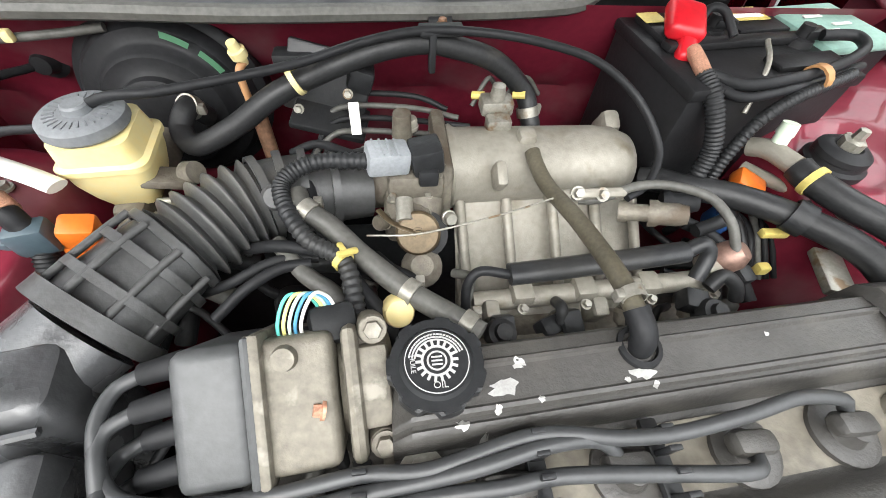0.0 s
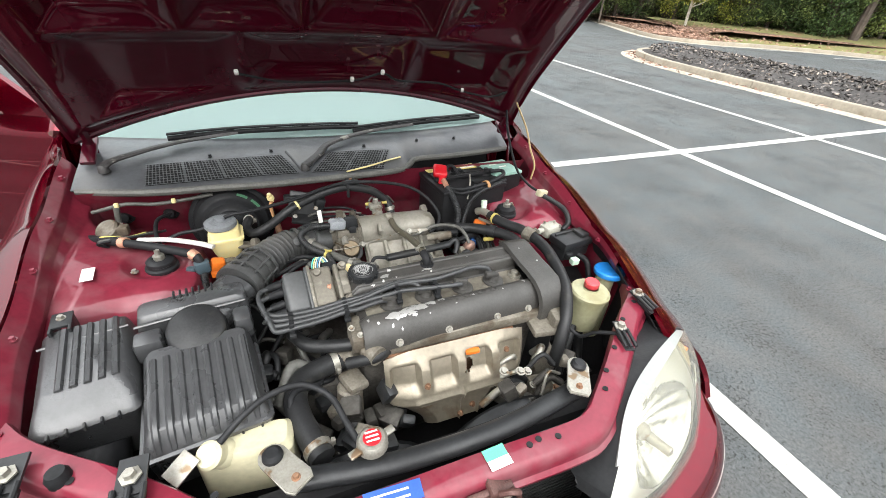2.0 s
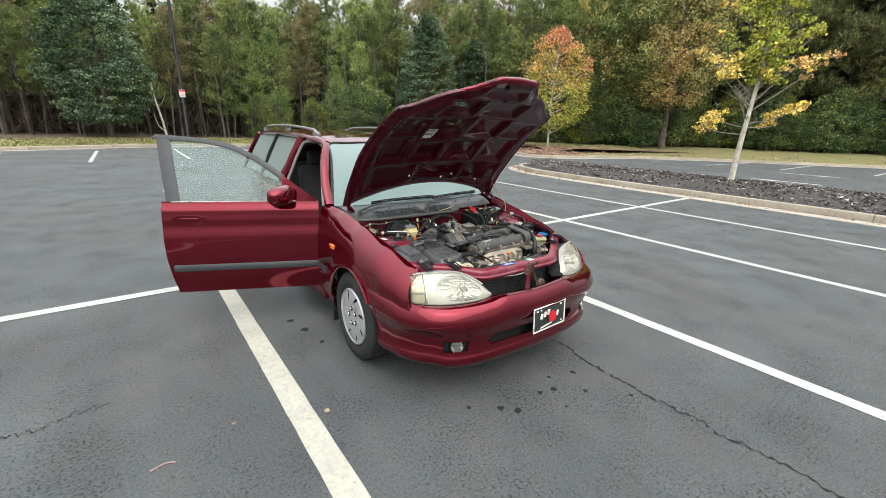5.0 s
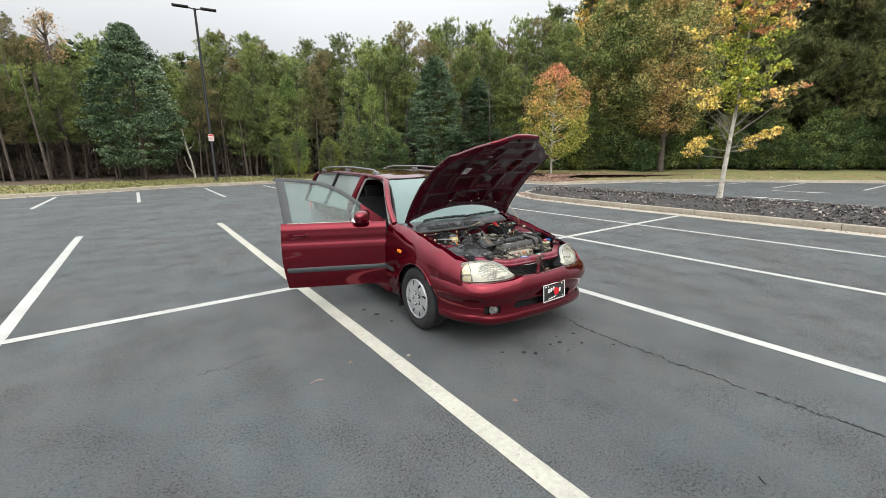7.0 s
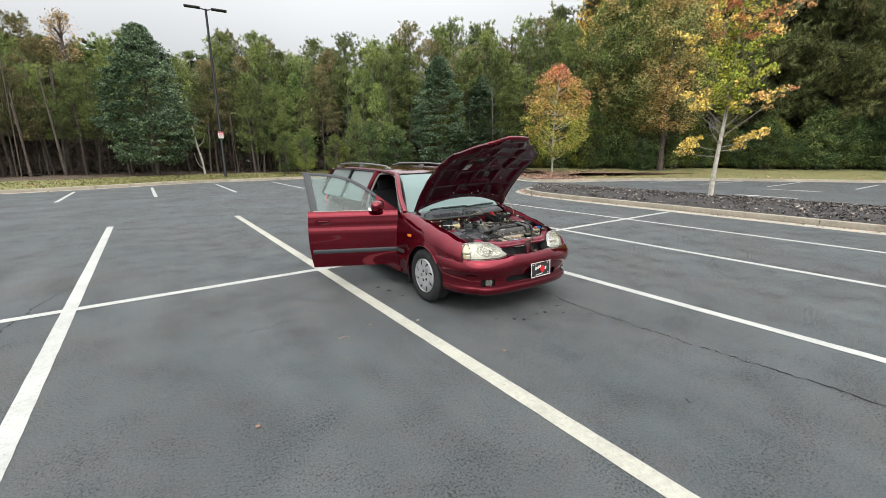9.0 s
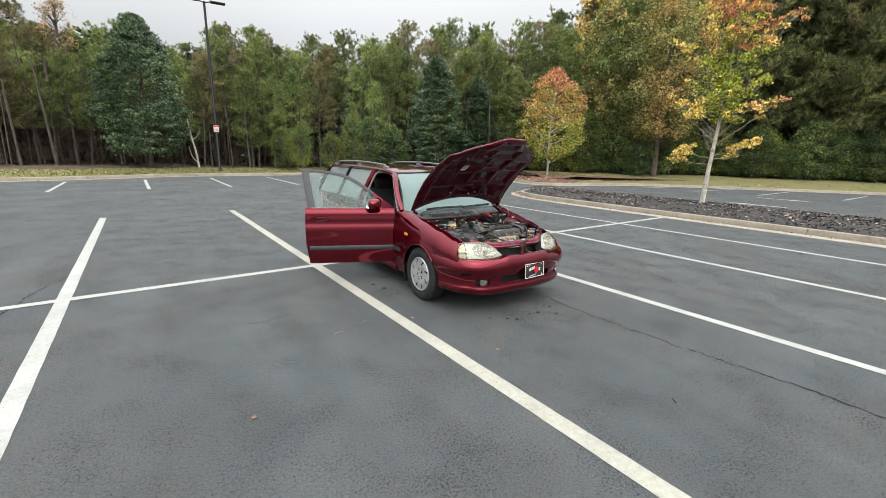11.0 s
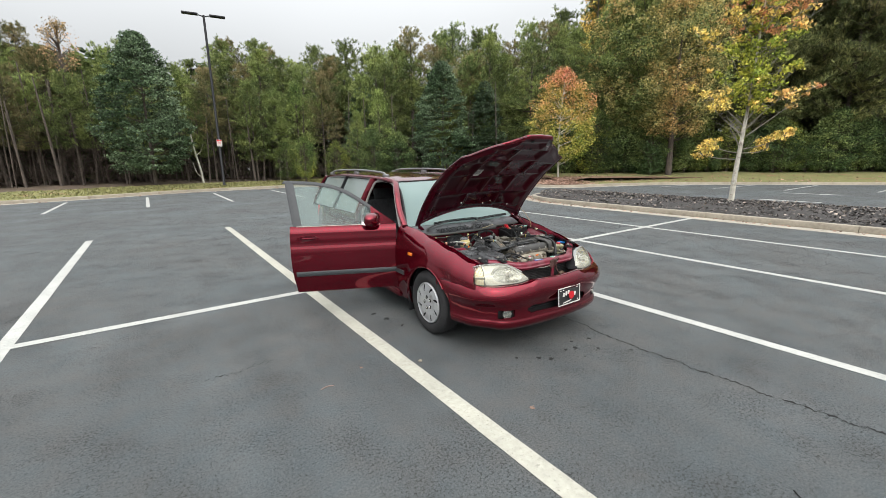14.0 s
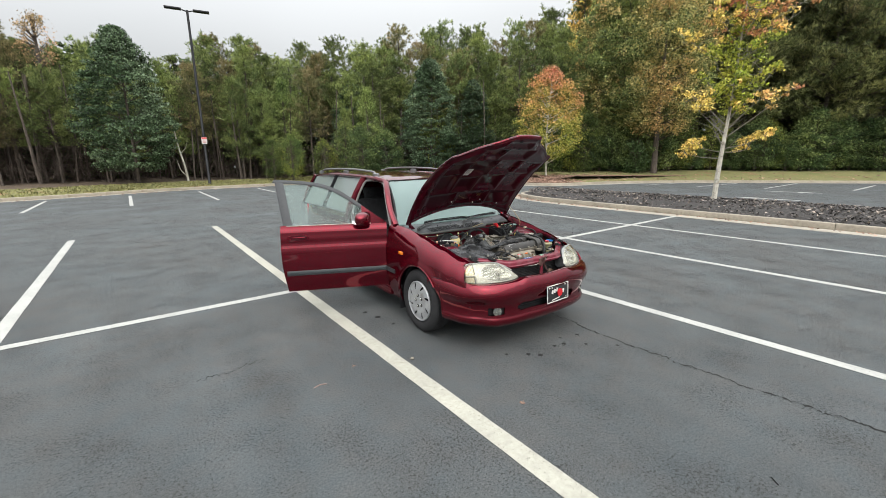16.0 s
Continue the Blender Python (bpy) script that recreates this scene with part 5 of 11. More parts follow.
def plan_at(u):
    k = u * (len(plan_line) - 1)
    i = min(int(k), len(plan_line) - 2)
    p = plan_line[i].lerp(plan_line[i + 1], k - i)
    d = (plan_line[min(i + 2, len(plan_line) - 1)] - plan_line[max(i - 1, 0)]).normalized()
    return p, Vector((-d.y, d.x, 0))


def bumper_pt(u, v, back=0.0):
    p, n = plan_at(u)
    x = abs(p.x)
    zt = lerp_table(((0, 0.618), (0.24, 0.626), (0.29, 0.622), (0.36, 0.606), (0.46, 0.600), (0.6, 0.597), (0.72, 0.599), (0.8, 0.592)), x)
    zb = 0.205 + 0.015 * max(0, (x - 0.55) / 0.3)
    z = zt + (zb - zt) * v
    if p.y > -0.365:
        a = arch(p.y)
        z = zt + (max(a, zb) - zt) * v
    ins = lerp_table(INSET, 0.178 + (z - zb) * (0.592 - 0.178) / (zt - zb)) * min(1.0, 0.35 + 0.65 * max(0, (-p.y - 0.2) / 0.4))
    # the corners draw in below the shoulder
    ins += 0.034 * math.exp(-((x - 0.72) / 0.085) ** 2) * min(1.0, max(0.0, (0.50 - z) / 0.07)) * (1.0 if p.y < -0.45 else max(0.0, (-p.y - 0.25) / 0.20))
    q = p + n * (ins + back)
    return Vector((q.x, q.y, z))


def bumper_open(u, v):
    q = bumper_pt(u, v)
    slot = abs(q.x) < 0.36 - 0.5 * abs(q.z - 0.385) and 0.352 < q.z < 0.418
    fog = 0.487 < abs(q.x) < 0.617 and 0.336 < q.z < 0.404
    return not (slot or fog)


bm = BM()
sheet(bm, 150, 62, bumper_pt, bumper_open)
bumper = part("front_bumper", thick(bm, 0.012), PAINT, car, "maroon front bumper with a black slot and two fog lamps", 40)
bm = BM()
sheet(bm, 60, 12, lambda u, v: bumper_pt(0.12 + 0.76 * u, 0.30 + 0.55 * v, 0.055))
part("slot_backing", bm, BLACKVOID, bumper)
bm = BM()
for z in (0.372, 0.398):
    tube(bm, [bumper_pt(u, 0, 0.0).to_2d().to_3d() + Vector((0, 0.05, z)) for u in (0.33, 0.42, 0.5, 0.58, 0.67)], 0.005, 6)
part("slot_bar", bm, PLASTIC, bumper)
# ledge on top of the bumper between the lamps
bm = BM()
sheet(bm, 30, 5, lambda u, v: bumper_pt(0.5 + 0.094 * (2 * u - 1), 0) + Vector((0, 0.004 + 0.055 * v, 0.002 + 0.005 * math.sin(v * 3) - 0.02 * v * v)))
part("bumper_ledge", thick(bm, 0.01), PAINT, bumper, "", 40)
for x, y in ((-0.22, -0.805), (-0.02, -0.820), (0.17, -0.812), (0.27, -0.795)):
    bm = BM()
    lathe(bm, [(0, 0.007), (0.006, 0.006), (0.011, 0.002), (0.011, -0.004), (0, -0.004)], pose(x, y, 0.619), 12)
    part("push_clip", bm, PAINT_DARK, bumper)
for s in (-1, 1):
    c = Vector((s * 0.548, -0.752, 0.370))
    m = Matrix.Translation(c) @ pose(0, 0, 0, 0, 0, s * 30)
    bm = BM()
    box(bm, (0, 0.018, 0), (0.146, 0.03, 0.082), 0.008)
    lathe(bm, [(0.036, 0.0), (0.041, 0.004), (0.044, 0.012), (0.047, 0.004), (0.049, -0.01)], pose(-s * 0.012, 0.0, 0, 90, 0, 0), 24)
    bmesh.ops.transform(bm, matrix=m, verts=bm.verts)
    fogcase = part("fog_lamp_surround", bm, BLACKVOID, bumper)
    bm = BM()
    mm = m @ pose(-s * 0.012, -0.002, 0, 90, 0, 0)
    lathe(bm, [(0, 0.0), (0.024, 0.004), (0.033, 0.022), (0.036, 0.022), (0.036, -0.005)], mm, 24)
    part("fog_lamp_bowl", bm, CHROME, fogcase)
    bm = BM()
    lathe(bm, [(0, 0.030), (0.02, 0.028), (0.034, 0.022)], mm, 24)
    part("fog_lamp_lens", bm, FOGGLASS, fogcase)

# dark joint between each wing and the bumper
for s in (-1, 1):
    bm = BM()
    tube(bm, [bumper_pt(0.5 + s * (0.5 - a), 0.0) + Vector((s * 0.002, 0, 0.001)) for a in (0.012, 0.05, 0.09, 0.13, 0.17, 0.20)], 0.0032, 6, 5)
    part("bumper_joint", bm, BLACKVOID, bumper)

# number plate board: plain shapes only
bm = BM()
box(bm, (0, 0, 0), (0.305, 0.008, 0.158), 0.003)
plate_m = pose(0.072, -0.882, 0.444, -4, 0, 3) @ Matrix.Diagonal((0.97, 1, 0.95, 1))
bmesh.ops.transform(bm, matrix=plate_m, verts=bm.verts)
plate = part("number_plate", bm, INK, bumper, "black plate with white border, plain white bars and a red disc")


def plate_piece(name, boxes, material, extra=None):
    bm = BM()
    for x, z, w, h, r in boxes:
        box(bm, (x, -0.0065, z), (w, 0.004, h), 0.0, 0, r, 0)
    if extra:
        extra(bm)
    bmesh.ops.transform(bm, matrix=plate_m, verts=bm.verts)
    return part(name, bm, material, plate)


plate_piece("border", [(0, 0.0775, 0.311, 0.008, 0), (0, -0.0775, 0.311, 0.008, 0), (0.1515, 0, 0.008, 0.150, 0), (-0.1515, 0, 0.008, 0.150, 0)], WHITE)
plate_piece("red_disc", [], RED, lambda b: lathe(b, [(0, 0.0075), (0.036, 0.007), (0.036, 0.002)], pose(0.0, 0, 0.008, 90, 0, 0), 28))
for k, (px, pz) in enumerate(((-0.078, 0.016), (-0.045, 0.022), (-0.012, 0.028), (0.012, -0.010), (0.045, -0.004), (0.078, 0.002))):
    plate_piece("print_bar", [(px, pz, 0.020, 0.036, 14)], LABELWHITE)
    for v in plate.children[-1].data.vertices:
        v.co.y -= 0.004
for bar in ((-0.03, -0.055, 0.11, 0.007, -6), (-0.12, 0.058, 0.016, 0.008, 0), (-0.085, 0.058, 0.012, 0.008, 0), (0.11, 0.058, 0.014, 0.008, 0), (0.12, -0.058, 0.012, 0.008, 0)):
    plate_piece("small_print_bar", [bar], LABELWHITE)


# head lamps
LT = spline([(0.700, -0.512, 0.726), (0.692, -0.524, 0.741), (0.620, -0.562, 0.750), (0.54, -0.600, 0.752), (0.455, -0.640, 0.744), (0.400, -0.672, 0.722), (0.352, -0.712, 0.686), (0.310, -0.752, 0.640)], 6)
LB = spline([(0.733, -0.590, 0.614), (0.722, -0.606, 0.604), (0.655, -0.668, 0.603), (0.575, -0.722, 0.605), (0.46, -0.764, 0.609), (0.400, -0.776, 0.613), (0.350, -0.780, 0.617), (0.308, -0.774, 0.624)], 6)


def lamp_pt(p, q, back=0.0, s=1):
    k = p * (len(LT) - 1)
    i = min(int(k), len(LT) - 2)
    a, b = LT[i].lerp(LT[i + 1], k - i), LB[i].lerp(LB[i + 1], k - i)
    c = a.lerp(b, q)
    bulge = 0.024 * math.sin(math.pi * q) * (0.5 + 0.5 * math.sin(math.pi * p))
    c = c + Vector((0.30, -0.90, 0.32)).normalized() * (bulge - back)
    return Vector((s * c.x, c.y, c.z))


# painted shelf between the bumper's top edge and each lamp
for s in (-1, 1):
    low = sorted([(p.x, p.y, p.z) for p in LB])

    def shelf(u, v):
        q = bumper_pt(0.5 + s * (0.078 + 0.312 * u), 0.0)
        x = max(0.287, min(0.738, abs(q.x)))
        y, z = lerp_table([(a, b) for a, b, c in low], x), lerp_table([(a, c) for a, b, c in low], x)
        return q.lerp(Vector((s * x, y + 0.012, z - 0.006)), v) + Vector((0, 0, 0.004 * math.sin(math.pi * v)))
    bm = BM()
    sheet(bm, 40, 6, shelf)
    part("bumper_shelf", thick(bm, 0.004), PAINT, bumper)
for s in (-1, 1):
    bm = BM()
    sheet(bm, 40, 16, lambda u, v: lamp_pt(u, v, 0.075 + 0.02 * math.sin(math.pi * v), s))
    for edge in (0.0, 1.0):
        sheet(bm, 40, 2, lambda u, v: lamp_pt(u, edge, 0.085 * v + 0.004, s))
    sheet(bm, 2, 16, lambda u, v: lamp_pt(0.0, v, 0.085 * u + 0.004, s))
    sheet(bm, 2, 16, lambda u, v: lamp_pt(1.0, v, 0.085 * u + 0.004, s))
    lampcase = part("head_lamp", bm, PLASTIC, car, "large clear head lamp with slightly yellowed lens")
    # reflector: a round fluted bowl set in a bright bezel

    def bowl(u, v):
        a, k = 2 * math.pi * u, v
        back = 0.016 + 0.056 * (1 - k * k) + 0.0022 * math.cos(a * 13) * k * (1 - k) * 4 + 0.0012 * math.cos(k * 40)
        return lamp_pt(0.575 + 0.235 * k * math.cos(a), 0.52 + 0.43 * k * math.sin(a), back, s)
    bm = BM()
    sheet(bm, 96, 16, lambda u, v: bowl(u, 0.02 + 0.98 * v))
    part("reflector", bm, CHROME, lampcase, "fluted chrome reflector bowl", 25)
    bm = BM()
    sheet(bm, 90, 44, lambda u, v: lamp_pt(0.265 + 0.73 * u, 0.02 + 0.96 * v, 0.014, s), lambda u, v: ((0.265 + 0.73 * u - 0.575) / 0.232) ** 2 + ((0.02 + 0.96 * v - 0.52) / 0.425) ** 2 > 1)
    part("bezel", bm, BEZEL, lampcase, "bright silver bezel round the bowl", 40)
    bm = BM()
    sheet(bm, 12, 3, lambda u, v: lamp_pt(0.012 + 0.24 * u, 0.60 + 0.05 * v, 0.008 + 0.004 * v, s))
    part("indicator_bar", thick(bm, 0.003), BEZEL, lampcase)
    bm = BM()
    lathe(bm, [(0, 0.016), (0.008, 0.013), (0.011, 0.004), (0.009, -0.008), (0, -0.010)], Matrix.Translation(lamp_pt(0.135, 0.32, 0.030, s)) @ rot_to((s * 0.3, -0.9, 0.2)), 14)
    part("amber_bulb", bm, AMBER, lampcase, "small amber indicator bulb")
    bm = BM()
    c = lamp_pt(0.575, 0.52, 0.045, s)
    lathe(bm, [(0, 0.05), (0.010, 0.046), (0.011, 0.0), (0.019, -0.008), (0.019, -0.02), (0, -0.02)], Matrix.Translation(c) @ rot_to((s * 0.25, -0.92, 0.1)), 14)
    part("bulb", bm, STEEL, lampcase)
    bm = BM()
    sheet(bm, 70, 18, lambda u, v: lamp_pt(0.012 + 0.24 * u, 0.03 + 0.94 * v, 0.020 + (0.006 if int(u * 23) % 2 else 0.0) + (0.012 if v > 0.70 else 0.0), s))
    part("signal_reflector", bm, mat("signal_reflector", (0.64, 0.58, 0.42), 0.25, 0.6, noise_scale=14, var=0.12) if s < 0 else bpy.data.materials["signal_reflector"], lampcase, "ribbed pale amber indicator section", 20)
    bm = BM()
    sheet(bm, 2, 14, lambda u, v: lamp_pt(0.255 + 0.012 * u, 0.02 + 0.96 * v, 0.010 + 0.03 * u, s))
    part("divider", thick(bm, 0.004), CHROME, lampcase)
    bm = BM()
    sheet(bm, 44, 18, lambda u, v: lamp_pt(u, v, 0.0, s))
    o = part("lens", bm, LENS, lampcase, "clear lens, faintly hazed")
    o.visible_shadow = False
    bm = BM()
    tube(bm, [lamp_pt(1.0, 0.5, 0.008, s)] + [lamp_pt(u, 1.0, 0.008, s) for u in (1, 0.8, 0.6, 0.4, 0.2, 0.0)] + [lamp_pt(0, 0.5, 0.008, s)], 0.0035, 6, 6)
    part("gasket", bm, RUBBER, lampcase)
    # clear flange over the top with the two black brackets
    bm = BM()
    sheet(bm, 30, 4, lambda u, v: lamp_pt(0.16 + 0.72 * u, 0.0, 0.0, s) + Vector((-s * 0.012 * v, 0.024 * v * math.sin(math.pi * min(1.0, 0.12 + 0.88 * u)), -0.001 * v)))
    part("top_flange", thick(bm, 0.005), mat("pale_clear_plastic", (0.26, 0.27, 0.26), 0.3, noise_scale=10, var=0.1) if s < 0 else bpy.data.materials["pale_clear_plastic"], lampcase)
    for k, (bx, by, bz) in enumerate(((0.592, -0.468, 0.768), (0.434, -0.522, 0.764)) if s < 0 else ((0.512, -0.488, 0.758), (0.634, -0.412, 0.768))):
        bm = BM()
        a = Vector((s * bx, by, bz + 0.004))
        b = a + (Vector((0.000, -0.100, -0.014)) if s < 0 else Vector((-0.012 + 0.02 * k, -0.055, -0.012)))
        d = b - a
        side = Vector((-d.y, d.x, 0)).normalized() * (0.019 if s < 0 else 0.012)
        for j, (t0, t1) in enumerate(((-0.3, 0.25), (0.2, 1.0))):
            sheet(bm, 2, 5, lambda u, v: a + d * (t0 + (t1 - t0) * v) + side * (2 * u - 1) + Vector((0, 0, 0.006 - 0.005 * j)))
        br = part("lamp_bracket", thick(bm, 0.005), PLASTIC, lampcase)
        for q in (-1, 0, 1):
            bm = BM()
            tube(bm, [a + d * 0.15 + side * q + Vector((0, 0, 0.01)), a + d * 0.95 + side * q + Vector((0, 0, 0.01))], 0.004, 8, 2)
            part("bracket_rib", bm, PLASTIC, br)
        bm = BM()
        lathe(bm, [(0, 0.012), (0.008, 0.012), (0.009, 0.004), (0.015, 0.003), (0.015, 0)], Matrix.Translation(a + Vector((0, 0, 0.008))), 6)
        part("bolt", bm, STEEL, lampcase)

# bonnet, propped open
HOODP = spline([(0, 0.435, 0.940), (0, 0.345, 1.085), (0, 0.285, 1.165), (0, 0.13, 1.335), (0, -0.013, 1.458), (0, -0.104, 1.518), (0, -0.25, 1.607), (0, -0.42, 1.695), (0, -0.57, 1.76)], 6)
HOODLEN = [0.0]
for a, b in zip(HOODP, HOODP[1:]):
    HOODLEN.append(HOODLEN[-1] + (b - a).length)


def hood_frame(s):
    d = s * HOODLEN[-1]
    for i in range(len(HOODP) - 1):
        if d <= HOODLEN[i + 1] or i == len(HOODP) - 2:
            t = (d - HOODLEN[i]) / (HOODLEN[i + 1] - HOODLEN[i])
            p = HOODP[i].lerp(HOODP[i + 1], t)
            q = (HOODP[min(i + 2, len(HOODP) - 1)] - HOODP[max(i - 1, 0)]).normalized()
            return p, Vector((0, -q.z, q.y)) * -1      # outward: up and back
FRONT_TAB = ((0.0, 1.0), (0.15, 0.992), (0.19, 0.955), (0.27, 0.90), (0.35, 0.868), (0.60, 0.745))


def hood_xy(u, v):
    """u from -1 to 1 across, v from 0 to 1 along: x and the share of the length."""
    s = v * lerp_table(FRONT_TAB, abs(u) * 0.62)
    hw = lerp_table(((0, 0.69), (0.35, 0.685), (0.6, 0.655), (0.75, 0.615), (1.0, 0.615)), s)
    return u * hw, s + (0.118 * (1 - u * u) + 0.02) * (1 - v)


POCKETS = [(-0.40, 0.21, 0.16, 0.085), (0.0, 0.235, 0.19, 0.06), (0.40, 0.21, 0.16, 0.085), (-0.46, 0.42, 0.10, 0.095), (-0.20, 0.40, 0.10, 0.065), (0.10, 0.42, 0.13, 0.07), (0.42, 0.42, 0.12, 0.095),
           (-0.45, 0.60, 0.09, 0.06), (-0.16, 0.60, 0.13, 0.085), (0.16, 0.605, 0.13, 0.08), (0.45, 0.60, 0.09, 0.06), (-0.2, 0.775, 0.11, 0.055), (0.12, 0.775, 0.15, 0.055), (0.0, 0.90, 0.14, 0.03)]


def hood_pt(u, v, off=0.0):
    x, s = hood_xy(u, v)
    p, n = hood_frame(max(0.0, min(1, s)))
    return Vector((x, p.y, p.z)) + n * (off + 0.030 * (1 - u * u) - 0.02)


def hood_inner(u, v):
    x, s = hood_xy(u, v)
    d = 0.0
    for cx, cs, hx, hs in POCKETS:
        ax, ay = abs(x - cx) - hx, (abs(s - cs) - hs) * 1.3
        k = min(1.0, max(0.0, 0.5 - max(ax, ay) / 0.085))
        d = max(d, k * k * (3 - 2 * k))
    e = min(1 - abs(u), 1 - v, v * 1.2)
    rim = min(1.0, max(0.0, (e - 0.02) / 0.05))
    return hood_pt(u, v, 0.018 + (-0.024 + 0.028 * d) * rim)


hood_bm = BM()
sheet(hood_bm, 64, 64, lambda u, v: hood_pt((2 * u - 1) * 0.988, v * 0.99, 0.034))
hood = part("bonnet", thick(hood_bm, 0.006), PAINT, car, "open maroon bonnet, ribbed dark underside towards the engine")
# underside and edge wear the darkened maroon, with their shade in the base colour
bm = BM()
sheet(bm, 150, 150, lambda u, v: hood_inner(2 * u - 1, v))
part("bonnet_underside", bm, PAINT_DARK, hood, "ribbed inner panel, body maroon darkened for shade", 50)
def nose(u, v):
    w = 2 * u - 1
    k = math.cos(0.5 * math.pi * min(1.0, abs(w) / 0.62)) ** 0.5 if abs(w) < 0.62 else 0.0
    return hood_pt(w, 1.0, 0.036 - (0.008 + 0.030 * k) * v) + Vector((0, -0.9, 0.42)) * ((0.006 + 0.012 * k) * math.sin(math.pi * min(1.0, 0.15 + 0.85 * v)))


bm = BM()
sheet(bm, 60, 6, nose)
part("bonnet_nose", thick(bm, 0.004), PAINT, hood)
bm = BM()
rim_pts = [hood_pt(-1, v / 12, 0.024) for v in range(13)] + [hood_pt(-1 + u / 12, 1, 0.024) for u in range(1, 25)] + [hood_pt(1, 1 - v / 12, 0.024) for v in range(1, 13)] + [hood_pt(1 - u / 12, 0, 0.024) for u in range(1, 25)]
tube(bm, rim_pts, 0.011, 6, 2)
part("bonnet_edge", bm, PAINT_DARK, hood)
# maker's sticker with unreadable print
def hood_at(x, s, off):
    p, n = hood_frame(s)
    return Vector((x, p.y, p.z)) + n * (off + 0.03 * (1 - (x / 0.66) ** 2) - 0.02)


def hood_patch(x0, x1, s0, s1, off):
    b = BM()
    sheet(b, 3, 3, lambda u, v: hood_at(x0 + (x1 - x0) * u, s0 + (s1 - s0) * v, off))
    return thick(b, 0.001)


sticker = part("sticker", hood_patch(-0.335, -0.225, 0.525, 0.580, 0.004), LABELWHITE, hood, "white sticker with unreadable print")
part("sticker_lower", hood_patch(-0.335, -0.235, 0.485, 0.522, 0.004), LABELWHITE, hood, "white and orange sticker")
part("orange_band", hood_patch(-0.335, -0.235, 0.487, 0.495, 0.0025), ORANGEINK, sticker)
for k in range(4):
    part("print_bar", hood_patch(-0.325, -0.24, 0.534 + 0.0115 * k, 0.538 + 0.0115 * k, 0.0025), GREYPLASTIC, sticker)
for x, s_ in ((-0.08, 0.83), (0.05, 0.85), (-0.05, 0.955)):
    bm = BM()
    p, n = hood_frame(s_)
    q = hood_at(x, s_, 0.000)
    lathe(bm, [(0, 0), (0.016, 0), (0.016, 0.003), (0, 0.003)], Matrix.Translation(q) @ rot_to(-n), 12)
    part("bonnet_hole", bm, BLACKVOID, hood)
# washer tube clipped along the rear of the underside
WT = [(-0.24, 0.212), (-0.12, 0.185), (0.06, 0.188), (0.145, 0.212), (0.20, 0.19), (0.33, 0.185), (0.42, 0.16), (0.53, 0.145), (0.585, 0.165)]
bm = BM()
tube(bm, [hood_at(x, s_, -0.010) for x, s_ in WT], 0.0035, 6, 6)
part("washer_tube", bm, RUBBER, hood)
for x, s_ in ((-0.24, 0.216), (0.06, 0.192), (0.145, 0.216), (0.42, 0.164)):
    bm = BM()
    box(bm, hood_at(x, s_, -0.010), (0.011, 0.011, 0.014), 0.003, 45, 0, 0)
    part("tube_clip", bm, WHITE, hood)
for s in (-1, 1):
    bm = BM()
    box(bm, (s * 0.655, 0.40, 0.945), (0.035, 0.10, 0.012), 0.003, 25, 0, 0)
    tube(bm, [(s * 0.655, 0.43, 0.93), (s * 0.655, 0.41, 0.985), (s * 0.65, 0.37, 1.04)], 0.012, 6)
    part("bonnet_hinge", bm, PAINT_DARK, hood)

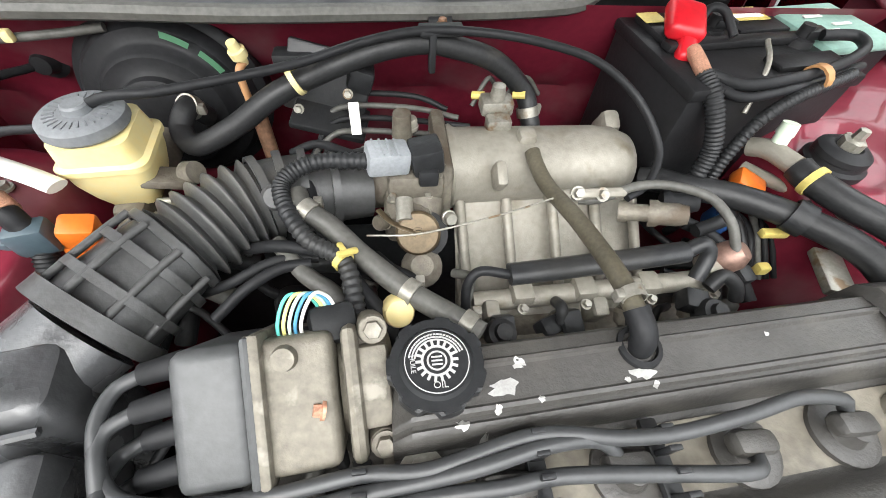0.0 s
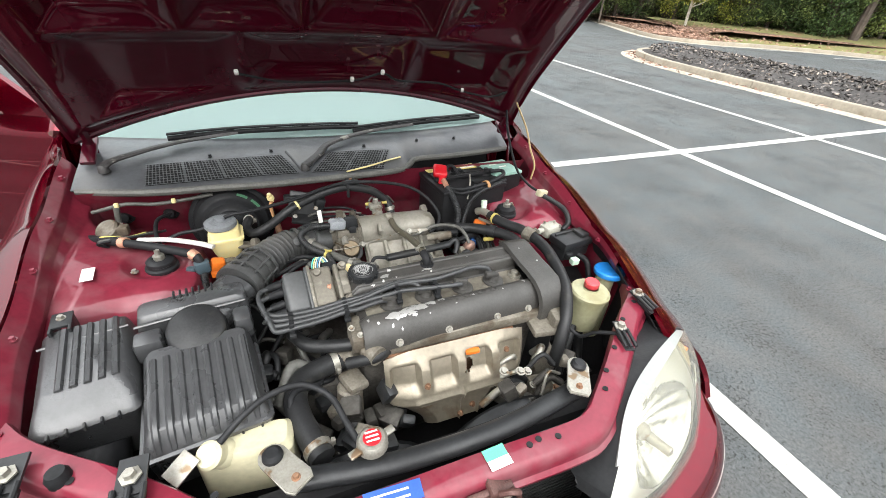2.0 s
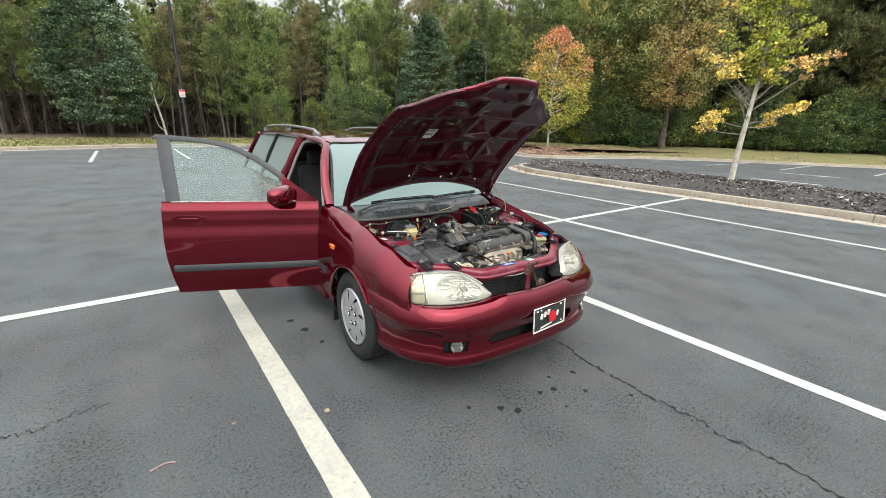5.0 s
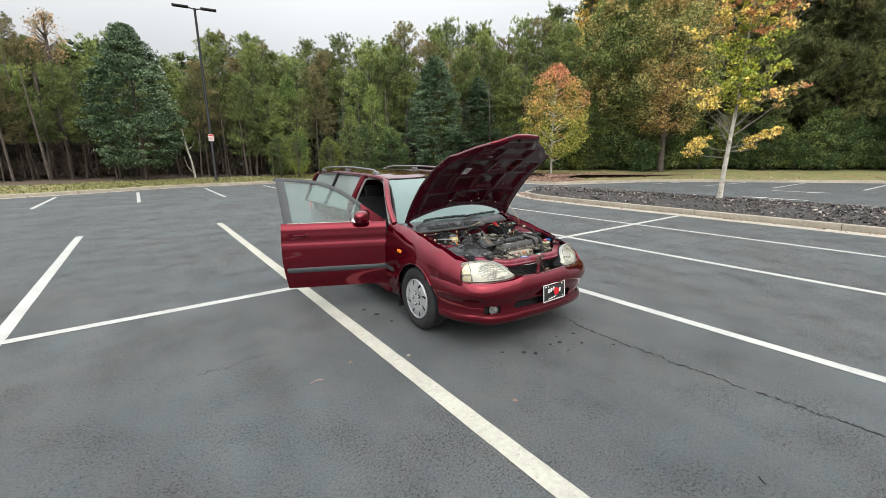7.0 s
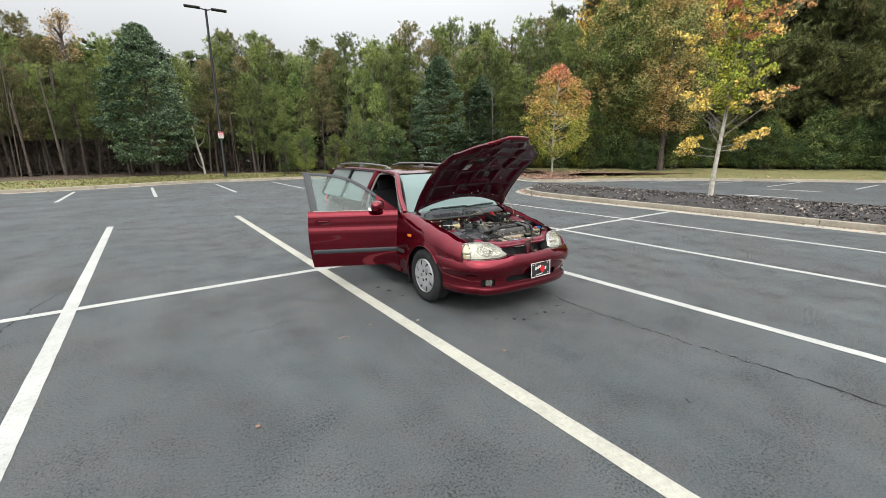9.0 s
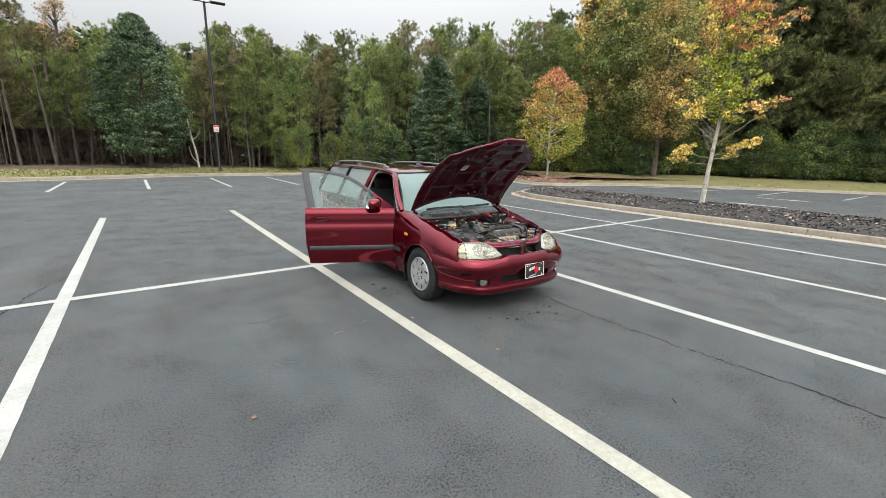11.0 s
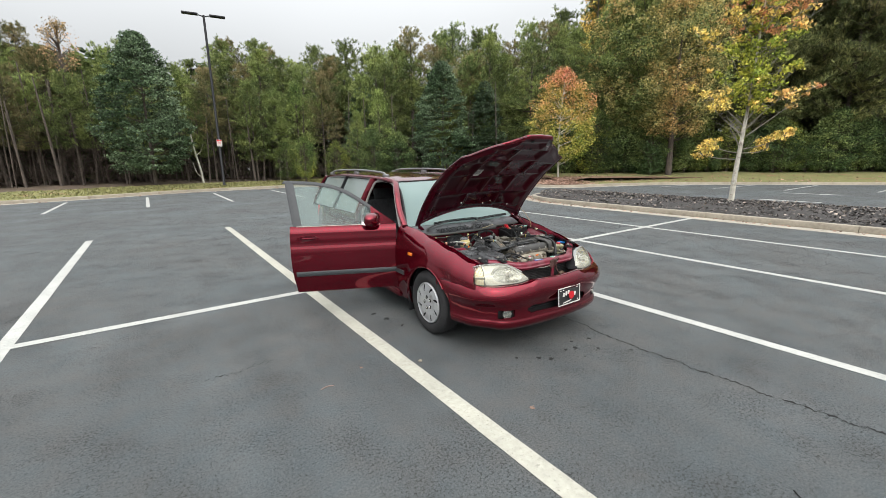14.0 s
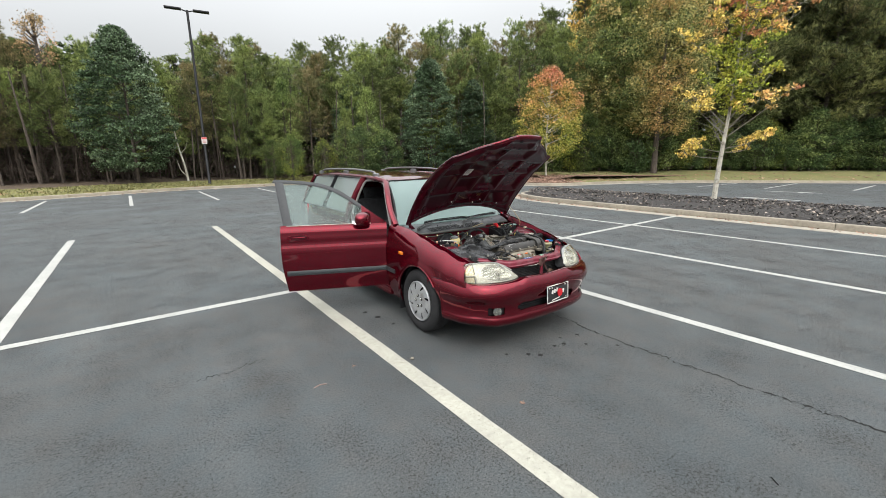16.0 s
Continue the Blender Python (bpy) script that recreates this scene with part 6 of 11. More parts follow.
# wheels
def wheel(x, y, front=True):
    s = -1 if x < 0 else 1
    m = Matrix.Translation((x, y, 0.300)) @ pose(0, 0, 0, 0, -90 if s < 0 else 90, 0) @ Matrix.Diagonal((1.027, 1.027, 1.0, 1.0))
    bm = BM()
    lathe(bm, [(0.185, -0.185), (0.215, -0.19), (0.262, -0.185), (0.286, -0.165), (0.292, -0.12), (0.292, -0.05), (0.286, -0.012), (0.268, 0.006), (0.235, 0.012), (0.205, 0.004), (0.186, -0.012), (0.183, -0.03), (0.185, -0.185)], m, 64)
    tyre = part("tyre", bm, TYRE, car, "black road tyre with silver wheel cover")
    bm = BM()
    for k in range(90):
        a = 2 * math.pi * k / 90
        for off, zz in ((0.0, -0.035), (0.5, -0.085), (0.0, -0.135)):
            c = Vector((0.2918 * math.cos(a + off * 0.07), 0.2918 * math.sin(a + off * 0.07), zz))
            box(bm, c, (0.005, 0.013, 0.036), 0, 0, 0, math.degrees(a + off * 0.07))
    bmesh.ops.transform(bm, matrix=m, verts=bm.verts)
    part("tread", bm, TYRE, tyre)
    bm = BM()
    seg = 216
    dish = [(0.022, 0.0), (0.030, 0.0), (0.055, -0.004), (0.075, -0.002), (0.105, 0.002), (0.125, 0.003), (0.150, 0.0), (0.168, -0.003), (0.180, 0.004), (0.187, -0.004), (0.185, -0.02)]
    radii = [0.022, 0.030, 0.055, 0.075, 0.095] + [0.100 + 0.005 * i for i in range(15)] + [0.175, 0.180, 0.184, 0.187]
    rings = [[bm.verts.new(m @ Vector((r * math.cos(2 * math.pi * i / seg), r * math.sin(2 * math.pi * i / seg), lerp_table(dish, r) + 0.004))) for i in range(seg)] for r in radii]
    rings.append([bm.verts.new(m @ Vector((0.185 * math.cos(2 * math.pi * i / seg), 0.185 * math.sin(2 * math.pi * i / seg), -0.02))) for i in range(seg)])
    cv = bm.verts.new(m @ Vector((0, 0, 0.004)))
    for i in range(seg):
        bm.faces.new((cv, rings[0][i], rings[0][(i + 1) % seg]))
    for k in range(len(rings) - 1):
        for i in range(seg):
            j = (i + 1) % seg
            if k < len(radii) - 1:
                rm = 0.5 * (radii[k] + radii[k + 1])
                # each slot leans and tapers towards the hub
                a = (2 * math.pi * (i + 0.5) / seg + 3.0 * (rm - 0.137)) % (2 * math.pi / 8) - math.pi / 8
                q = (rm - 0.140) / 0.034
                if abs(q) < 1 and abs(a * rm) < 0.016 * math.sqrt(1 - q * q) * (0.75 + 0.25 * q):
                    continue
            bm.faces.new((rings[k][i], rings[k][j], rings[k + 1][j], rings[k + 1][i]))
    cap = part("wheel_cover", thick(bm, 0.004), SILVER, tyre, "silver plastic wheel cover with eight slots")
    for k in range(5):
        a = radians(18 + 72 * k)
        at = m @ Matrix.Translation((0.052 * math.cos(a), 0.052 * math.sin(a), 0.0005))
        bm = BM()
        lathe(bm, [(0, 0.0035), (0.0165, 0.0035), (0.017, -0.004)], at, 18)
        well = part("nut_recess", bm, BLACKVOID, tyre)
        bm = BM()
        lathe(bm, [(0, 0.012), (0.008, 0.012), (0.0105, 0.009), (0.0105, 0.002)], at, 6)
        part("wheel_nut", bm, CHROME, well)
    bm = BM()
    lathe(bm, [(0, -0.06), (0.17, -0.055), (0.18, -0.03)], m, 32)
    part("rim", bm, BLACKVOID, tyre)


for x, y in ((-0.828, 0), (0.828, 0), (-0.815, 2.62), (0.815, 2.62)):
    wheel(x, y)

# body sides behind the front doors
def quarter(s):
    y0 = 1.67

    def f(u, v):
        y = y0 + u * (3.66 - y0)
        zt, zb = 0.955 + 0.02 * u, max(arch(y, 2.62, 0.338), 0.20)
        z = zt + (zb - zt) * v
        x = side_x(y, z) + 0.016 * math.exp(-((math.hypot(y - 2.62, z - 0.295) - 0.338) / 0.05) ** 2)
        return Vector((s * x, y, z))
    bm = BM()
    sheet(bm, 80, 24, f)
    q = part("body_side", thick(bm, 0.012), PAINT, car, angle=40)
    bm = BM()
    sheet(bm, 24, 3, lambda u, v: Vector((s * (0.50 + 0.30 * v), 2.62 + 0.356 * math.sin(radians(-100 + 200 * u)) - 0.012, 0.295 + 0.356 * math.cos(radians(-100 + 200 * u)))))
    part("arch_liner", thick(bm, 0.004), BLACKVOID, q)
    bm = BM()
    sheet(bm, 30, 2, lambda u, v: Vector((s * (side_x(2.0, 0.49) + 0.008), 1.68 + 0.60 * u, 0.475 + 0.042 * v)))
    part("moulding", thick(bm, 0.012), DARKGREY, q)
    # shut line of the rear door, and its handle
    bm = BM()
    tube(bm, [(s * (side_x(2.35, z) + 0.001), 2.30 + (0.12 if z > 0.6 else -0.1 * (0.6 - z)), z) for z in (0.30, 0.45, 0.62, 0.8, 0.94)], 0.0035, 5)
    part("shut_line", bm, BLACKVOID, q)
    bm = BM()
    box(bm, (s * (side_x(2.2, 0.83) + 0.006), 2.22, 0.83), (0.02, 0.17, 0.045), 0.008)
    part("rear_door_handle", bm, PAINT, q)
    bm = BM()
    box(bm, (s * (side_x(1, 0.24) - 0.035), 1.12, 0.235), (0.10, 1.06, 0.09), 0.02)
    box(bm, (s * (side_x(1, 0.24) - 0.06), 1.12, 0.29), (0.14, 1.06, 0.02), 0.006)
    part("door_sill", bm, PAINT, q)
    return q


for s in (-1, 1):
    quarter(s)

# roof and glass house
def roof_half(y):
    return lerp_table(((1.05, 0.545), (1.6, 0.575), (2.6, 0.575), (3.3, 0.55), (3.5, 0.53)), y)


def roof_z(y):
    return lerp_table(((1.05, 1.362), (1.25, 1.392), (1.5, 1.412), (2.0, 1.425), (2.8, 1.425), (3.5, 1.395)), y)


bm = BM()
sheet(bm, 40, 40, lambda u, v: Vector(((2 * u - 1) * roof_half(1.02 + 2.5 * v), 1.02 + 0.06 * (2 * u - 1) ** 2 + 2.44 * v, roof_z(1.05 + 2.45 * v) + 0.028 * (1 - (2 * u - 1) ** 2) - 0.02 * abs(2 * u - 1) ** 6)))
roof = part("roof", thick(bm, 0.02), PAINT, car, "maroon roof panel with silver rails")
bm = BM()
sheet(bm, 4, 12, lambda u, v: Vector(((u - 0.5) * 1.0, 1.2 + 2.2 * v, roof_z(1.2 + 2.2 * v) - 0.03)))
part("headlining", thick(bm, 0.01), GREYPLASTIC, roof)


def pillar(name, pts, w, d, s, material=PAINT):
    bm = BM()
    tube(bm, [(s * x, y, z) for x, y, z in pts], w, 10, 8, True, None, True, d)
    return part(name, bm, material, car)


for s in (-1, 1):
    pillar("windscreen_pillar", [(0.755, 0.54, 0.945), (0.715, 0.72, 1.09), (0.64, 0.92, 1.26), (0.565, 1.10, 1.362), (0.575, 1.3, 1.395)], 0.034, 0.8, s)
    pillar("roof_side", [(0.56, 1.08, 1.36), (0.585, 1.4, 1.395), (0.59, 2.0, 1.412), (0.59, 2.7, 1.412), (0.565, 3.45, 1.375)], 0.030, 0.9, s)
    pillar("centre_pillar", [(0.80, 1.66, 0.30), (0.80, 1.66, 0.93), (0.72, 1.63, 1.15), (0.61, 1.58, 1.385)], 0.045, 0.6, s)
    pillar("tail_pillar", [(0.745, 3.62, 0.93), (0.68, 3.56, 1.15), (0.575, 3.44, 1.375)], 0.05, 0.7, s)
    pillar("rear_side_pillar", [(0.765, 2.62, 0.95), (0.69, 2.60, 1.17), (0.59, 2.55, 1.39)], 0.025, 0.6, s, FRAMEGREY)

    bm = BM()
    tube(bm, [(s * x, y, z) for x, y, z in ((0.770, 0.62, 0.93), (0.725, 0.76, 1.075), (0.650, 0.95, 1.240), (0.585, 1.10, 1.332), (0.575, 1.25, 1.365), (0.590, 1.45, 1.365), (0.625, 1.54, 1.33), (0.715, 1.58, 1.13), (0.780, 1.60, 0.93), (0.790, 1.60, 0.55), (0.790, 1.56, 0.33))], 0.013, 8, 6)
    part("door_seal", bm, SEAL, car, "pale grey rubber seal round the door opening")

    def side_glass(y0, y1, yt0, yt1):
        bm = BM()
        sheet(bm, 6, 6, lambda u, v: Vector((s * (side_x(y0, 0.95) - 0.015 - 0.185 * v - 0.012 * v * v), (y0 + (y1 - y0) * u) * (1 - v) + (yt0 + (yt1 - yt0) * u) * v, 0.955 + 0.435 * v)))
        o = part("side_window", bm, REARGLASS, car)
        o.visible_shadow = False
        bm = BM()
        e = [(y0, 0.955, 0), (y1, 0.955, 0), (yt1, 1.39, 1), (yt0, 1.39, 1), (y0, 0.955, 0)]
        tube(bm, [(s * (side_x(y0, 0.95) - 0.012 - 0.197 * k), y, z) for y, z, k in e], 0.012, 6, 2, False)
        part("window_frame", bm, RUBBER, o)
    side_glass(1.70, 2.56, 1.64, 2.50)
    side_glass(2.66, 3.54, 2.60, 3.38)
    # roof rail
    bm = BM()
    tube(bm, [(s * 0.535, 1.36, roof_z(1.4) + 0.004), (s * 0.537, 1.41, roof_z(1.4) + 0.040), (s * 0.54, 1.52, roof_z(1.5) + 0.058), (s * 0.545, 2.2, roof_z(2.2) + 0.066), (s * 0.545, 3.0, roof_z(3.0) + 0.060), (s * 0.54, 3.25, roof_z(3.2) + 0.042), (s * 0.535, 3.34, roof_z(3.3) + 0.006)], 0.016, 10, 8, True, None, True, 0.8)
    rail = part("roof_rail", bm, RAILGREY, roof)
    for y in (1.385, 2.30, 3.30):
        bm = BM()
        box(bm, (s * 0.54, y, roof_z(y) + 0.022), (0.045, 0.13, 0.055), 0.018)
        part("rail_foot", bm, RAILGREY, roof)

# windscreen


def ws_pt(u, v):
    x = abs(2 * u - 1)
    yb, yt = 0.445 + 0.11 * x ** 2.2, 1.03 + 0.055 * x ** 2
    xb, xt = 0.73 * (2 * u - 1), 0.535 * (2 * u - 1)
    zb, zt = 0.940, 1.378 - 0.018 * x ** 2
    return Vector((xb + (xt - xb) * v, yb + (yt - yb) * v - 0.02 * math.sin(math.pi * v), zb + (zt - zb) * v + 0.03 * math.sin(math.pi * v)))


bm = BM()
sheet(bm, 28, 14, ws_pt)
ws = part("windscreen", bm, WSGLASS, car, "pale tinted windscreen reflecting the grey sky")
ws.visible_shadow = False
bm = BM()
tube(bm, [ws_pt(0, v) for v in (0, 0.25, 0.5, 0.75, 1)] + [ws_pt(u, 1) for u in (0.15, 0.35, 0.5, 0.65, 0.85, 1)] + [ws_pt(1, v) for v in (0.75, 0.5, 0.25, 0)], 0.012, 6, 4)
part("windscreen_seal", bm, RUBBER, ws)

# tail
bm = BM()
sheet(bm, 24, 24, lambda u, v: Vector(((2 * u - 1) * (0.70 - 0.13 * max(0, v - 0.5) * 2), 3.70 - 0.20 * max(0, v - 0.55) * 2 + (0.05 * v if v < 0.3 else 0.015) - 0.10 * (2 * u - 1) ** 4, 0.25 + 1.13 * v)))
tailgate = part("tailgate", thick(bm, 0.015), PAINT, car)
bm = BM()
sheet(bm, 8, 6, lambda u, v: Vector(((2 * u - 1) * (0.62 - 0.08 * v), 3.71 - 0.175 * v, 0.95 + 0.36 * v)))
part("rear_window", thick(bm, 0.004), GLASS, tailgate)
for s in (-1, 1):
    bm = BM()
    box(bm, (s * 0.64, 3.69, 0.80), (0.10, 0.08, 0.24), 0.03)
    part("tail_lamp", bm, RED, tailgate)
bm = BM()
box(bm, (0, 3.70, 0.40), (1.52, 0.16, 0.24), 0.05)
part("rear_bumper", bm, PAINT, car)

# floor pan and bulkhead
bm = BM()
box(bm, (0, 2.0, 0.26), (1.50, 3.1, 0.05), 0.01)
# unseen sheet under the engine, added to block light and darken the bay
box(bm, (0, -0.10, 0.245), (1.06, 1.08, 0.012), 0.004)
box(bm, (0, 0.60, 0.58), (1.40, 0.03, 0.66), 0.005)
part("floor_pan", bm, BLACKVOID, car)


# ---- driver's door, wide open ----
DOOR_M = Matrix.Translation((-0.818, 0.612, 0)) @ pose(0, 0, 0, 0, 0, 67.5)


def door(m, s):
    """A front door in closed position along +y from its hinge, outer face towards s; then swung by m."""
    L = 1.045

    def X(y, z):
        return s * (side_x(y + 0.61, z) - 0.845)

    def swing(bm):
        bmesh.ops.transform(bm, matrix=m, verts=bm.verts)
        return bm

    def f(u, v):
        z = 0.972 + (0.300 - 0.972) * v
        y0 = 0.0
        y1 = L - 0.015 - 0.035 * max(0, (0.55 - z)) * 2 + 0.02 * math.sin((z - 0.3) * 3.5)
        x = X(y0 + (y1 - y0) * u, z)
        # soft crease below the belt, tuck at the foot
        x += s * (0.002 * math.exp(-((z - 0.905) / 0.02) ** 2) - 0.006 * math.exp(-((z - 0.80) / 0.05) ** 2))
        return Vector((x, y0 + (y1 - y0) * u, z))
    bm = BM()
    sheet(bm, 40, 44, f)
    d = part("front_door", swing(thick(bm, 0.014)), PAINT, car, "open maroon front door with grey window frame" if s < 0 else "", 40)
    bm = BM()
    sheet(bm, 12, 8, lambda u, v: Vector((-s * (0.085 + 0.015 * math.sin(math.pi * v)), 0.03 + (L - 0.09) * u, 0.34 + 0.58 * v)))
    thick(bm, 0.03)
    part("door_trim", swing(bm), DASH, d, "dark grey door lining")
    bm = BM()
    for a, b in (((0, 0.03, 0.64), (0.10, 0.03, 0.62)), ((0, L - 0.045, 0.64), (0.10, 0.03, 0.62)), ((0, L / 2, 0.325), (0.09, L - 0.08, 0.03))):
        box(bm, (a[0] - s * 0.092, a[1], a[2]), (0.05, b[1], b[2]), 0.006)
    part("door_shell", swing(bm), PAINT, d)

    def frame_pt(y, z, k=0.0):
        h = max(0.0, z - 0.965) / 0.44
        return Vector((X(0.5, 0.95) - s * (0.012 + 0.185 * h + 0.02 * h * h) - s * k, y, z))
    # window frame: from the mirror corner up over the top to the rear post
    top = [(0.02, 0.985), (0.16, 1.085), (0.32, 1.205), (0.46, 1.295), (0.62, 1.362), (0.82, 1.398), (1.10, 1.416)]
    bm = BM()
    run = [(0.235, 1.142)] + top[2:]
    lo = spline([frame_pt(y + 0.020, z - 0.032) for y, z in run], 6)
    hi = spline([frame_pt(y, z) for y, z in run], 6)
    g = [[bm.verts.new(p) for p in hi], [bm.verts.new(p.lerp(q, 0.5) + Vector((s * 0.006, 0, 0))) for p, q in zip(hi, lo)], [bm.verts.new(p) for p in lo]]
    for a, b in zip(g, g[1:]):
        for i in range(len(a) - 1):
            bm.faces.new((a[i], a[i + 1], b[i + 1], b[i]))
    sheet(bm, 3, 10, lambda u, v: frame_pt((L - 0.112 + 0.085 * u) * (1 - v) + (1.015 + 0.082 * u) * v, 0.968 + 0.446 * v) + Vector((s * 0.004 * math.sin(math.pi * u), 0, 0)))
    thick(bm, 0.022)
    part("window_frame", swing(bm), FRAMEGREY, d, "grey painted window frame")
    bm = BM()
    cell = []
    for i in range(13):
        u = i / 12
        y = 0.06 + (L - 0.15) * u
        zt = lerp_table([(a, b) for a, b in top], y) - 0.03
        cell.append((y, max(0.975, zt)))
    rows = [[bm.verts.new(frame_pt(y + (0.085 * u * ((z - 0.965) / 0.43) * k), 0.965 + (z - 0.965) * k, 0.012)) for k in (0, 0.25, 0.5, 0.75, 1)] for u, (y, z) in [(i / 12, c) for i, c in enumerate(cell)]]
    for a, b in zip(rows, rows[1:]):
        for i in range(4):
            bm.faces.new((a[i], a[i + 1], b[i + 1], b[i]))
    pane = part("door_window", swing(bm), DOORGLASS, d, "clear greenish wound-up window pane")
    pane.visible_shadow = False
    bm = BM()
    tube(bm, [frame_pt(y, 0.968) + Vector((s * 0.008, 0, 0)) for y in (0.16, 0.4, 0.7, L - 0.06)], 0.0045, 6)
    part("belt_strip", swing(bm), STEEL, d, "thin bright belt strip")
    bm = BM()
    sheet(bm, 30, 4, lambda u, v: Vector((X(0.3, 0.49) + s * (0.010 - 0.006 * abs(2 * v - 1) ** 3), 0.004 + (L - 0.04) * u, 0.470 + 0.050 * v)))
    part("moulding", swing(thick(bm, 0.010)), DARKGREY, d, "dark grey rubbing strip")
    # handle: pan with a bar; a darker plate paints in the recess's shade
    bm = BM()
    m2 = Matrix.Translation((X(0.9, 0.845) + s * 0.001, L - 0.165, 0.845)) @ pose(0, 0, 0, 0, 90 * s, 0)
    ring = []
    for k in range(28):
        a = 2 * math.pi * k / 28
        c, sn = math.cos(a), math.sin(a)
        ring.append((0.034 * (abs(sn) ** 0.6) * (1 if sn > 0 else -1), 0.105 * (abs(c) ** 0.75) * (1 if c > 0 else -1)))
    prism(bm, ring, -0.004, 0.006, m2, 0.004)
    h = part("door_handle", swing(bm), PAINT, d, "maroon pull handle")
    bm = BM()
    prism(bm, [(x * 0.62 + 0.004, y * 0.74 - 0.006) for x, y in ring], 0.005, 0.0075, m2)
    part("handle_recess", swing(bm), PAINT_DARK, h)
    bm = BM()
    box(bm, (X(0.9, 0.845) + s * 0.010, L - 0.172, 0.851), (0.012, 0.125, 0.022), 0.006)
    part("pull_bar", swing(bm), PAINT, h)
    # mirror on its triangular foot
    bm = BM()
    sheet(bm, 8, 6, lambda u, v: frame_pt(0.012 + 0.238 * u, 0.966, -0.010).lerp(frame_pt(0.012 + 0.238 * u, 0.966 + 0.188 * u, -0.012), 0.45 * v) + Vector((0, 0, (0.016 + 0.172 * u) * v - 0.0846 * u * v)))
    thick(bm, 0.022)
    mf = part("mirror_foot", swing(bm), PAINT, d)
    bm = BM()

    def shell(u, v):
        c, n = math.cos(2 * math.pi * u), math.sin(2 * math.pi * u)
        c, n = math.copysign(abs(c) ** 0.72, c), math.copysign(abs(n) ** 0.72, n)
        w = 0.5 - 0.5 * math.cos(math.pi * v)
        r = min(1.0, 0.30 + 2.4 * w) * max(0.0, 1 - max(0.0, (w - 0.55) / 0.45) ** 2.6) ** 0.5
        if v == 0:
            r = 0.0
        return Vector((X(0.1, 0.97) + s * (0.012 + 0.232 * w),
                       0.215 + 0.055 * w - 0.072 * r * c,
                       1.030 + 0.006 * w + 0.070 * r * n * (1.0 if n < 0 else 1.06 - 0.22 * w)))
    sheet(bm, 32, 26, shell)
    mir = part("mirror_housing", swing(bm), PAINT, d, "maroon door mirror housing")
    bm = BM()
    box(bm, (X(0.1, 0.97) + s * 0.120, 0.308, 1.030), (0.14, 0.012, 0.10), 0.02, 0, 0, -22 * s)
    part("mirror_glass", swing(bm), MIRROR, mir)
    return d


door(DOOR_M, -1)
door(Matrix.Translation((0.845, 0.612, 0)), 1)

# ---- cabin ----
bm = BM()
sheet(bm, 20, 10, lambda u, v: Vector(((u - 0.5) * 1.36, 0.56 + 0.40 * v, 0.905 + 0.055 * math.sin(math.pi * v * 0.8) + 0.03 * math.exp(-((u - 0.26) / 0.12) ** 2) * v)))
thick(bm, 0.04)
dash = part("dashboard", bm, DASH, car, "dark grey dashboard")
bm = BM()
box(bm, (0, 0.93, 0.72), (1.34, 0.06, 0.36), 0.03)
part("dash_front", bm, DASH, dash)
bm = BM()
mw = pose(-0.36, 1.10, 0.93, 62, 0, 0)
tube(bm, [mw @ Vector((0.185 * math.cos(a * math.pi / 12), 0.185 * math.sin(a * math.pi / 12), 0)) for a in range(25)], 0.014, 8, 2)
lathe(bm, [(0, 0.02), (0.06, 0.015), (0.07, -0.02), (0.03, -0.16)], mw, 20)
for a in (200, 340, 270):
    cyl(bm, mw @ Vector((0.05 * math.cos(radians(a)), 0.05 * math.sin(radians(a)), 0)), mw @ Vector((0.18 * math.cos(radians(a)), 0.18 * math.sin(radians(a)), 0)), 0.013, 0.011, 8)
part("steering_wheel", bm, DASH, car, "black three-spoke steering wheel")


def seat(x, y, w, back=0.62):
    bm = BM()
    box(bm, (x, y, 0.50), (w, 0.50, 0.17), 0.05, 6, 0, 0, 3)
    st = part("seat", bm, SEATCLOTH, car, "dark grey cloth seat")
    bm = BM()
    box(bm, (x, y + 0.30, 0.82), (w, 0.13, back), 0.05, -16, 0, 0, 3)
    part("backrest", bm, SEATCLOTH, st)
    for hx in ([x] if w < 0.6 else [x - 0.35, x + 0.35]):
        bm = BM()
        box(bm, (hx, y + 0.43, 1.18), (0.25, 0.09, 0.16), 0.035, -14, 0, 0, 3)
        part("headrest", bm, SEATCLOTH, st)


seat(-0.37, 1.42, 0.48)
seat(0.37, 1.42, 0.48)
seat(0.0, 2.32, 1.25, 0.55)
bm = BM()
tube(bm, [(-0.635, 1.66, 1.30), (-0.70, 1.66, 1.02), (-0.75, 1.60, 0.62)], 0.016, 6, 6, True, None, True, 0.3)
part("seat_belt", bm, INK, car)
bm = BM()
box(bm, (0, 1.12, 1.30), (0.20, 0.03, 0.055), 0.015)
part("rear_view_mirror", bm, DASH, ws)
# ---- the engine bay ----
def tubepart(name, pts, r, material, parent=None, label="", seg=14, n=10, radii=None, flat=1.0):
    bm = BM()
    tube(bm, pts, r, max(seg, 10), n, True, radii, True, flat)
    return part(name, bm, material, parent or car, label, 65)


def conduit(name, pts, r, material=PLASTIC, parent=None, label=""):
    """A corrugated sleeve."""
    line = spline(pts, 10)
    ln = sum((b - a).length for a, b in zip(line, line[1:]))
    n = max(2, int(ln / 0.0013 / (len(pts) - 1)))
    k = (len(pts) - 1) * n
    bm = BM()
    tube(bm, pts, r, 10, n, True, lambda t: r * (1.0 if int(t * k / 2) % 2 else 0.86))
    return part(name, bm, material, parent or car, label, 60)


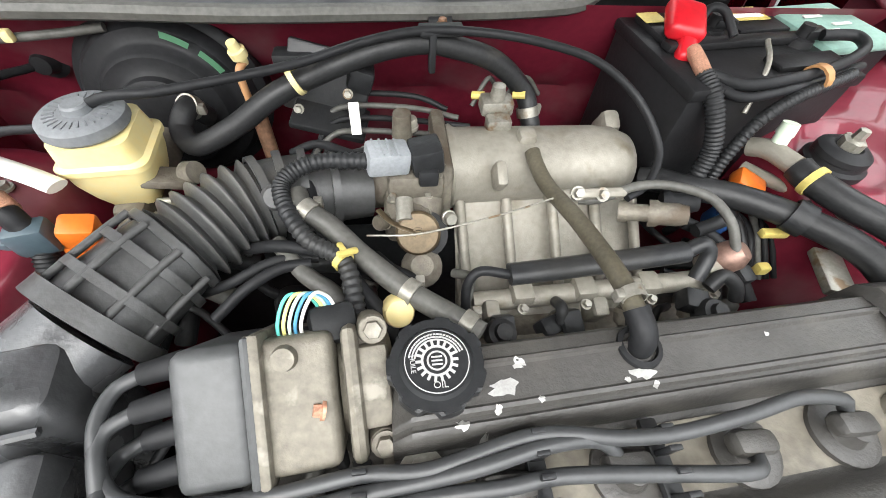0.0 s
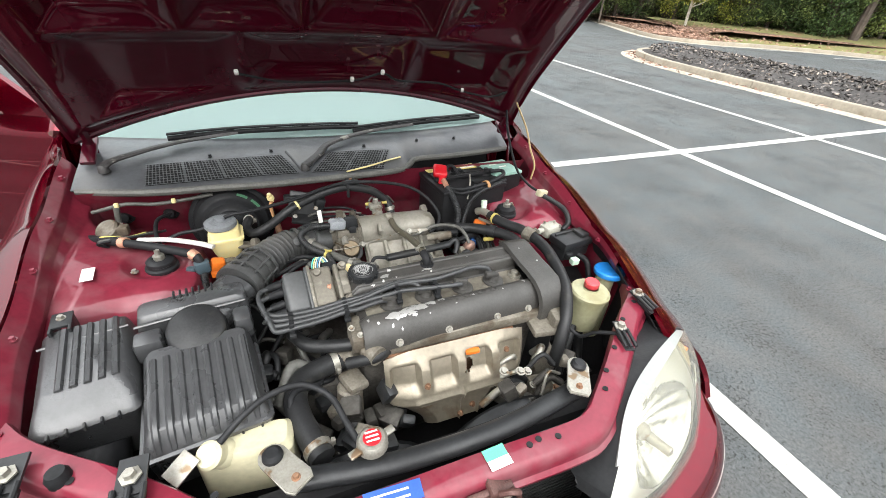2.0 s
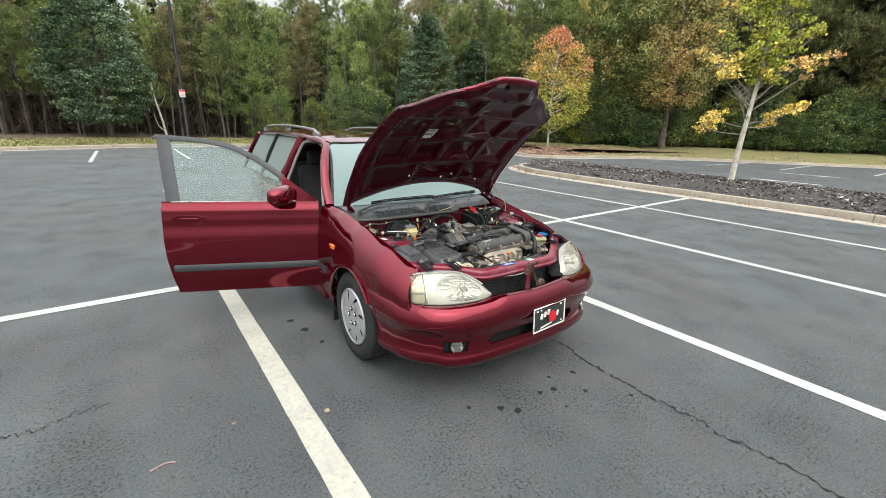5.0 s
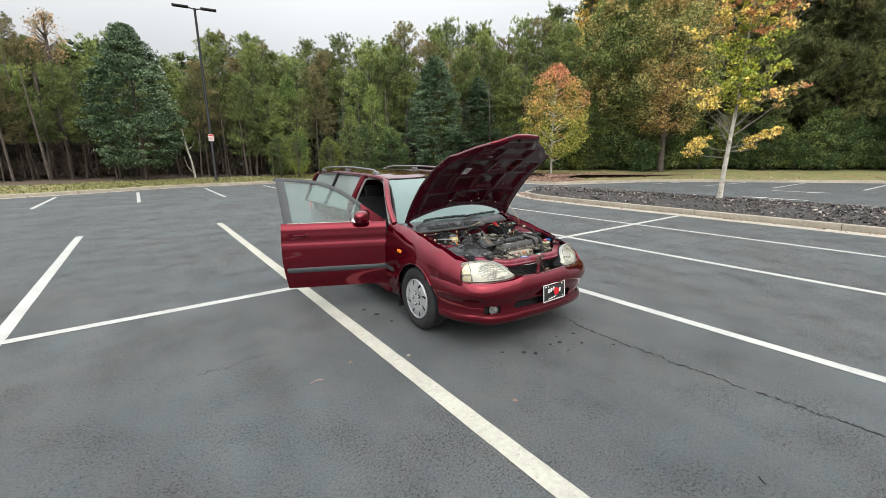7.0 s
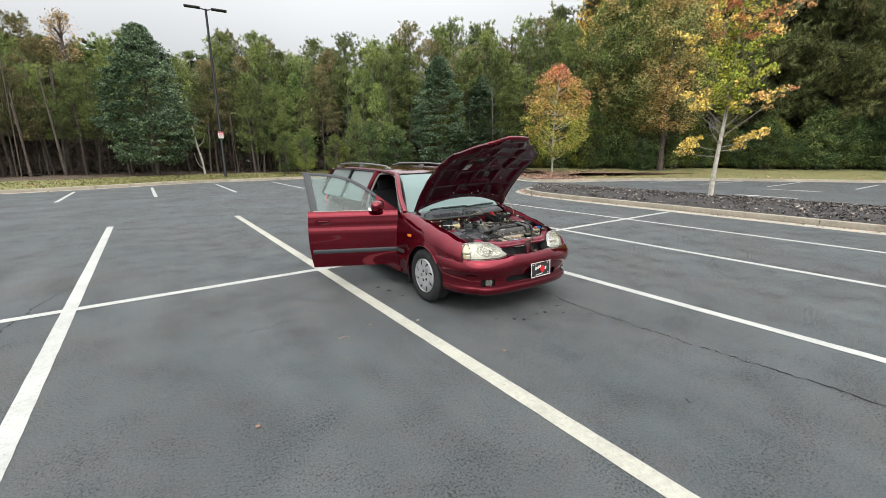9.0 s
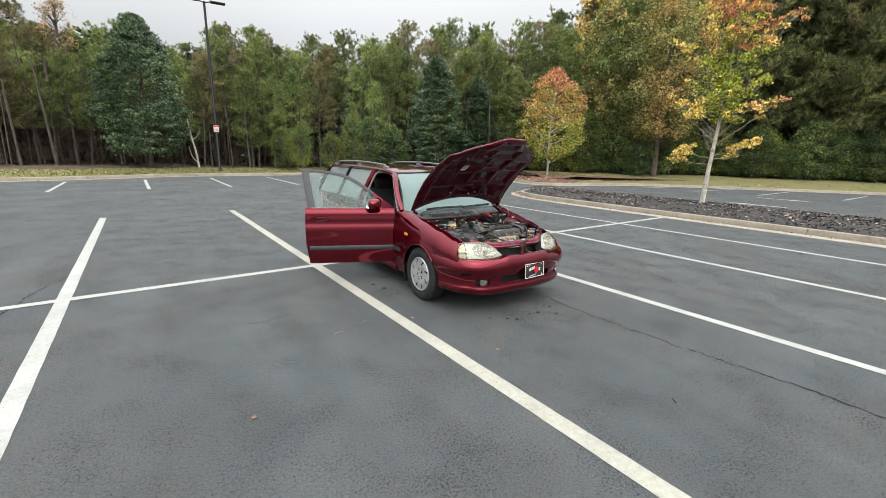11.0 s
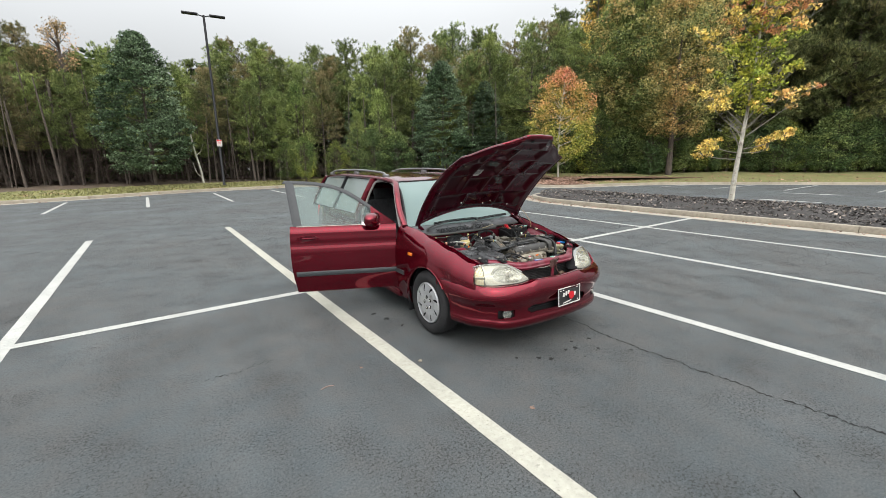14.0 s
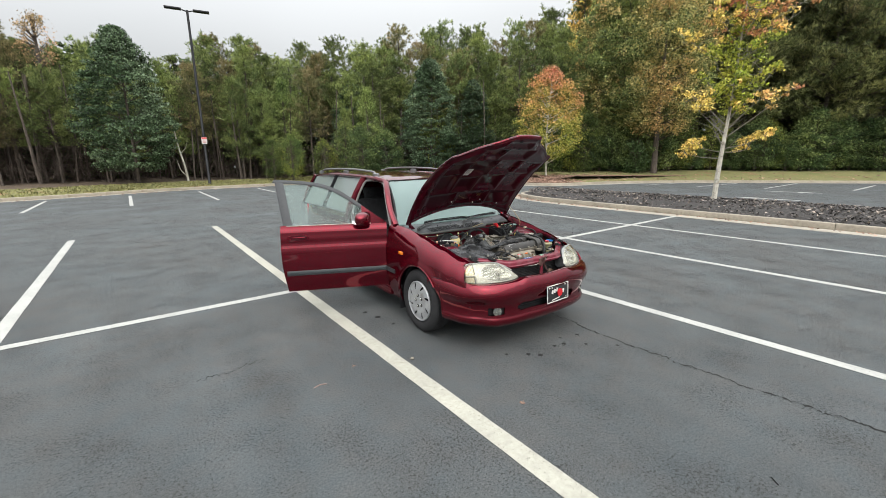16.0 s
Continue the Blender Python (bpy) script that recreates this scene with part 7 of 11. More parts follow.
def clip(name, c, d, r, w=0.012, material=STEEL, parent=None):
    """A hose clamp round a hose at c whose line runs along d."""
    bm = BM()
    m = Matrix.Translation(c) @ rot_to(d)
    lathe(bm, [(r * 0.92, -w / 2), (r * 1.08, -w / 2), (r * 1.08, w / 2), (r * 0.92, w / 2)], m, 18)
    box(bm, m @ Vector((r * 1.2, 0, 0)), (0.008, 0.008, w), 0.001)
    return part(name, bm, material, parent or car)


def bolt(c, r=0.007, d=(0, 0, 1), material=STEEL, parent=None):
    bm = BM()
    m = Matrix.Translation(c) @ rot_to(d)
    r = r * 0.72
    lathe(bm, [(0, 0.007), (r * 0.9, 0.007), (r, 0.005), (r, 0.0015)], m, 6)
    lathe(bm, [(r * 1.4, 0.0015), (r * 1.4, -0.001)], m, 14)
    lathe(bm, [(0, 0.0015), (r * 1.4, 0.0015)], m, 14)
    return part("bolt", bm, material, parent or car)


def block(name, c, s, material, parent=None, bevel=0.004, rx=0, ry=0, rz=0, label=""):
    bm = BM()
    box(bm, c, s, bevel, rx, ry, rz)
    return part(name, bm, material, parent or car, label)


# -- steel of the bay --
def apron(s):
    """Inner wing with the suspension tower."""
    def f(u, v):
        y = 0.40 - (0.86 if s < 0 else 0.70) * u
        xt, zt = top_edge(y)
        prof = [(xt - 0.002, zt - 0.006), (xt - 0.022, zt - 0.030), (xt - 0.030, zt - 0.055)]
        if s > 0:
            w = max(0.0, min(1.0, (-0.08 - y) / 0.1))
            prof = [(xt - 0.002, zt - 0.006), (xt - 0.022 + 0.016 * w, zt - 0.030), (xt - 0.030 + 0.036 * w, zt - 0.055)]
        t = max(0.0, 1 - ((y - 0.035) / 0.20) ** 4)        # tower
        zt2 = 0.788 if s < 0 else 0.80
        tower = [(0.655, min(zt - 0.07, zt2 + 0.028)), (0.60, zt2 + 0.016), (0.52, zt2), (0.44, zt2 - 0.004), (0.395, zt2 - 0.02), (0.375, 0.70), (0.37, 0.40)]
        if s > 0:
            t = max(0.0, 1 - abs((y - 0.075) / 0.185) ** 5)
            tower[3:] = [(0.458, zt2 - 0.004), (0.436, zt2 - 0.02), (0.428, 0.70), (0.42, 0.40)]
            xo = xt + 0.035
        low = [(xo, zt - 0.085), (xo, zt - 0.14), (xo - 0.002, 0.60), (xo - 0.004, 0.55), (xo - 0.01, 0.50), (0.60, 0.42), (0.56, 0.38)] if s > 0 else [(0.655, zt - 0.085), (0.652, zt - 0.12), (0.645, 0.60), (0.64, 0.55), (0.63, 0.50), (0.60, 0.42), (0.56, 0.38)]
        pts = prof + [(a[0] * t + b[0] * (1 - t), a[1] * t + b[1] * (1 - t)) for a, b in zip(tower, low)]
        k = v * (len(pts) - 1)
        i = min(int(k), len(pts) - 2)
        w = k - i
        x, z = pts[i][0] * (1 - w) + pts[i + 1][0] * w, pts[i][1] * (1 - w) + pts[i + 1][1] * w
        # pressed dish round the strut's head
        cx, cy = (0.485, 0.03) if s < 0 else (0.512, 0.050)
        q = max(0.0, min(1.0, (1.0 - math.hypot((x - cx) / 0.070, (y - cy) / 0.064)) / 0.28)) * (1 if z > 0.74 else 0)
        z -= 0.013 * q * q * (3 - 2 * q)
        return Vector((s * x, y, z))
    bm = BM()
    sheet(bm, 84, 80, f)
    o = part("inner_wing", bm, PAINT_IN, car, "maroon inner wing with suspension tower", 50)
    c = (-0.473, 0.025, 0.788) if s < 0 else (0.497, 0.046, 0.802)
    bm = BM()
    c = (c[0], c[1], c[2] - 0.012)
    lathe(bm, [(0.036, -0.01), (0.036, 0.003), (0.031, 0.006), (0.030, 0.011), (0.031, 0.012), (0.030, 0.019), (0.023, 0.024), (0.016, 0.025), (0.013, 0.022), (0, 0.022)], Matrix.Translation(c), 24)
    m = part("strut_top", bm, RUBBER, o, "black rubber strut mount")
    bm = BM()
    lathe(bm, [(0.013, 0.020), (0.013, 0.032), (0.007, 0.034), (0.006, 0.046), (0, 0.047)], Matrix.Translation(Vector(c) + Vector((0, 0, 0.001))), 6)
    part("strut_nut", bm, STEEL, m)
    for a in (40, 200):
        bolt((c[0] + 0.055 * math.cos(radians(a)), c[1] + 0.055 * math.sin(radians(a)), c[2] + 0.006), 0.008, (0, 0, 1), STEEL, o)
    for k in range(5):
        yy = 0.30 - 0.17 * k
        xt, zt = top_edge(yy)
        bolt((s * (xt - 0.016), yy, zt - 0.020), 0.007, (0, 0, 1), PAINT_IN, o)
    return o


for s in (-1, 1):
    apron(s)
bm = BM()
sheet(bm, 60, 24, lambda u, v: Vector(((u - 0.5) * 1.34, 0.245 + 0.075 * min(1, v * 3) + 0.03 * v + 0.012 * math.sin(u * 40) * (0.3 < v < 0.5), 0.884 - 0.50 * v)))
fw = part("bulkhead", bm, PAINT_IN, car, "maroon bulkhead panel")
for x, z in ((0.07, 0.80), (0.13, 0.80), (0.06, 0.76), (0.10, 0.72), (0.17, 0.77), (-0.02, 0.79)):
    bm = BM()
    lathe(bm, [(0, 0.006), (0.010, 0.004), (0.016, 0)], Matrix.Translation((x, 0.316 + 0.06 * (0.88 - z), z)) @ rot_to((0, -1, 0)), 14)
    part("grommet", bm, PAINT_IN, fw)
block("stamped_bar", (-0.06, 0.262, 0.862), (0.15, 0.003, 0.010), PAINT_DARK, fw, 0.001, 18)
for x in (-0.60, -0.49, -0.42):
    bm = BM()
    lathe(bm, [(0, 0.02), (0.012, 0.018), (0.017, 0.004), (0.024, 0.0)], Matrix.Translation((x, 0.30, 0.785)) @ rot_to((0, -1, 0.1)), 16)
    part("grommet", bm, RUBBER, fw)

# black sheets stand in for the deep shade between the lamps and the wings
for s in (-1, 1):
    bm = BM()
    sheet(bm, 12, 6, lambda u, v: Vector((s * (top_edge(-0.52 + 0.36 * u)[0] + 0.050 * min(1, 3 * v)), -0.52 + 0.36 * u, top_edge(-0.52 + 0.36 * u)[1] - 0.03 - 0.30 * v)))
    part("wing_liner", thick(bm, 0.003), BLACKVOID, car)

# front cross member
RAIL = [(-0.665, -0.36, 0.762), (-0.60, -0.425, 0.757), (-0.45, -0.525, 0.750), (-0.36, -0.592, 0.738), (-0.308, -0.634, 0.731), (-0.26, -0.655, 0.728), (-0.13, -0.660, 0.727), (0.07, -0.658, 0.727), (0.26, -0.660, 0.728), (0.325, -0.650, 0.731), (0.386, -0.610, 0.738), (0.477, -0.540, 0.746), (0.58, -0.455, 0.754), (0.655, -0.400, 0.760), (0.70, -0.34, 0.763)]
RPROF = [(-0.035, -0.05), (-0.035, -0.004), (-0.030, 0.004), (-0.010, 0.006), (0.016, 0.004), (0.028, 0.0), (0.034, -0.010), (0.036, -0.028), (0.046, -0.034), (0.046, -0.040), (0.034, -0.044), (0.030, -0.055)]
line = spline(RAIL, 8)
bm = BM()
rings = []
for i, p in enumerate(line):
    d = (line[min(i + 1, len(line) - 1)] - line[max(i - 1, 0)]).normalized()
    o = Vector((d.y, -d.x, 0)).normalized()
    rings.append([bm.verts.new(p + o * (a * 0.78) + Vector((0, 0, z))) for a, z in RPROF])
for a, b in zip(rings, rings[1:]):
    for i in range(len(RPROF) - 1):
        bm.faces.new((a[i], a[i + 1], b[i + 1], b[i]))
xm = part("front_cross_member", bm, PAINT_IN, car, "maroon front cross member over the radiator", 45)


def rail_z(x, y):
    best = min(line, key=lambda p: (p.x - x) ** 2 + (p.y - y) ** 2)
    return best.z + 0.006


def flat_label(name, c, w, h, rz, material, label="", dz=0.0015, parent=None):
    bm = BM()
    box(bm, (c[0], c[1], c[2] + dz), (w, h, 0.001), 0, 0, 0, rz)
    return part(name, bm, material, parent or xm, label)


lb = flat_label("blue_label", (-0.078, -0.655, 0.7335), 0.092, 0.030, -3, LABELBLUE, "blue sticker with unreadable print")
for k in range(2):
    flat_label("print_bar", (-0.083, -0.650 - 0.011 * k, 0.7335), 0.06, 0.003, -3, LABELWHITE, dz=0.003, parent=lb)
lg = flat_label("green_label", (0.105, -0.645, 0.7335), 0.042, 0.020, 3, LABELGREEN, "green and white sticker")
flat_label("white_half", (0.1065, -0.664, 0.7335), 0.042, 0.017, 3, LABELWHITE, parent=lg)
flat_label("tower_label", (-0.600, -0.02, 0.808), 0.024, 0.050, 8, LABELWHITE, "small white sticker")
for x, y in ((0.172, -0.652), (0.193, -0.648), (0.231, -0.655), (-0.17, -0.655), (0.47, -0.524), (0.411, -0.568), (0.379, -0.604), (0.55, -0.46), (0.62, -0.42), (-0.33, -0.57), (-0.52, -0.49)):
    bm = BM()
    lathe(bm, [(0, 0.0012), (0.006, 0.0012), (0.006, 0)], Matrix.Translation((x, y, rail_z(x, y))), 12)
    part("hole", bm, BLACKVOID, xm)
for (x, y, z, rz) in ((-0.232, -0.560, 0.742, 35), (0.345, -0.560, 0.742, -35)):
    bm = BM()
    m = pose(x, y, z, 0, 0, rz)
    o = [(0.022 * math.cos(a), 0.028 + 0.022 * math.sin(a)) for a in [radians(k) for k in range(0, 181, 20)]] + [(-0.024, -0.035), (-0.018, -0.048), (0.018, -0.048), (0.024, -0.035)]
    prism(bm, o, 0, 0.006, m, 0.002)
    bk = part("radiator_bracket", bm, STEEL, xm, "zinc-plated radiator bracket")
    bm = BM()
    lathe(bm, [(0, 0.018), (0.010, 0.018), (0.016, 0.012), (0.017, 0.004)], m @ Matrix.Translation((0, 0.026, 0)), 18)
    part("rubber_bush", bm, RUBBER, bk)
    bolt(m @ Vector((0, -0.03, 0.006)), 0.007, (0, 0, 1), RUSTY, bk)
# latch
bm = BM()
box(bm, (0.075, -0.690, 0.690), (0.085, 0.012, 0.060), 0.004, 8)
box(bm, (0.095, -0.690, 0.715), (0.050, 0.030, 0.012), 0.003, 0, 20, 0)
box(bm, (0.045, -0.698, 0.672), (0.045, 0.016, 0.040), 0.004, 0, 25, 0)
tube(bm, [(0.11, -0.70, 0.71), (0.115, -0.715, 0.73), (0.10, -0.715, 0.74), (0.085, -0.705, 0.725)], 0.005, 6)
GRIMY = mat("grimy_rust_brown_steel", (0.085, 0.040, 0.034), 0.6, 0.2, noise_scale=30, var=0.4, bump=0.1, bump_scale=180)
latch = part("bonnet_latch", bm, GRIMY, car, "grimy steel bonnet latch")
bolt((0.105, -0.70, 0.705), 0.009, (0, -1, 0.3), STEEL, latch)
bolt((0.05, -0.70, 0.695), 0.007, (0, -1, 0.3), GRIMY, latch)
bm = BM()
box(bm, (0.075, -0.685, 0.53), (0.035, 0.014, 0.30), 0.003)
part("latch_stay", bm, PAINT_IN, latch)
tubepart("release_rod", [(0.085, -0.70, 0.66), (0.11, -0.72, 0.61), (0.145, -0.74, 0.56)], 0.006, GRIMY, latch, flat=0.4)
bm = BM()
lathe(bm, [(0, 0.02), (0.035, 0.018), (0.040, 0.012), (0.040, 0.0), (0.02, -0.01), (0, -0.01)], Matrix.Translation((0.175, -0.70, 0.565)) @ rot_to((0.1, -1, 0.1)), 24)
horn = part("horn", bm, mat("dull_brown_horn", (0.115, 0.075, 0.050), 0.65, 0.2, noise_scale=22, var=0.35), car, "round rusty horn disc")
tubepart("horn_stem", [(0.175, -0.685, 0.565), (0.16, -0.66, 0.62), (0.14, -0.65, 0.68)], 0.006, GRIMY, horn)
tubepart("latch_cable", [(0.045, -0.695, 0.675), (-0.05, -0.69, 0.668), (-0.20, -0.655, 0.675), (-0.32, -0.60, 0.69)], 0.004, STEEL, latch)

# condenser with its rows of fins
cond = block("condenser", (0.07, -0.618, 0.49), (0.72, 0.016, 0.38), CONDENSER, car, 0.003, label="dark finned condenser in front of the radiator")
for k in range(24):
    bm = BM()
    box(bm, (0.07, -0.629, 0.315 + 0.0152 * k), (0.71, 0.010, 0.0055), 0.001)
    part("condenser_tube", bm, CONDENSER, cond)
for x in (-0.285, 0.425):
    tubepart("condenser_tank", [(x, -0.622, 0.31), (x, -0.622, 0.67)], 0.012, CONDENSER, cond)
bm = BM()
box(bm, (0.06, -0.565, 0.48), (0.70, 0.045, 0.36), 0.01)
rad = part("radiator", bm, BLACKVOID, car, "black radiator behind the cross member")
tubepart("radiator_top_tank", [(-0.22, -0.560, 0.694), (-0.05, -0.587, 0.697), (0.15, -0.592, 0.703), (0.34, -0.566, 0.706)], 0.021, PLASTIC, rad, flat=0.8)
bm = BM()
lathe(bm, [(0, 0.020), (0.022, 0.018), (0.027, 0.012), (0.028, 0.0), (0.018, -0.004), (0.018, -0.03)], Matrix.Translation((-0.089, -0.558, 0.728)), 24)
for a in (20, 200):
    box(bm, (-0.089 + 0.034 * math.cos(radians(a)), -0.558 + 0.034 * math.sin(radians(a)), 0.735), (0.022, 0.016, 0.005), 0.003, 0, 0, a)
rc = part("radiator_cap", bm, STEEL, rad, "bright radiator cap with a red warning disc")
bm = BM()
lathe(bm, [(0, 0.0225), (0.016, 0.0205)], Matrix.Translation((-0.089, -0.558, 0.7285)), 24)
part("red_disc", bm, RED, rc)
bm = BM()
for k in range(3):
    box(bm, (-0.089, -0.549 - 0.008 * k, 0.751), (0.022, 0.003, 0.001), 0, 0, 0, 0)
part("print_bar", bm, LABELWHITE, rc)
for x0, x1 in ((-0.27, 0.06), (0.08, 0.40)):
    cx = (x0 + x1) / 2
    bm = BM()
    lathe(bm, [(0.15, -0.02), (0.155, 0.02), (0.165, 0.02)], Matrix.Translation((cx, -0.52, 0.47)) @ rot_to((0, 1, 0)), 30)
    lathe(bm, [(0, 0.03), (0.05, 0.03), (0.05, -0.02)], Matrix.Translation((cx, -0.52, 0.47)) @ rot_to((0, 1, 0)), 18)
    fan = part("radiator_fan", bm, PLASTIC, rad)
    for k in range(6):
        a = radians(60 * k)
        block("fan_blade", (cx + 0.095 * math.cos(a), -0.52, 0.47 + 0.095 * math.sin(a)), (0.10, 0.006, 0.035), PLASTIC, fan, 0.002, 0, -60 * k, 0)
# splash tray closes the bay from below
block("splash_tray", (0, -0.12, 0.235), (1.16, 1.12, 0.012), BLACKVOID, car)
block("side_tray", (-0.62, -0.50, 0.40), (0.20, 0.26, 0.02), BLACKVOID, car)
block("side_tray", (0.60, -0.50, 0.40), (0.20, 0.26, 0.02), BLACKVOID, car)

# -- scuttle panel, grille and wipers --


def cowl(u, v):
    x = -0.685 + 1.36 * u
    yf = lerp_table(((-0.69, 0.275), (-0.5, 0.232), (-0.2, 0.222), (0.10, 0.236), (0.21, 0.255), (0.27, 0.335), (0.45, 0.345), (0.62, 0.37), (0.69, 0.39)), x)
    yb = 0.455 + 0.11 * (abs(x) / 0.70) ** 2.2
    t = v
    z = 0.884 + 0.052 * t + 0.012 * math.sin(math.pi * t)
    return Vector((x, yf + (yb - yf) * t, z))


bm = BM()
sheet(bm, 90, 10, cowl)
scuttle = part("scuttle_panel", thick(bm, 0.004), GREYPLASTIC, car, "faded grey plastic scuttle panel with mesh grilles", 50)


def cowl_at(x, y, dz=0.0):
    u = (x + 0.685) / 1.36
    f, b = cowl(u, 0).y, cowl(u, 1).y
    p = cowl(u, max(0, min(1, (y - f) / (b - f))))
    return Vector((x, y, p.z + dz))


def grille(b0, b1, t0, t1, y0, y1, nx, ny):
    def at(u, v, dz):
        return cowl_at((b0 + (b1 - b0) * u) * (1 - v) + (t0 + (t1 - t0) * u) * v, y0 + (y1 - y0) * v, dz)

    bm = BM()
    sheet(bm, 12, 5, lambda u, v: at(u, v, 0.0015))
    g = part("grille_opening", bm, BLACKVOID, scuttle)
    bm = BM()
    for i in range(nx + 1):
        w = 0.0035 if i % 11 == 0 else 0.0012
        sheet(bm, 1, 3, lambda u, v: at(i / nx, v, 0.004) + Vector((w * (2 * u - 1), 0, 0)))
    for j in range(ny + 1):
        sheet(bm, 10, 1, lambda u, v: at(u, j / ny, 0.0045) + Vector((0, 0.0013 * (2 * v - 1), 0)))
    part("grille_mesh", bm, GREYPLASTIC, scuttle, "fine plastic mesh")


grille(-0.515, -0.120, -0.520, -0.162, 0.250, 0.337, 44, 9)
grille(-0.082, 0.140, -0.014, 0.182, 0.250, 0.337, 24, 9)
# the dished panel round the wiper pivot
bm = BM()
prism(bm, [(-0.150, 0.352), (-0.114, 0.262), (-0.102, 0.252), (-0.088, 0.262), (-0.022, 0.352), (-0.05, 0.358), (-0.10, 0.300), (-0.122, 0.358)], 0.0, 0.007, Matrix.Translation((0, 0, 0)), 0.002)
for v in bm.verts:
    v.co.z += cowl_at(v.co.x, v.co.y).z + 0.001
part("pivot_surround", bm, GREYPLASTIC, scuttle)
bm = BM()
tube(bm, [cowl((x + 0.685) / 1.36, 0) + Vector((0, -0.006, -0.002)) for x in (-0.67, -0.5, -0.35, -0.2, -0.05, 0.08, 0.19, 0.235, 0.28, 0.40, 0.55, 0.66)], 0.010, 8, 8)
part("scuttle_seal", bm, GREYHOSE, scuttle, "dusty rubber seal")
tubepart("frayed_tape", [(0.02, 0.24, 0.893), (0.10, 0.262, 0.898), (0.16, 0.285, 0.902), (0.21, 0.30, 0.905)], 0.006, CREAM, scuttle, flat=0.35)
for x, y in ((-0.36, 0.355), (-0.19, 0.36), (0.10, 0.36), (0.30, 0.40), (0.45, 0.41)):
    bolt(cowl_at(x, y, 0.002), 0.006, (0, 0, 1), PLASTIC, scuttle)
WIPER = mat("weathered_wiper_metal", (0.045, 0.043, 0.042), 0.55, 0.3, noise_scale=25, var=0.35, spot=(0.2, 0.19, 0.17), spot_scale=25, spot_at=0.6)
for pts, blade, piv in (
        ([(-0.10, 0.265, 0.912), (-0.055, 0.315, 0.925), (-0.01, 0.362, 0.944), (0.12, 0.418, 0.957), (0.30, 0.452, 0.966)], [(0.08, 0.432, 0.958), (0.28, 0.462, 0.966), (0.45, 0.487, 0.968), (0.60, 0.518, 0.966)], (-0.10, 0.265, 0.905)),
        ([(-0.615, 0.325, 0.925), (-0.58, 0.355, 0.935), (-0.45, 0.41, 0.952), (-0.28, 0.448, 0.963)], [(-0.47, 0.437, 0.957), (-0.30, 0.452, 0.964), (-0.05, 0.452, 0.968), (0.10, 0.452, 0.966)], (-0.615, 0.325, 0.915))):
    bm = BM()
    tube(bm, pts, 0.011, 8, 8, True, lambda t: 0.0155 - 0.007 * t, True, 0.5)
    arm = part("wiper_arm", bm, WIPER, car, "weathered grey wiper arm with black blade")
    bm = BM()
    lathe(bm, [(0, 0.016), (0.008, 0.015), (0.013, 0.008), (0.014, -0.006)], Matrix.Translation(piv), 16)
    part("wiper_pivot", bm, WIPER, arm)
    bm = BM()
    tube(bm, blade, 0.0085, 6)
    tube(bm, [Vector(p) + Vector((0, -0.004, 0.014)) for p in blade], 0.0045, 6)
    for k in range(5):
        p = Vector(blade[0]).lerp(Vector(blade[-1]), 0.1 + 0.2 * k)
        q = min(spline(blade, 8), key=lambda w: abs(w.x - p.x))
        box(bm, q + Vector((0, -0.002, 0.006)), (0.022, 0.006, 0.014), 0.001)
    part("wiper_blade", bm, RUBBER, arm)

# -- engine block mass --
bm = BM()
box(bm, (0.17, -0.22, 0.53), (0.46, 0.22, 0.36), 0.02)
box(bm, (-0.13, -0.20, 0.50), (0.22, 0.26, 0.24), 0.04)
box(bm, (0.20, -0.08, 0.50), (0.36, 0.12, 0.28), 0.03)
OILY = mat("dark_oily_metal", (0.085, 0.08, 0.072), 0.6, 0.5, noise_scale=12, var=0.4, bump=0.1, bump_scale=80, spot=(0.03, 0.027, 0.024), spot_scale=8, spot_at=0.5, spot_soft=0.2, spec=0.2)
eng = part("engine_block", bm, OILY, car, "grimy engine block and gearbox")
bm = BM()
box(bm, (0.17, -0.235, 0.715), (0.47, 0.235, 0.03), 0.006)
part("cylinder_head", bm, ALUDIRTY, eng)

VC = [(-0.346, 0.722), (-0.346, 0.735), (-0.343, 0.748), (-0.336, 0.762), (-0.325, 0.774), (-0.310, 0.782), (-0.297, 0.784), (-0.285, 0.780), (-0.278, 0.772), (-0.274, 0.764), (-0.268, 0.761), (-0.218, 0.761), (-0.212, 0.765), (-0.209, 0.788), (-0.206, 0.794), (-0.203, 0.7955), (-0.201, 0.7935), (-0.198, 0.7935), (-0.196, 0.797), (-0.193, 0.798), (-0.191, 0.7965), (-0.166, 0.7985), (-0.164, 0.8015), (-0.161, 0.8018), (-0.159, 0.7985), (-0.155, 0.7985), (-0.148, 0.797), (-0.140, 0.782), (-0.136, 0.722)]
SKEW = 0.045


def vc_z(y):
    for (a, za), (b, zb) in zip(VC, VC[1:]):
        if a <= y <= b:
            return za + (zb - za) * (y - a) / max(1e-6, b - a)
    return 0.72


bm = BM()
X0, X1 = -0.055, 0.392
rings = []
for i in range(33):
    x = X0 + (X1 - X0) * i / 32
    e = min(1.0, (x - X0) / 0.015, 1.0)
    rings.append([bm.verts.new((x, -0.241 + (y + 0.241) * (0.975 + 0.025 * e) + SKEW * (x - 0.19), 0.722 + (z - 0.722) * (0.80 + 0.20 * e ** 0.5))) for y, z in VC])
for a, b in zip(rings, rings[1:]):
    for k in range(len(VC) - 1):
        bm.faces.new((a[k], a[k + 1], b[k + 1], b[k]))
bm.faces.new(rings[0])
bm.faces.new(rings[-1][::-1])
vc = part("valve_cover", bm, VCOVER, car, "worn black valve cover with flaking paint", 40)
bm = BM()
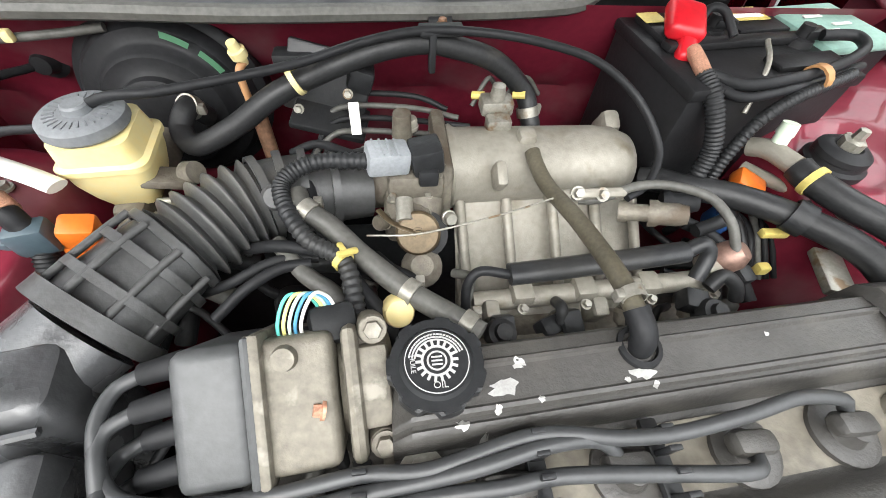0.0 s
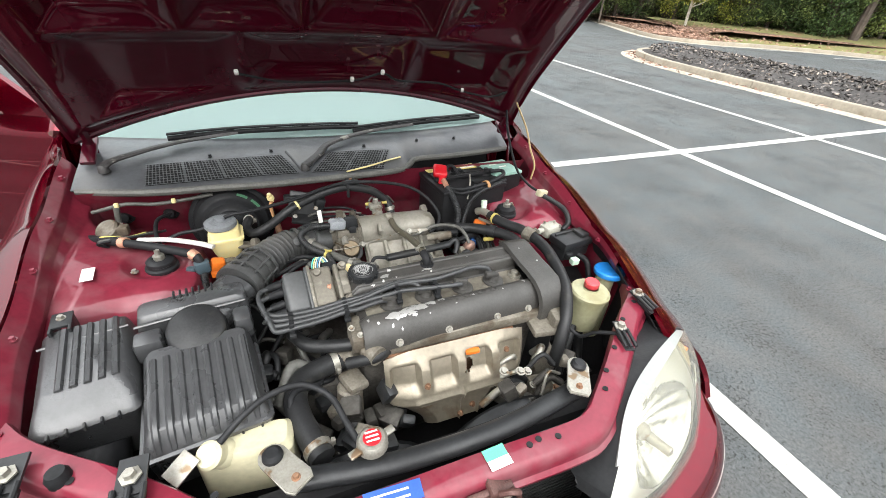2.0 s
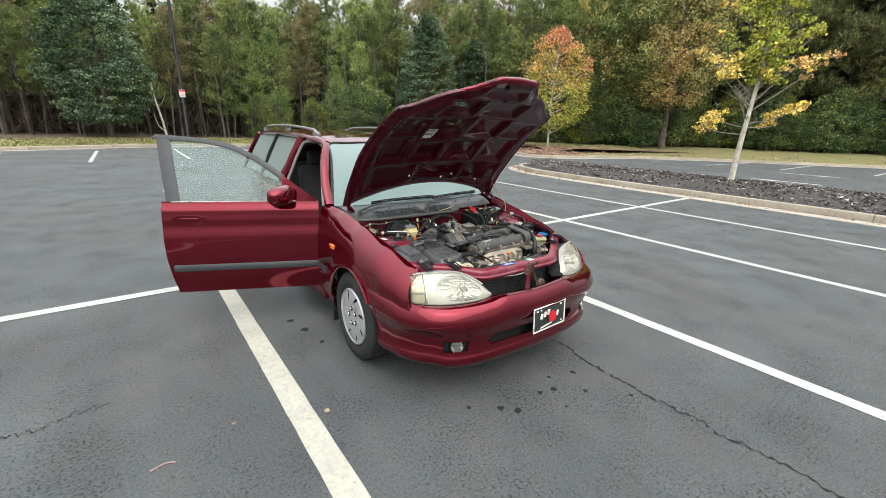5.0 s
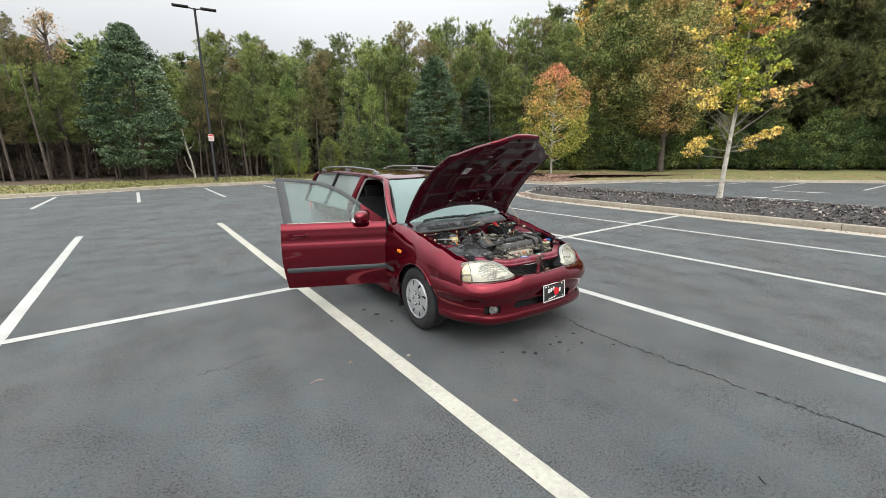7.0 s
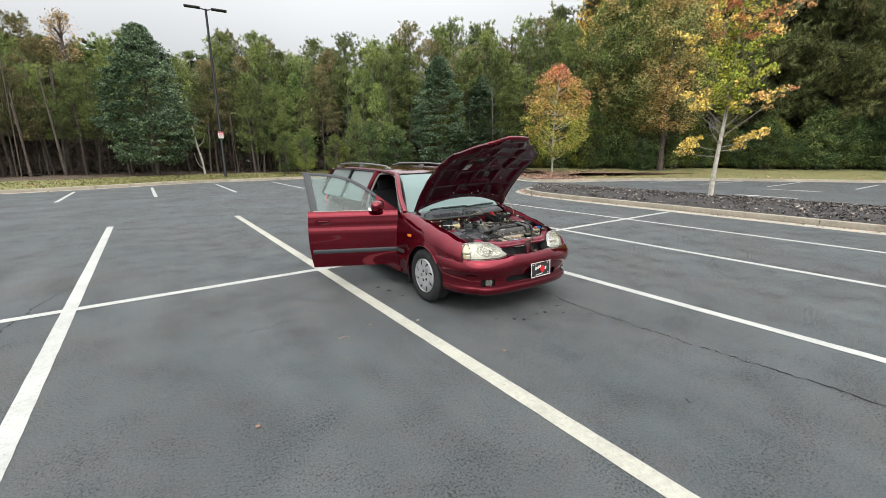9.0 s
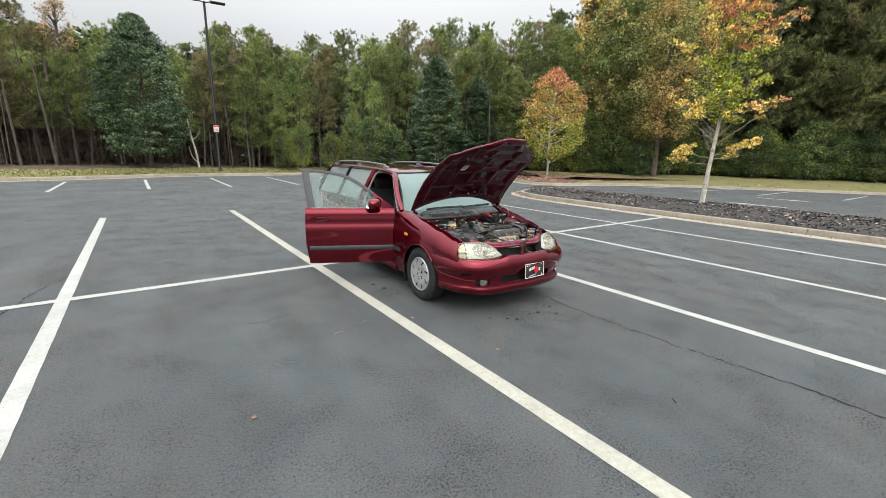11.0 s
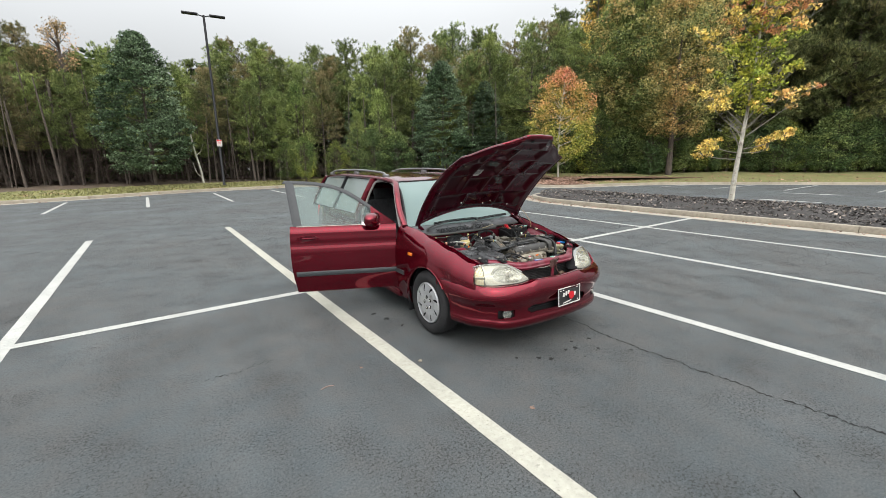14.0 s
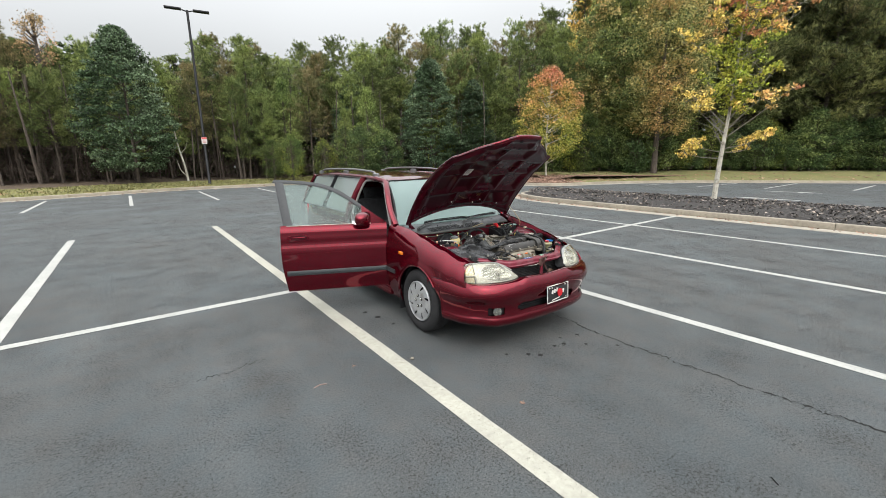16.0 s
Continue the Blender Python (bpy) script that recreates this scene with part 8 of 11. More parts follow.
sheet(bm, 40, 6, lambda u, v: Vector((-0.035 + 0.415 * u, -0.268 + 0.050 * v + SKEW * (-0.225 + 0.415 * u), 0.7630)))
part("plug_valley", thick(bm, 0.002), VALLEY, vc, "stained metal valley round the spark plugs")
bm = BM()
big = [(y * 1.06 + 0.0145, 0.722 + (z - 0.722) * 1.13 + 0.006) for y, z in ((-0.354, 0.70), (-0.354, 0.735), (-0.347, 0.755), (-0.332, 0.772), (-0.305, 0.784), (-0.27, 0.788), (-0.24, 0.789), (-0.20, 0.793), (-0.165, 0.797), (-0.145, 0.795), (-0.133, 0.783), (-0.128, 0.75), (-0.128, 0.70))]
rings = []
for x, k in ((0.380, 0.0), (0.384, 1.0), (0.40, 1.02), (0.43, 1.0), (0.448, 0.94), (0.455, 0.8)):
    rings.append([bm.verts.new((x + 0.03 * (-0.24 - y), -0.24 + (y + 0.24) * (0.93 + 0.07 * k), 0.70 + (z - 0.70) * (0.9 + 0.1 * k))) for y, z in big])
for a, b in zip(rings, rings[1:]):
    for k in range(len(big) - 1):
        bm.faces.new((a[k], a[k + 1], b[k + 1], b[k]))
bm.faces.new(rings[-1][::-1])
part("belt_cover", bm, VCOVER, vc, "black timing belt cover", 45)
bm = BM()
box(bm, (0.425, -0.26, 0.60), (0.06, 0.20, 0.28), 0.02)
part("belt_case", bm, PLASTIC, eng)
# flaked paint: bare metal shows
rf = random.Random(21)


def flake(x, y, r, sx=1.5):
    n = 16
    bm = BM()
    o = [(x + r * sx * rf.uniform(0.45, 1.15) * math.cos(2 * math.pi * k / n), y + r * rf.uniform(0.45, 1.15) * math.sin(2 * math.pi * k / n)) for k in range(n)]
    k0 = SKEW * (x - 0.19)
    c = bm.verts.new((x, y + k0, vc_z(y) + 0.0012))
    vs = [bm.verts.new((a, b + k0, vc_z(max(-0.345, min(-0.138, b))) + 0.0009)) for a, b in o]
    for k in range(n):
        bm.faces.new((c, vs[k], vs[(k + 1) % n]))
    part("paint_flake", bm, FLAKE, vc)


for x, y, r, sx in ((0.030, -0.182, 0.009, 1.5), (0.044, -0.166, 0.005, 1.2), (0.022, -0.196, 0.0035, 1.0), (0.140, -0.186, 0.006, 1.9), (0.126, -0.190, 0.003, 1.0), (0.147, -0.196, 0.003, 1.0), (0.055, -0.194, 0.003, 1.0),
                    (0.018, -0.308, 0.011, 1.9), (0.052, -0.302, 0.012, 2.2), (0.085, -0.297, 0.011, 2.0), (0.112, -0.294, 0.009, 2.0), (0.14, -0.290, 0.007, 1.6), (0.035, -0.311, 0.007, 1.5), (0.070, -0.291, 0.006, 1.8), (-0.005, -0.203, 0.004, 1.6), (0.012, -0.213, 0.005, 0.8), (0.065, -0.315, 0.005, 2.0), (0.175, -0.286, 0.004, 1.2), (-0.02, -0.315, 0.004, 1.0), (0.01, -0.326, 0.004, 0.8), (0.03, -0.334, 0.004, 0.7), (0.22, -0.300, 0.003, 1.2), (-0.04, -0.305, 0.005, 0.7),
                    (0.30, -0.304, 0.003, 1.0), (0.10, -0.320, 0.002, 1.0), (0.17, -0.312, 0.002, 1.0), (0.368, -0.293, 0.006, 0.9), (0.26, -0.17, 0.002, 1.5), (0.05, -0.243, 0.005, 1.4), (0.12, -0.247, 0.004, 1.2), (0.235, -0.243, 0.005, 1.2), (0.275, -0.238, 0.003, 1.3), (0.33, -0.246, 0.003, 1.2), (0.0, -0.243, 0.006, 1.3)):
    flake(x, y, r, sx)
for x, y, r in ((0.408, -0.185, 0.003), (0.425, -0.25, 0.0035)):
    bm = BM()
    lathe(bm, [(0, 0.001), (r, 0.0006)], Matrix.Translation((x, y, 0.812)), 9)
    part("paint_flake", bm, FLAKE, vc)
# raised casting marks, worn beyond reading
bm = BM()
for k, w in enumerate((0.011, 0.010, 0.011, 0.010, 0.010, 0.0, 0.013, 0.010, 0.010, 0.010, 0.010, 0.0, 0.010, 0.010)):
    if w:
        box(bm, (0.125 + 0.0125 * k, -0.297 + SKEW * (-0.065 + 0.0125 * k), 0.784), (w * 0.8, 0.008, 0.0016), 0.0005)
part("casting_mark", bm, VCOVER, vc, "", 35, "stuff")
for x in (0.02, 0.14, 0.27, 0.36):
    bolt((x, -0.3465 + SKEW * (x - 0.19), 0.738), 0.009, (0, -1, 0.6), STEEL, vc)
for x in (0.374, -0.035):
    bm = BM()
    lathe(bm, [(0.018, -0.002), (0.017, 0.004), (0.010, 0.005), (0.009, 0.014), (0.004, 0.016), (0, 0.016)], Matrix.Translation((x, -0.234, 0.763)), 14)
    part("cover_nut", bm, STEEL, vc)
# oil filler cap
bm = BM()
m = Matrix.Translation((-0.020, -0.170, 0.797)) @ Matrix.Diagonal((0.94, 0.94, 1, 1))
o = []
for k in range(84):
    a = 2 * math.pi * k / 84
    ro = 0.0395 - 0.0058 * max(0.0, (math.cos(7 * a) - 0.35) / 0.65) ** 0.6
    o.append((ro * math.cos(a), ro * math.sin(a)))
prism(bm, o, 0.0, 0.013, m, 0.003)
lathe(bm, [(0, 0.0165), (0.027, 0.0160), (0.030, 0.0125)], m, 36)
cap = part("oil_filler_cap", bm, PLASTIC, vc, "black ribbed oil filler cap with white print")
INKWHITE = mat("white_print", (0.40, 0.40, 0.39), 0.6)
bm = BM()
for r0, r1 in ((0.0065, 0.008), (0.0105, 0.0125), (0.0245, 0.0253)):
    lathe(bm, [(r0, 0.0172), (r1, 0.0172)], m, 40)
for k in range(18):
    a = 2 * math.pi * k / 18
    box(bm, m @ Vector((0.0145 * math.cos(a), 0.0145 * math.sin(a), 0.0172)), (0.004, 0.002, 0.0005), 0, 0, 0, math.degrees(a))
for k in range(3):
    box(bm, m @ Vector((0, 0.003 - 0.003 * k, 0.0172)), (0.008, 0.0012, 0.0005))
for k in range(22):
    a = radians(20 + 7 * k)
    for rr in (0.0172, 0.0195, 0.0218):
        box(bm, m @ Vector((rr * math.cos(a), rr * math.sin(a), 0.0172)), (0.0012, 0.0020, 0.0005), 0, 0, 0, math.degrees(a))
part("cap_print", bm, INKWHITE, cap, "white print rings")


def lettering(text, size, m, parent, material):
    cu = bpy.data.curves.new("lettering", "FONT")
    cu.body, cu.size, cu.align_x, cu.align_y = text, size, "CENTER", "CENTER"
    cu.extrude = 0.0002
    tmp = new("lettering", cu)
    bpy.context.view_layer.update()
    me = bpy.data.meshes.new_from_object(tmp.evaluated_get(bpy.context.evaluated_depsgraph_get()))
    bpy.data.objects.remove(tmp)
    me.transform(m)
    me.materials.append(material)
    o = new("lettering", me)
    o.parent = parent
    return o


lettering("OIL", 0.0072, m @ pose(0.001, -0.0190, 0.0174, 0, 0, 0), cap, INKWHITE)
lettering("HUILE", 0.0054, m @ pose(-0.0190, -0.0015, 0.0174, 0, 0, -88), cap, INKWHITE)
# breather elbow on the cover
bm = BM()
lathe(bm, [(0.019, -0.004), (0.018, 0.002), (0.014, 0.003), (0.013, -0.004)], Matrix.Translation((0.145, -0.168, 0.799)), 24)
tube(bm, [(0.145, -0.168, 0.792), (0.145, -0.167, 0.806), (0.144, -0.160, 0.815), (0.142, -0.145, 0.820)], 0.0105, 16)
part("breather_elbow", bm, RUBBER, vc)
tubepart("breather_hose", [(0.142, -0.150, 0.819), (0.139, -0.11, 0.820), (0.133, -0.04, 0.806), (0.124, 0.02, 0.792), (0.118, 0.05, 0.795), (0.116, 0.07, 0.80)], 0.0088, mat("olive_brown_hose", (0.075, 0.066, 0.045), 0.5, noise_scale=30, var=0.3), car, "olive brown rubber breather hose")
clip("hose_clamp", (0.1405, -0.135, 0.826), (0, 1, 0), 0.0095, 0.010)

# -- intake --
bm = BM()
m = Matrix.Translation((0.02, 0.098, 0.757)) @ rot_to((1, 0, 0))
lathe(bm, [(0, 0), (0.052, 0), (0.054, 0.006), (0.050, 0.012), (0.0495, 0.19), (0.047, 0.215), (0.038, 0.234), (0.022, 0.243), (0, 0.245)], m, 32)
for v in bm.verts:
    v.co.z = 0.757 + (v.co.z - 0.757) * (0.92 - 0.25 * (v.co.x - 0.02))
plen = part("intake_plenum", bm, ALU, car, "dull cast aluminium intake manifold", 50)
bm = BM()
sheet(bm, 32, 20, lambda u, v: Vector((0.028 + 0.235 * u, 0.055 - 0.045 * v - 0.09 * v * v + 0.010 * abs(math.sin(u * math.pi * 4)) * min(1, v * 2), 0.745 - 0.105 * v + 0.012 * abs(math.sin(u * math.pi * 4)) * math.sin(math.pi * min(1, v * 1.2)))))
thick(bm, 0.012)
part("runner_casting", bm, ALU, plen, "ribbed cast runner block", 50)
bm = BM()
box(bm, (0.150, -0.085, 0.650), (0.30, 0.03, 0.06), 0.01)
part("runner_flange", bm, ALUDIRTY, plen)
bm = BM()
bm.free()
for c, d, b, rx in (((0.245, 0.150, 0.772), (0.024, 0.030, 0.044), 0.008, 25), ((0.075, 0.045, 0.788), (0.014, 0.030, 0.030), 0.006, 30), ((0.115, 0.095, 0.800), (0.022, 0.022, 0.02), 0.006, 0), ((0.17, 0.02, 0.778), (0.09, 0.012, 0.028), 0.005, 35)):
    block("plenum_boss", c, d, ALU, plen, b, rx)
for c in ((0.155, 0.012, 0.790), (0.185, 0.012, 0.786)):
    bolt(c, 0.008, (0, -0.7, 0.7), STEEL, plen)
for x in (0.035, 0.092, 0.150, 0.205, 0.255):
    bm = BM()
    tube(bm, [(x, 0.052, 0.742), (x, 0.030, 0.728), (x + 0.002, -0.004, 0.700), (x + 0.003, -0.045, 0.672)], 0.0065, 12, 6)
    part("runner_rib", bm, ALU, plen, "", 65)
# throttle body
bm = BM()
box(bm, (0.012, 0.085, 0.760), (0.018, 0.115, 0.105), 0.008)
cyl(bm, (-0.075, 0.075, 0.765), (0.01, 0.085, 0.762), 0.036, 0.038, 24)
box(bm, (-0.020, 0.045, 0.795), (0.060, 0.050, 0.035), 0.008)
box(bm, (-0.030, 0.02, 0.760), (0.050, 0.050, 0.045), 0.010)
cyl(bm, (-0.012, 0.0, 0.75), (-0.012, 0.03, 0.77), 0.018, 0.022, 16)
cyl(bm, (-0.03, 0.105, 0.80), (-0.03, 0.105, 0.83), 0.012, 0.010, 14)
tb = part("throttle_body", bm, ALUDIRTY, car, "grimy cast throttle body with sensors")
for c in ((-0.005, 0.075, 0.813), (-0.05, 0.055, 0.806), (0.008, 0.04, 0.806), (-0.045, 0.018, 0.786), (-0.008, 0.022, 0.785)):
    bolt(c, 0.006, (0, 0, 1), STEEL, tb)
bm = BM()
box(bm, (-0.048, 0.030, 0.832), (0.042, 0.028, 0.026), 0.004, 0, 8, 12)
part("sensor_plug", bm, mat("pale_grey_plug", (0.26, 0.275, 0.29), 0.45, noise_scale=30, var=0.15), tb, "pale grey sensor plug")
bm = BM()
box(bm, (-0.010, 0.034, 0.830), (0.032, 0.030, 0.030), 0.004, 0, -6, 8)
box(bm, (-0.008, 0.024, 0.815), (0.020, 0.020, 0.02), 0.003)
part("sensor", bm, PLASTIC, tb)
bm = BM()
lathe(bm, [(0, 0.02), (0.014, 0.02), (0.018, 0.012), (0.018, -0.006), (0.026, -0.008), (0.026, -0.016), (0, -0.016)], Matrix.Translation((-0.015, -0.015, 0.765)) @ rot_to((-0.1, -0.7, 0.7)), 18)
part("idle_valve", bm, PLASTIC, tb)
bm = BM()
lathe(bm, [(0, 0.02), (0.012, 0.02), (0.022, 0.012), (0.023, 0.0), (0.014, -0.012), (0.012, -0.04)], Matrix.Translation((-0.018, -0.030, 0.727)) @ rot_to((0, -0.5, 0.9)), 18)
part("idle_valve_body", bm, ALUDIRTY, tb)
# fuel rail and injectors
tubepart("fuel_rail", [(0.035, -0.070, 0.712), (0.12, -0.070, 0.716), (0.22, -0.070, 0.722), (0.308, -0.070, 0.727)], 0.0115, ALU, car, "cast aluminium fuel rail", 12)
fr = bpy.data.objects["fuel_rail"]
for k, x in enumerate((0.055, 0.125, 0.20, 0.275)):
    bm = BM()
    lathe(bm, [(0, 0.0), (0.009, 0.0), (0.010, 0.02), (0.014, 0.024), (0.014, 0.036), (0.011, 0.04)], Matrix.Translation((x, -0.122, 0.692)) @ rot_to((0, 0.65, 0.75)), 14)
    part("injector", bm, ALUDIRTY, fr)
    bm = BM()
    box(bm, (x + 0.002, -0.112, 0.728), (0.022, 0.030, 0.022), 0.004, 30, 0, 10 * (k % 2))
    part("injector_plug", bm, PLASTIC, fr)
    bolt((x + 0.03, -0.088, 0.722), 0.006, (0, -0.3, 1), STEEL, fr)
    box_c = (x + 0.032, -0.070, 0.722 + 0.004)
    block("rail_lug", box_c, (0.024, 0.026, 0.018), ALU, fr, 0.005)
tubepart("fuel_damper_tube", [(0.065, -0.071, 0.766), (0.12, -0.069, 0.768), (0.20, -0.066, 0.772), (0.252, -0.064, 0.776)], 0.0125, PLASTIC, car, "black plastic loom tube over the fuel rail", 10, 8, None, 0.8)
tubepart("damper_pipe", [(0.252, -0.064, 0.776), (0.268, -0.062, 0.785), (0.275, -0.07, 0.775), (0.265, -0.085, 0.755)], 0.008, PLASTIC)
tubepart("damper_pipe", [(0.065, -0.071, 0.766), (0.035, -0.068, 0.770), (0.022, -0.078, 0.755), (0.022, -0.10, 0.725)], 0.005, RUBBER)
# pressure regulator and its line
bm = BM()
lathe(bm, [(0, 0.03), (0.010, 0.028), (0.017, 0.018), (0.018, 0.004), (0.010, -0.004), (0.009, -0.02)], Matrix.Translation((0.318, -0.055, 0.742)) @ rot_to((0.4, -0.2, 0.8)), 18)
part("pressure_regulator", bm, mat("brown_plated_steel", (0.24, 0.15, 0.12), 0.45, 0.6, noise_scale=20, var=0.3), fr)
tubepart("vacuum_pipe", [(0.320, -0.060, 0.765), (0.312, -0.037, 0.787), (0.297, -0.008, 0.796), (0.259, 0.012, 0.796), (0.224, 0.018, 0.790), (0.186, 0.013, 0.778), (0.165, 0.020, 0.770)], 0.0052, GREYHOSE, car, "thin grey vacuum hose")
# sensors right of the plenum
for c, d, r, mm in (((0.225, 0.005, 0.762), (0.8, -0.4, 0.3), 0.010, ALUDIRTY), ((0.255, -0.005, 0.768), (0.8, -0.4, 0.3), 0.013, ALUDIRTY), ((0.285, 0.018, 0.760), (0.9, -0.3, 0.2), 0.012, RUBBER)):
    bm = BM()
    lathe(bm, [(0, 0.03), (r * 0.8, 0.028), (r, 0.018), (r, 0.0), (r * 1.2, -0.004), (r * 1.2, -0.012), (0, -0.012)], Matrix.Translation(c) @ rot_to(d), 14)
    part("sensor", bm, mm, plen)

# -- air hose and filter box --
AH = [(-0.300, -0.098, 0.770), (-0.282, -0.072, 0.773), (-0.258, -0.040, 0.777), (-0.232, -0.010, 0.779), (-0.202, 0.020, 0.779), (-0.165, 0.042, 0.776), (-0.122, 0.052, 0.772), (-0.072, 0.062, 0.765)]


def ah_r(t):
    if 0.36 < t < 0.64:
        return 0.0425 + 0.0055 * math.cos((t - 0.36) / 0.28 * 2 * math.pi * 6)
    if t < 0.06:
        return 0.054
    if t <= 0.36:
        return 0.050 - 0.02 * (t - 0.06)
    return 0.041 - 0.004 * max(0, (t - 0.8) / 0.2)


bm = BM()
tube(bm, AH, 0.04, 28, 26, True, ah_r, True, 0.92)
AIRHOSE = mat("dusty_air_hose_rubber", (0.052, 0.0525, 0.052), 0.45, noise_scale=22, var=0.25, bump=0.05, bump_scale=180, rvar=0.1, spot=(0.085, 0.082, 0.074), spot_scale=12, spot_at=0.57, spot_soft=0.2)
ah = part("air_intake_hose", bm, AIRHOSE, car, "black corrugated rubber air intake hose", 60)
aline = spline(AH, 20)
for k, w in ((1, 0.0575), (6, 0.0575), (20, 0.0535), (36, 0.0515), (47, 0.050), (93, 0.0455), (103, 0.0455), (113, 0.045), (125, 0.044)):
    p, d = aline[k], (aline[k + 1] - aline[k - 1]).normalized()
    bm = BM()
    lathe(bm, [(w * 0.9, -0.004), (w, -0.004), (w, 0.004), (w * 0.9, 0.004)], Matrix.Translation(p) @ rot_to(d), 28)
    part("hose_band", bm, AIRHOSE, ah)
for k in range(5):
    ang = (-1.3, -0.6, 0.1, 0.8, 1.5)[k]
    pts = []
    for i in range(6, 48, 4):
        p, d = aline[i], (aline[i + 1] - aline[i - 1]).normalized()
        sdir = d.cross(Vector((0, 0, 1))).normalized()
        nn = sdir.cross(d)
        pts.append(p + (nn * math.cos(ang) + sdir * math.sin(ang)) * 0.050)
    tubepart("hose_rib", pts, 0.0036, AIRHOSE, ah, "", 10, 3)
bm = BM()
lathe(bm, [(0, 0.010), (0.010, 0.010), (0.013, 0.006), (0.013, -0.006)], Matrix.Translation((-0.158, 0.012, 0.803)) @ rot_to((0.2, -0.75, 0.65)), 16)
part("hose_boss", bm, AIRHOSE, ah)


def lid_rib(xa, ya, za, xb, yb, zb, r, parent):
    bm = BM()
    tube(bm, [(xa, ya, za), ((xa + xb) / 2, (ya + yb) / 2, (za + zb) / 2 + 0.001), (xb, yb, zb)], r, 6, 4, True, None, True, 0.9)
    part("lid_rib", bm, AIRBOX, parent)


ABM = pose(-0.37, -0.285, 0.0, 0, 0, 8)


def ab(x, y, z):
    return ABM @ Vector((x, y, z))


def boxloft(bm, secs, mm):
    """A shell lofted through rectangles (x0, x1, y0, y1, z) with rounded corners."""
    rings = []
    for x0, x1, y0, y1, z in secs:
        r = min(0.014, (x1 - x0) / 4, (y1 - y0) / 4)
        ring = []
        for cx, cy, a0 in ((x1 - r, y1 - r, 0), (x0 + r, y1 - r, 90), (x0 + r, y0 + r, 180), (x1 - r, y0 + r, 270)):
            for k in range(5):
                a = radians(a0 + 22.5 * k)
                zz = z(cx + r * math.cos(a), cy + r * math.sin(a)) if callable(z) else z
                ring.append(bm.verts.new(mm @ Vector((cx + r * math.cos(a), cy + r * math.sin(a), zz))))
        rings.append(ring)
    for a, b in zip(rings, rings[1:]):
        n = len(a)
        for i in range(n):
            bm.faces.new((a[i], a[(i + 1) % n], b[(i + 1) % n], b[i]))
    bm.faces.new(rings[0][::-1])
    bm.faces.new(rings[-1])


def lid_z(x, y):
    return 0.787 + 0.14 * (y - 0.05)


bm = BM()
boxloft(bm, [(-0.095, 0.095, -0.165, 0.02, 0.62), (-0.098, 0.098, -0.170, 0.025, 0.70), (-0.104, 0.104, -0.178, 0.03, 0.717), (-0.104, 0.104, -0.178, 0.03, 0.722), (-0.098, 0.098, -0.172, 0.026, 0.724), (-0.090, 0.092, -0.160, 0.024, lambda x, y: lid_z(x, y) - 0.012), (-0.082, 0.086, -0.150, 0.020, lid_z)], ABM)
abox = part("air_filter_box", bm, AIRBOX, car, "dusty black ribbed air filter box", 40)
for k in range(8):
    x = -0.072 + 0.0215 * k
    p0, p1, p2 = ab(x, -0.004, lid_z(x, -0.004) + 0.001), ab(x, -0.146, lid_z(x, -0.146) + 0.001), ab(x - 0.002, -0.168, 0.727)
    bm = BM()
    tube(bm, [p0, p0.lerp(p1, 0.5), p1, p2], 0.0062, 6, 5, True, None, True, 0.8)
    part("lid_rib", bm, AIRBOX, abox)
for k in range(6):
    x = -0.08 + 0.032 * k
    block("skirt_rib", ab(x, -0.174, 0.700), (0.004, 0.008, 0.035), PLASTIC, abox, 0.001, 0, 0, 8)
bm = BM()
lathe(bm, [(0.056, -0.040), (0.056, -0.012), (0.053, -0.008), (0.056, -0.004), (0.053, 0.001), (0.056, 0.006), (0.052, 0.011), (0.054, 0.016), (0.053, 0.026), (0.046, 0.031), (0.0, 0.033)], Matrix.Translation(ab(0.004, 0.052, 0.768)) @ rot_to((0.05, -0.42, 1)), 36)
part("duct_collar", bm, HOSE, abox, "", 60)
bm = BM()
boxloft(bm, [(-0.10, 0.105, 0.084, 0.150, 0.66), (-0.10, 0.108, 0.086, 0.155, 0.775), (-0.098, 0.106, 0.088, 0.152, 0.788), (-0.094, 0.102, 0.094, 0.148, 0.804), (-0.088, 0.096, 0.099, 0.143, 0.808)], ABM)
box(bm, ab(-0.080, 0.055, 0.765), (0.05, 0.045, 0.055), 0.010, 0, 0, 8)
box(bm, ab(0.088, 0.050, 0.768), (0.035, 0.05, 0.055), 0.010, 0, 0, 8)
duct = part("air_duct", bm, AIRBOX, abox, "black duct across the filter box")
lid_rib(*ab(-0.10, 0.082, 0.797), *ab(0.10, 0.084, 0.799), 0.0035, abox)
for k in range(7):
    block("duct_rib", ab(-0.03 + 0.012 * k, 0.145, 0.808), (0.004, 0.024, 0.008), PLASTIC, abox, 0.001, 0, 0, 8)
# neck from the duct up to the hose
tubepart("air_box_neck", [(-0.37, -0.190, 0.750), (-0.345, -0.158, 0.762), (-0.305, -0.103, 0.770)], 0.05, AIRBOX, abox, "", 24, 6, None, 0.8)
# resonator chamber beside it
RSM = pose(-0.555, -0.265, 0, 0, 0, 10)


def rz_(x, y):
    return 0.785 + 0.12 * (y - 0.02) - 0.05 * max(0.0, -0.06 - y) * 4


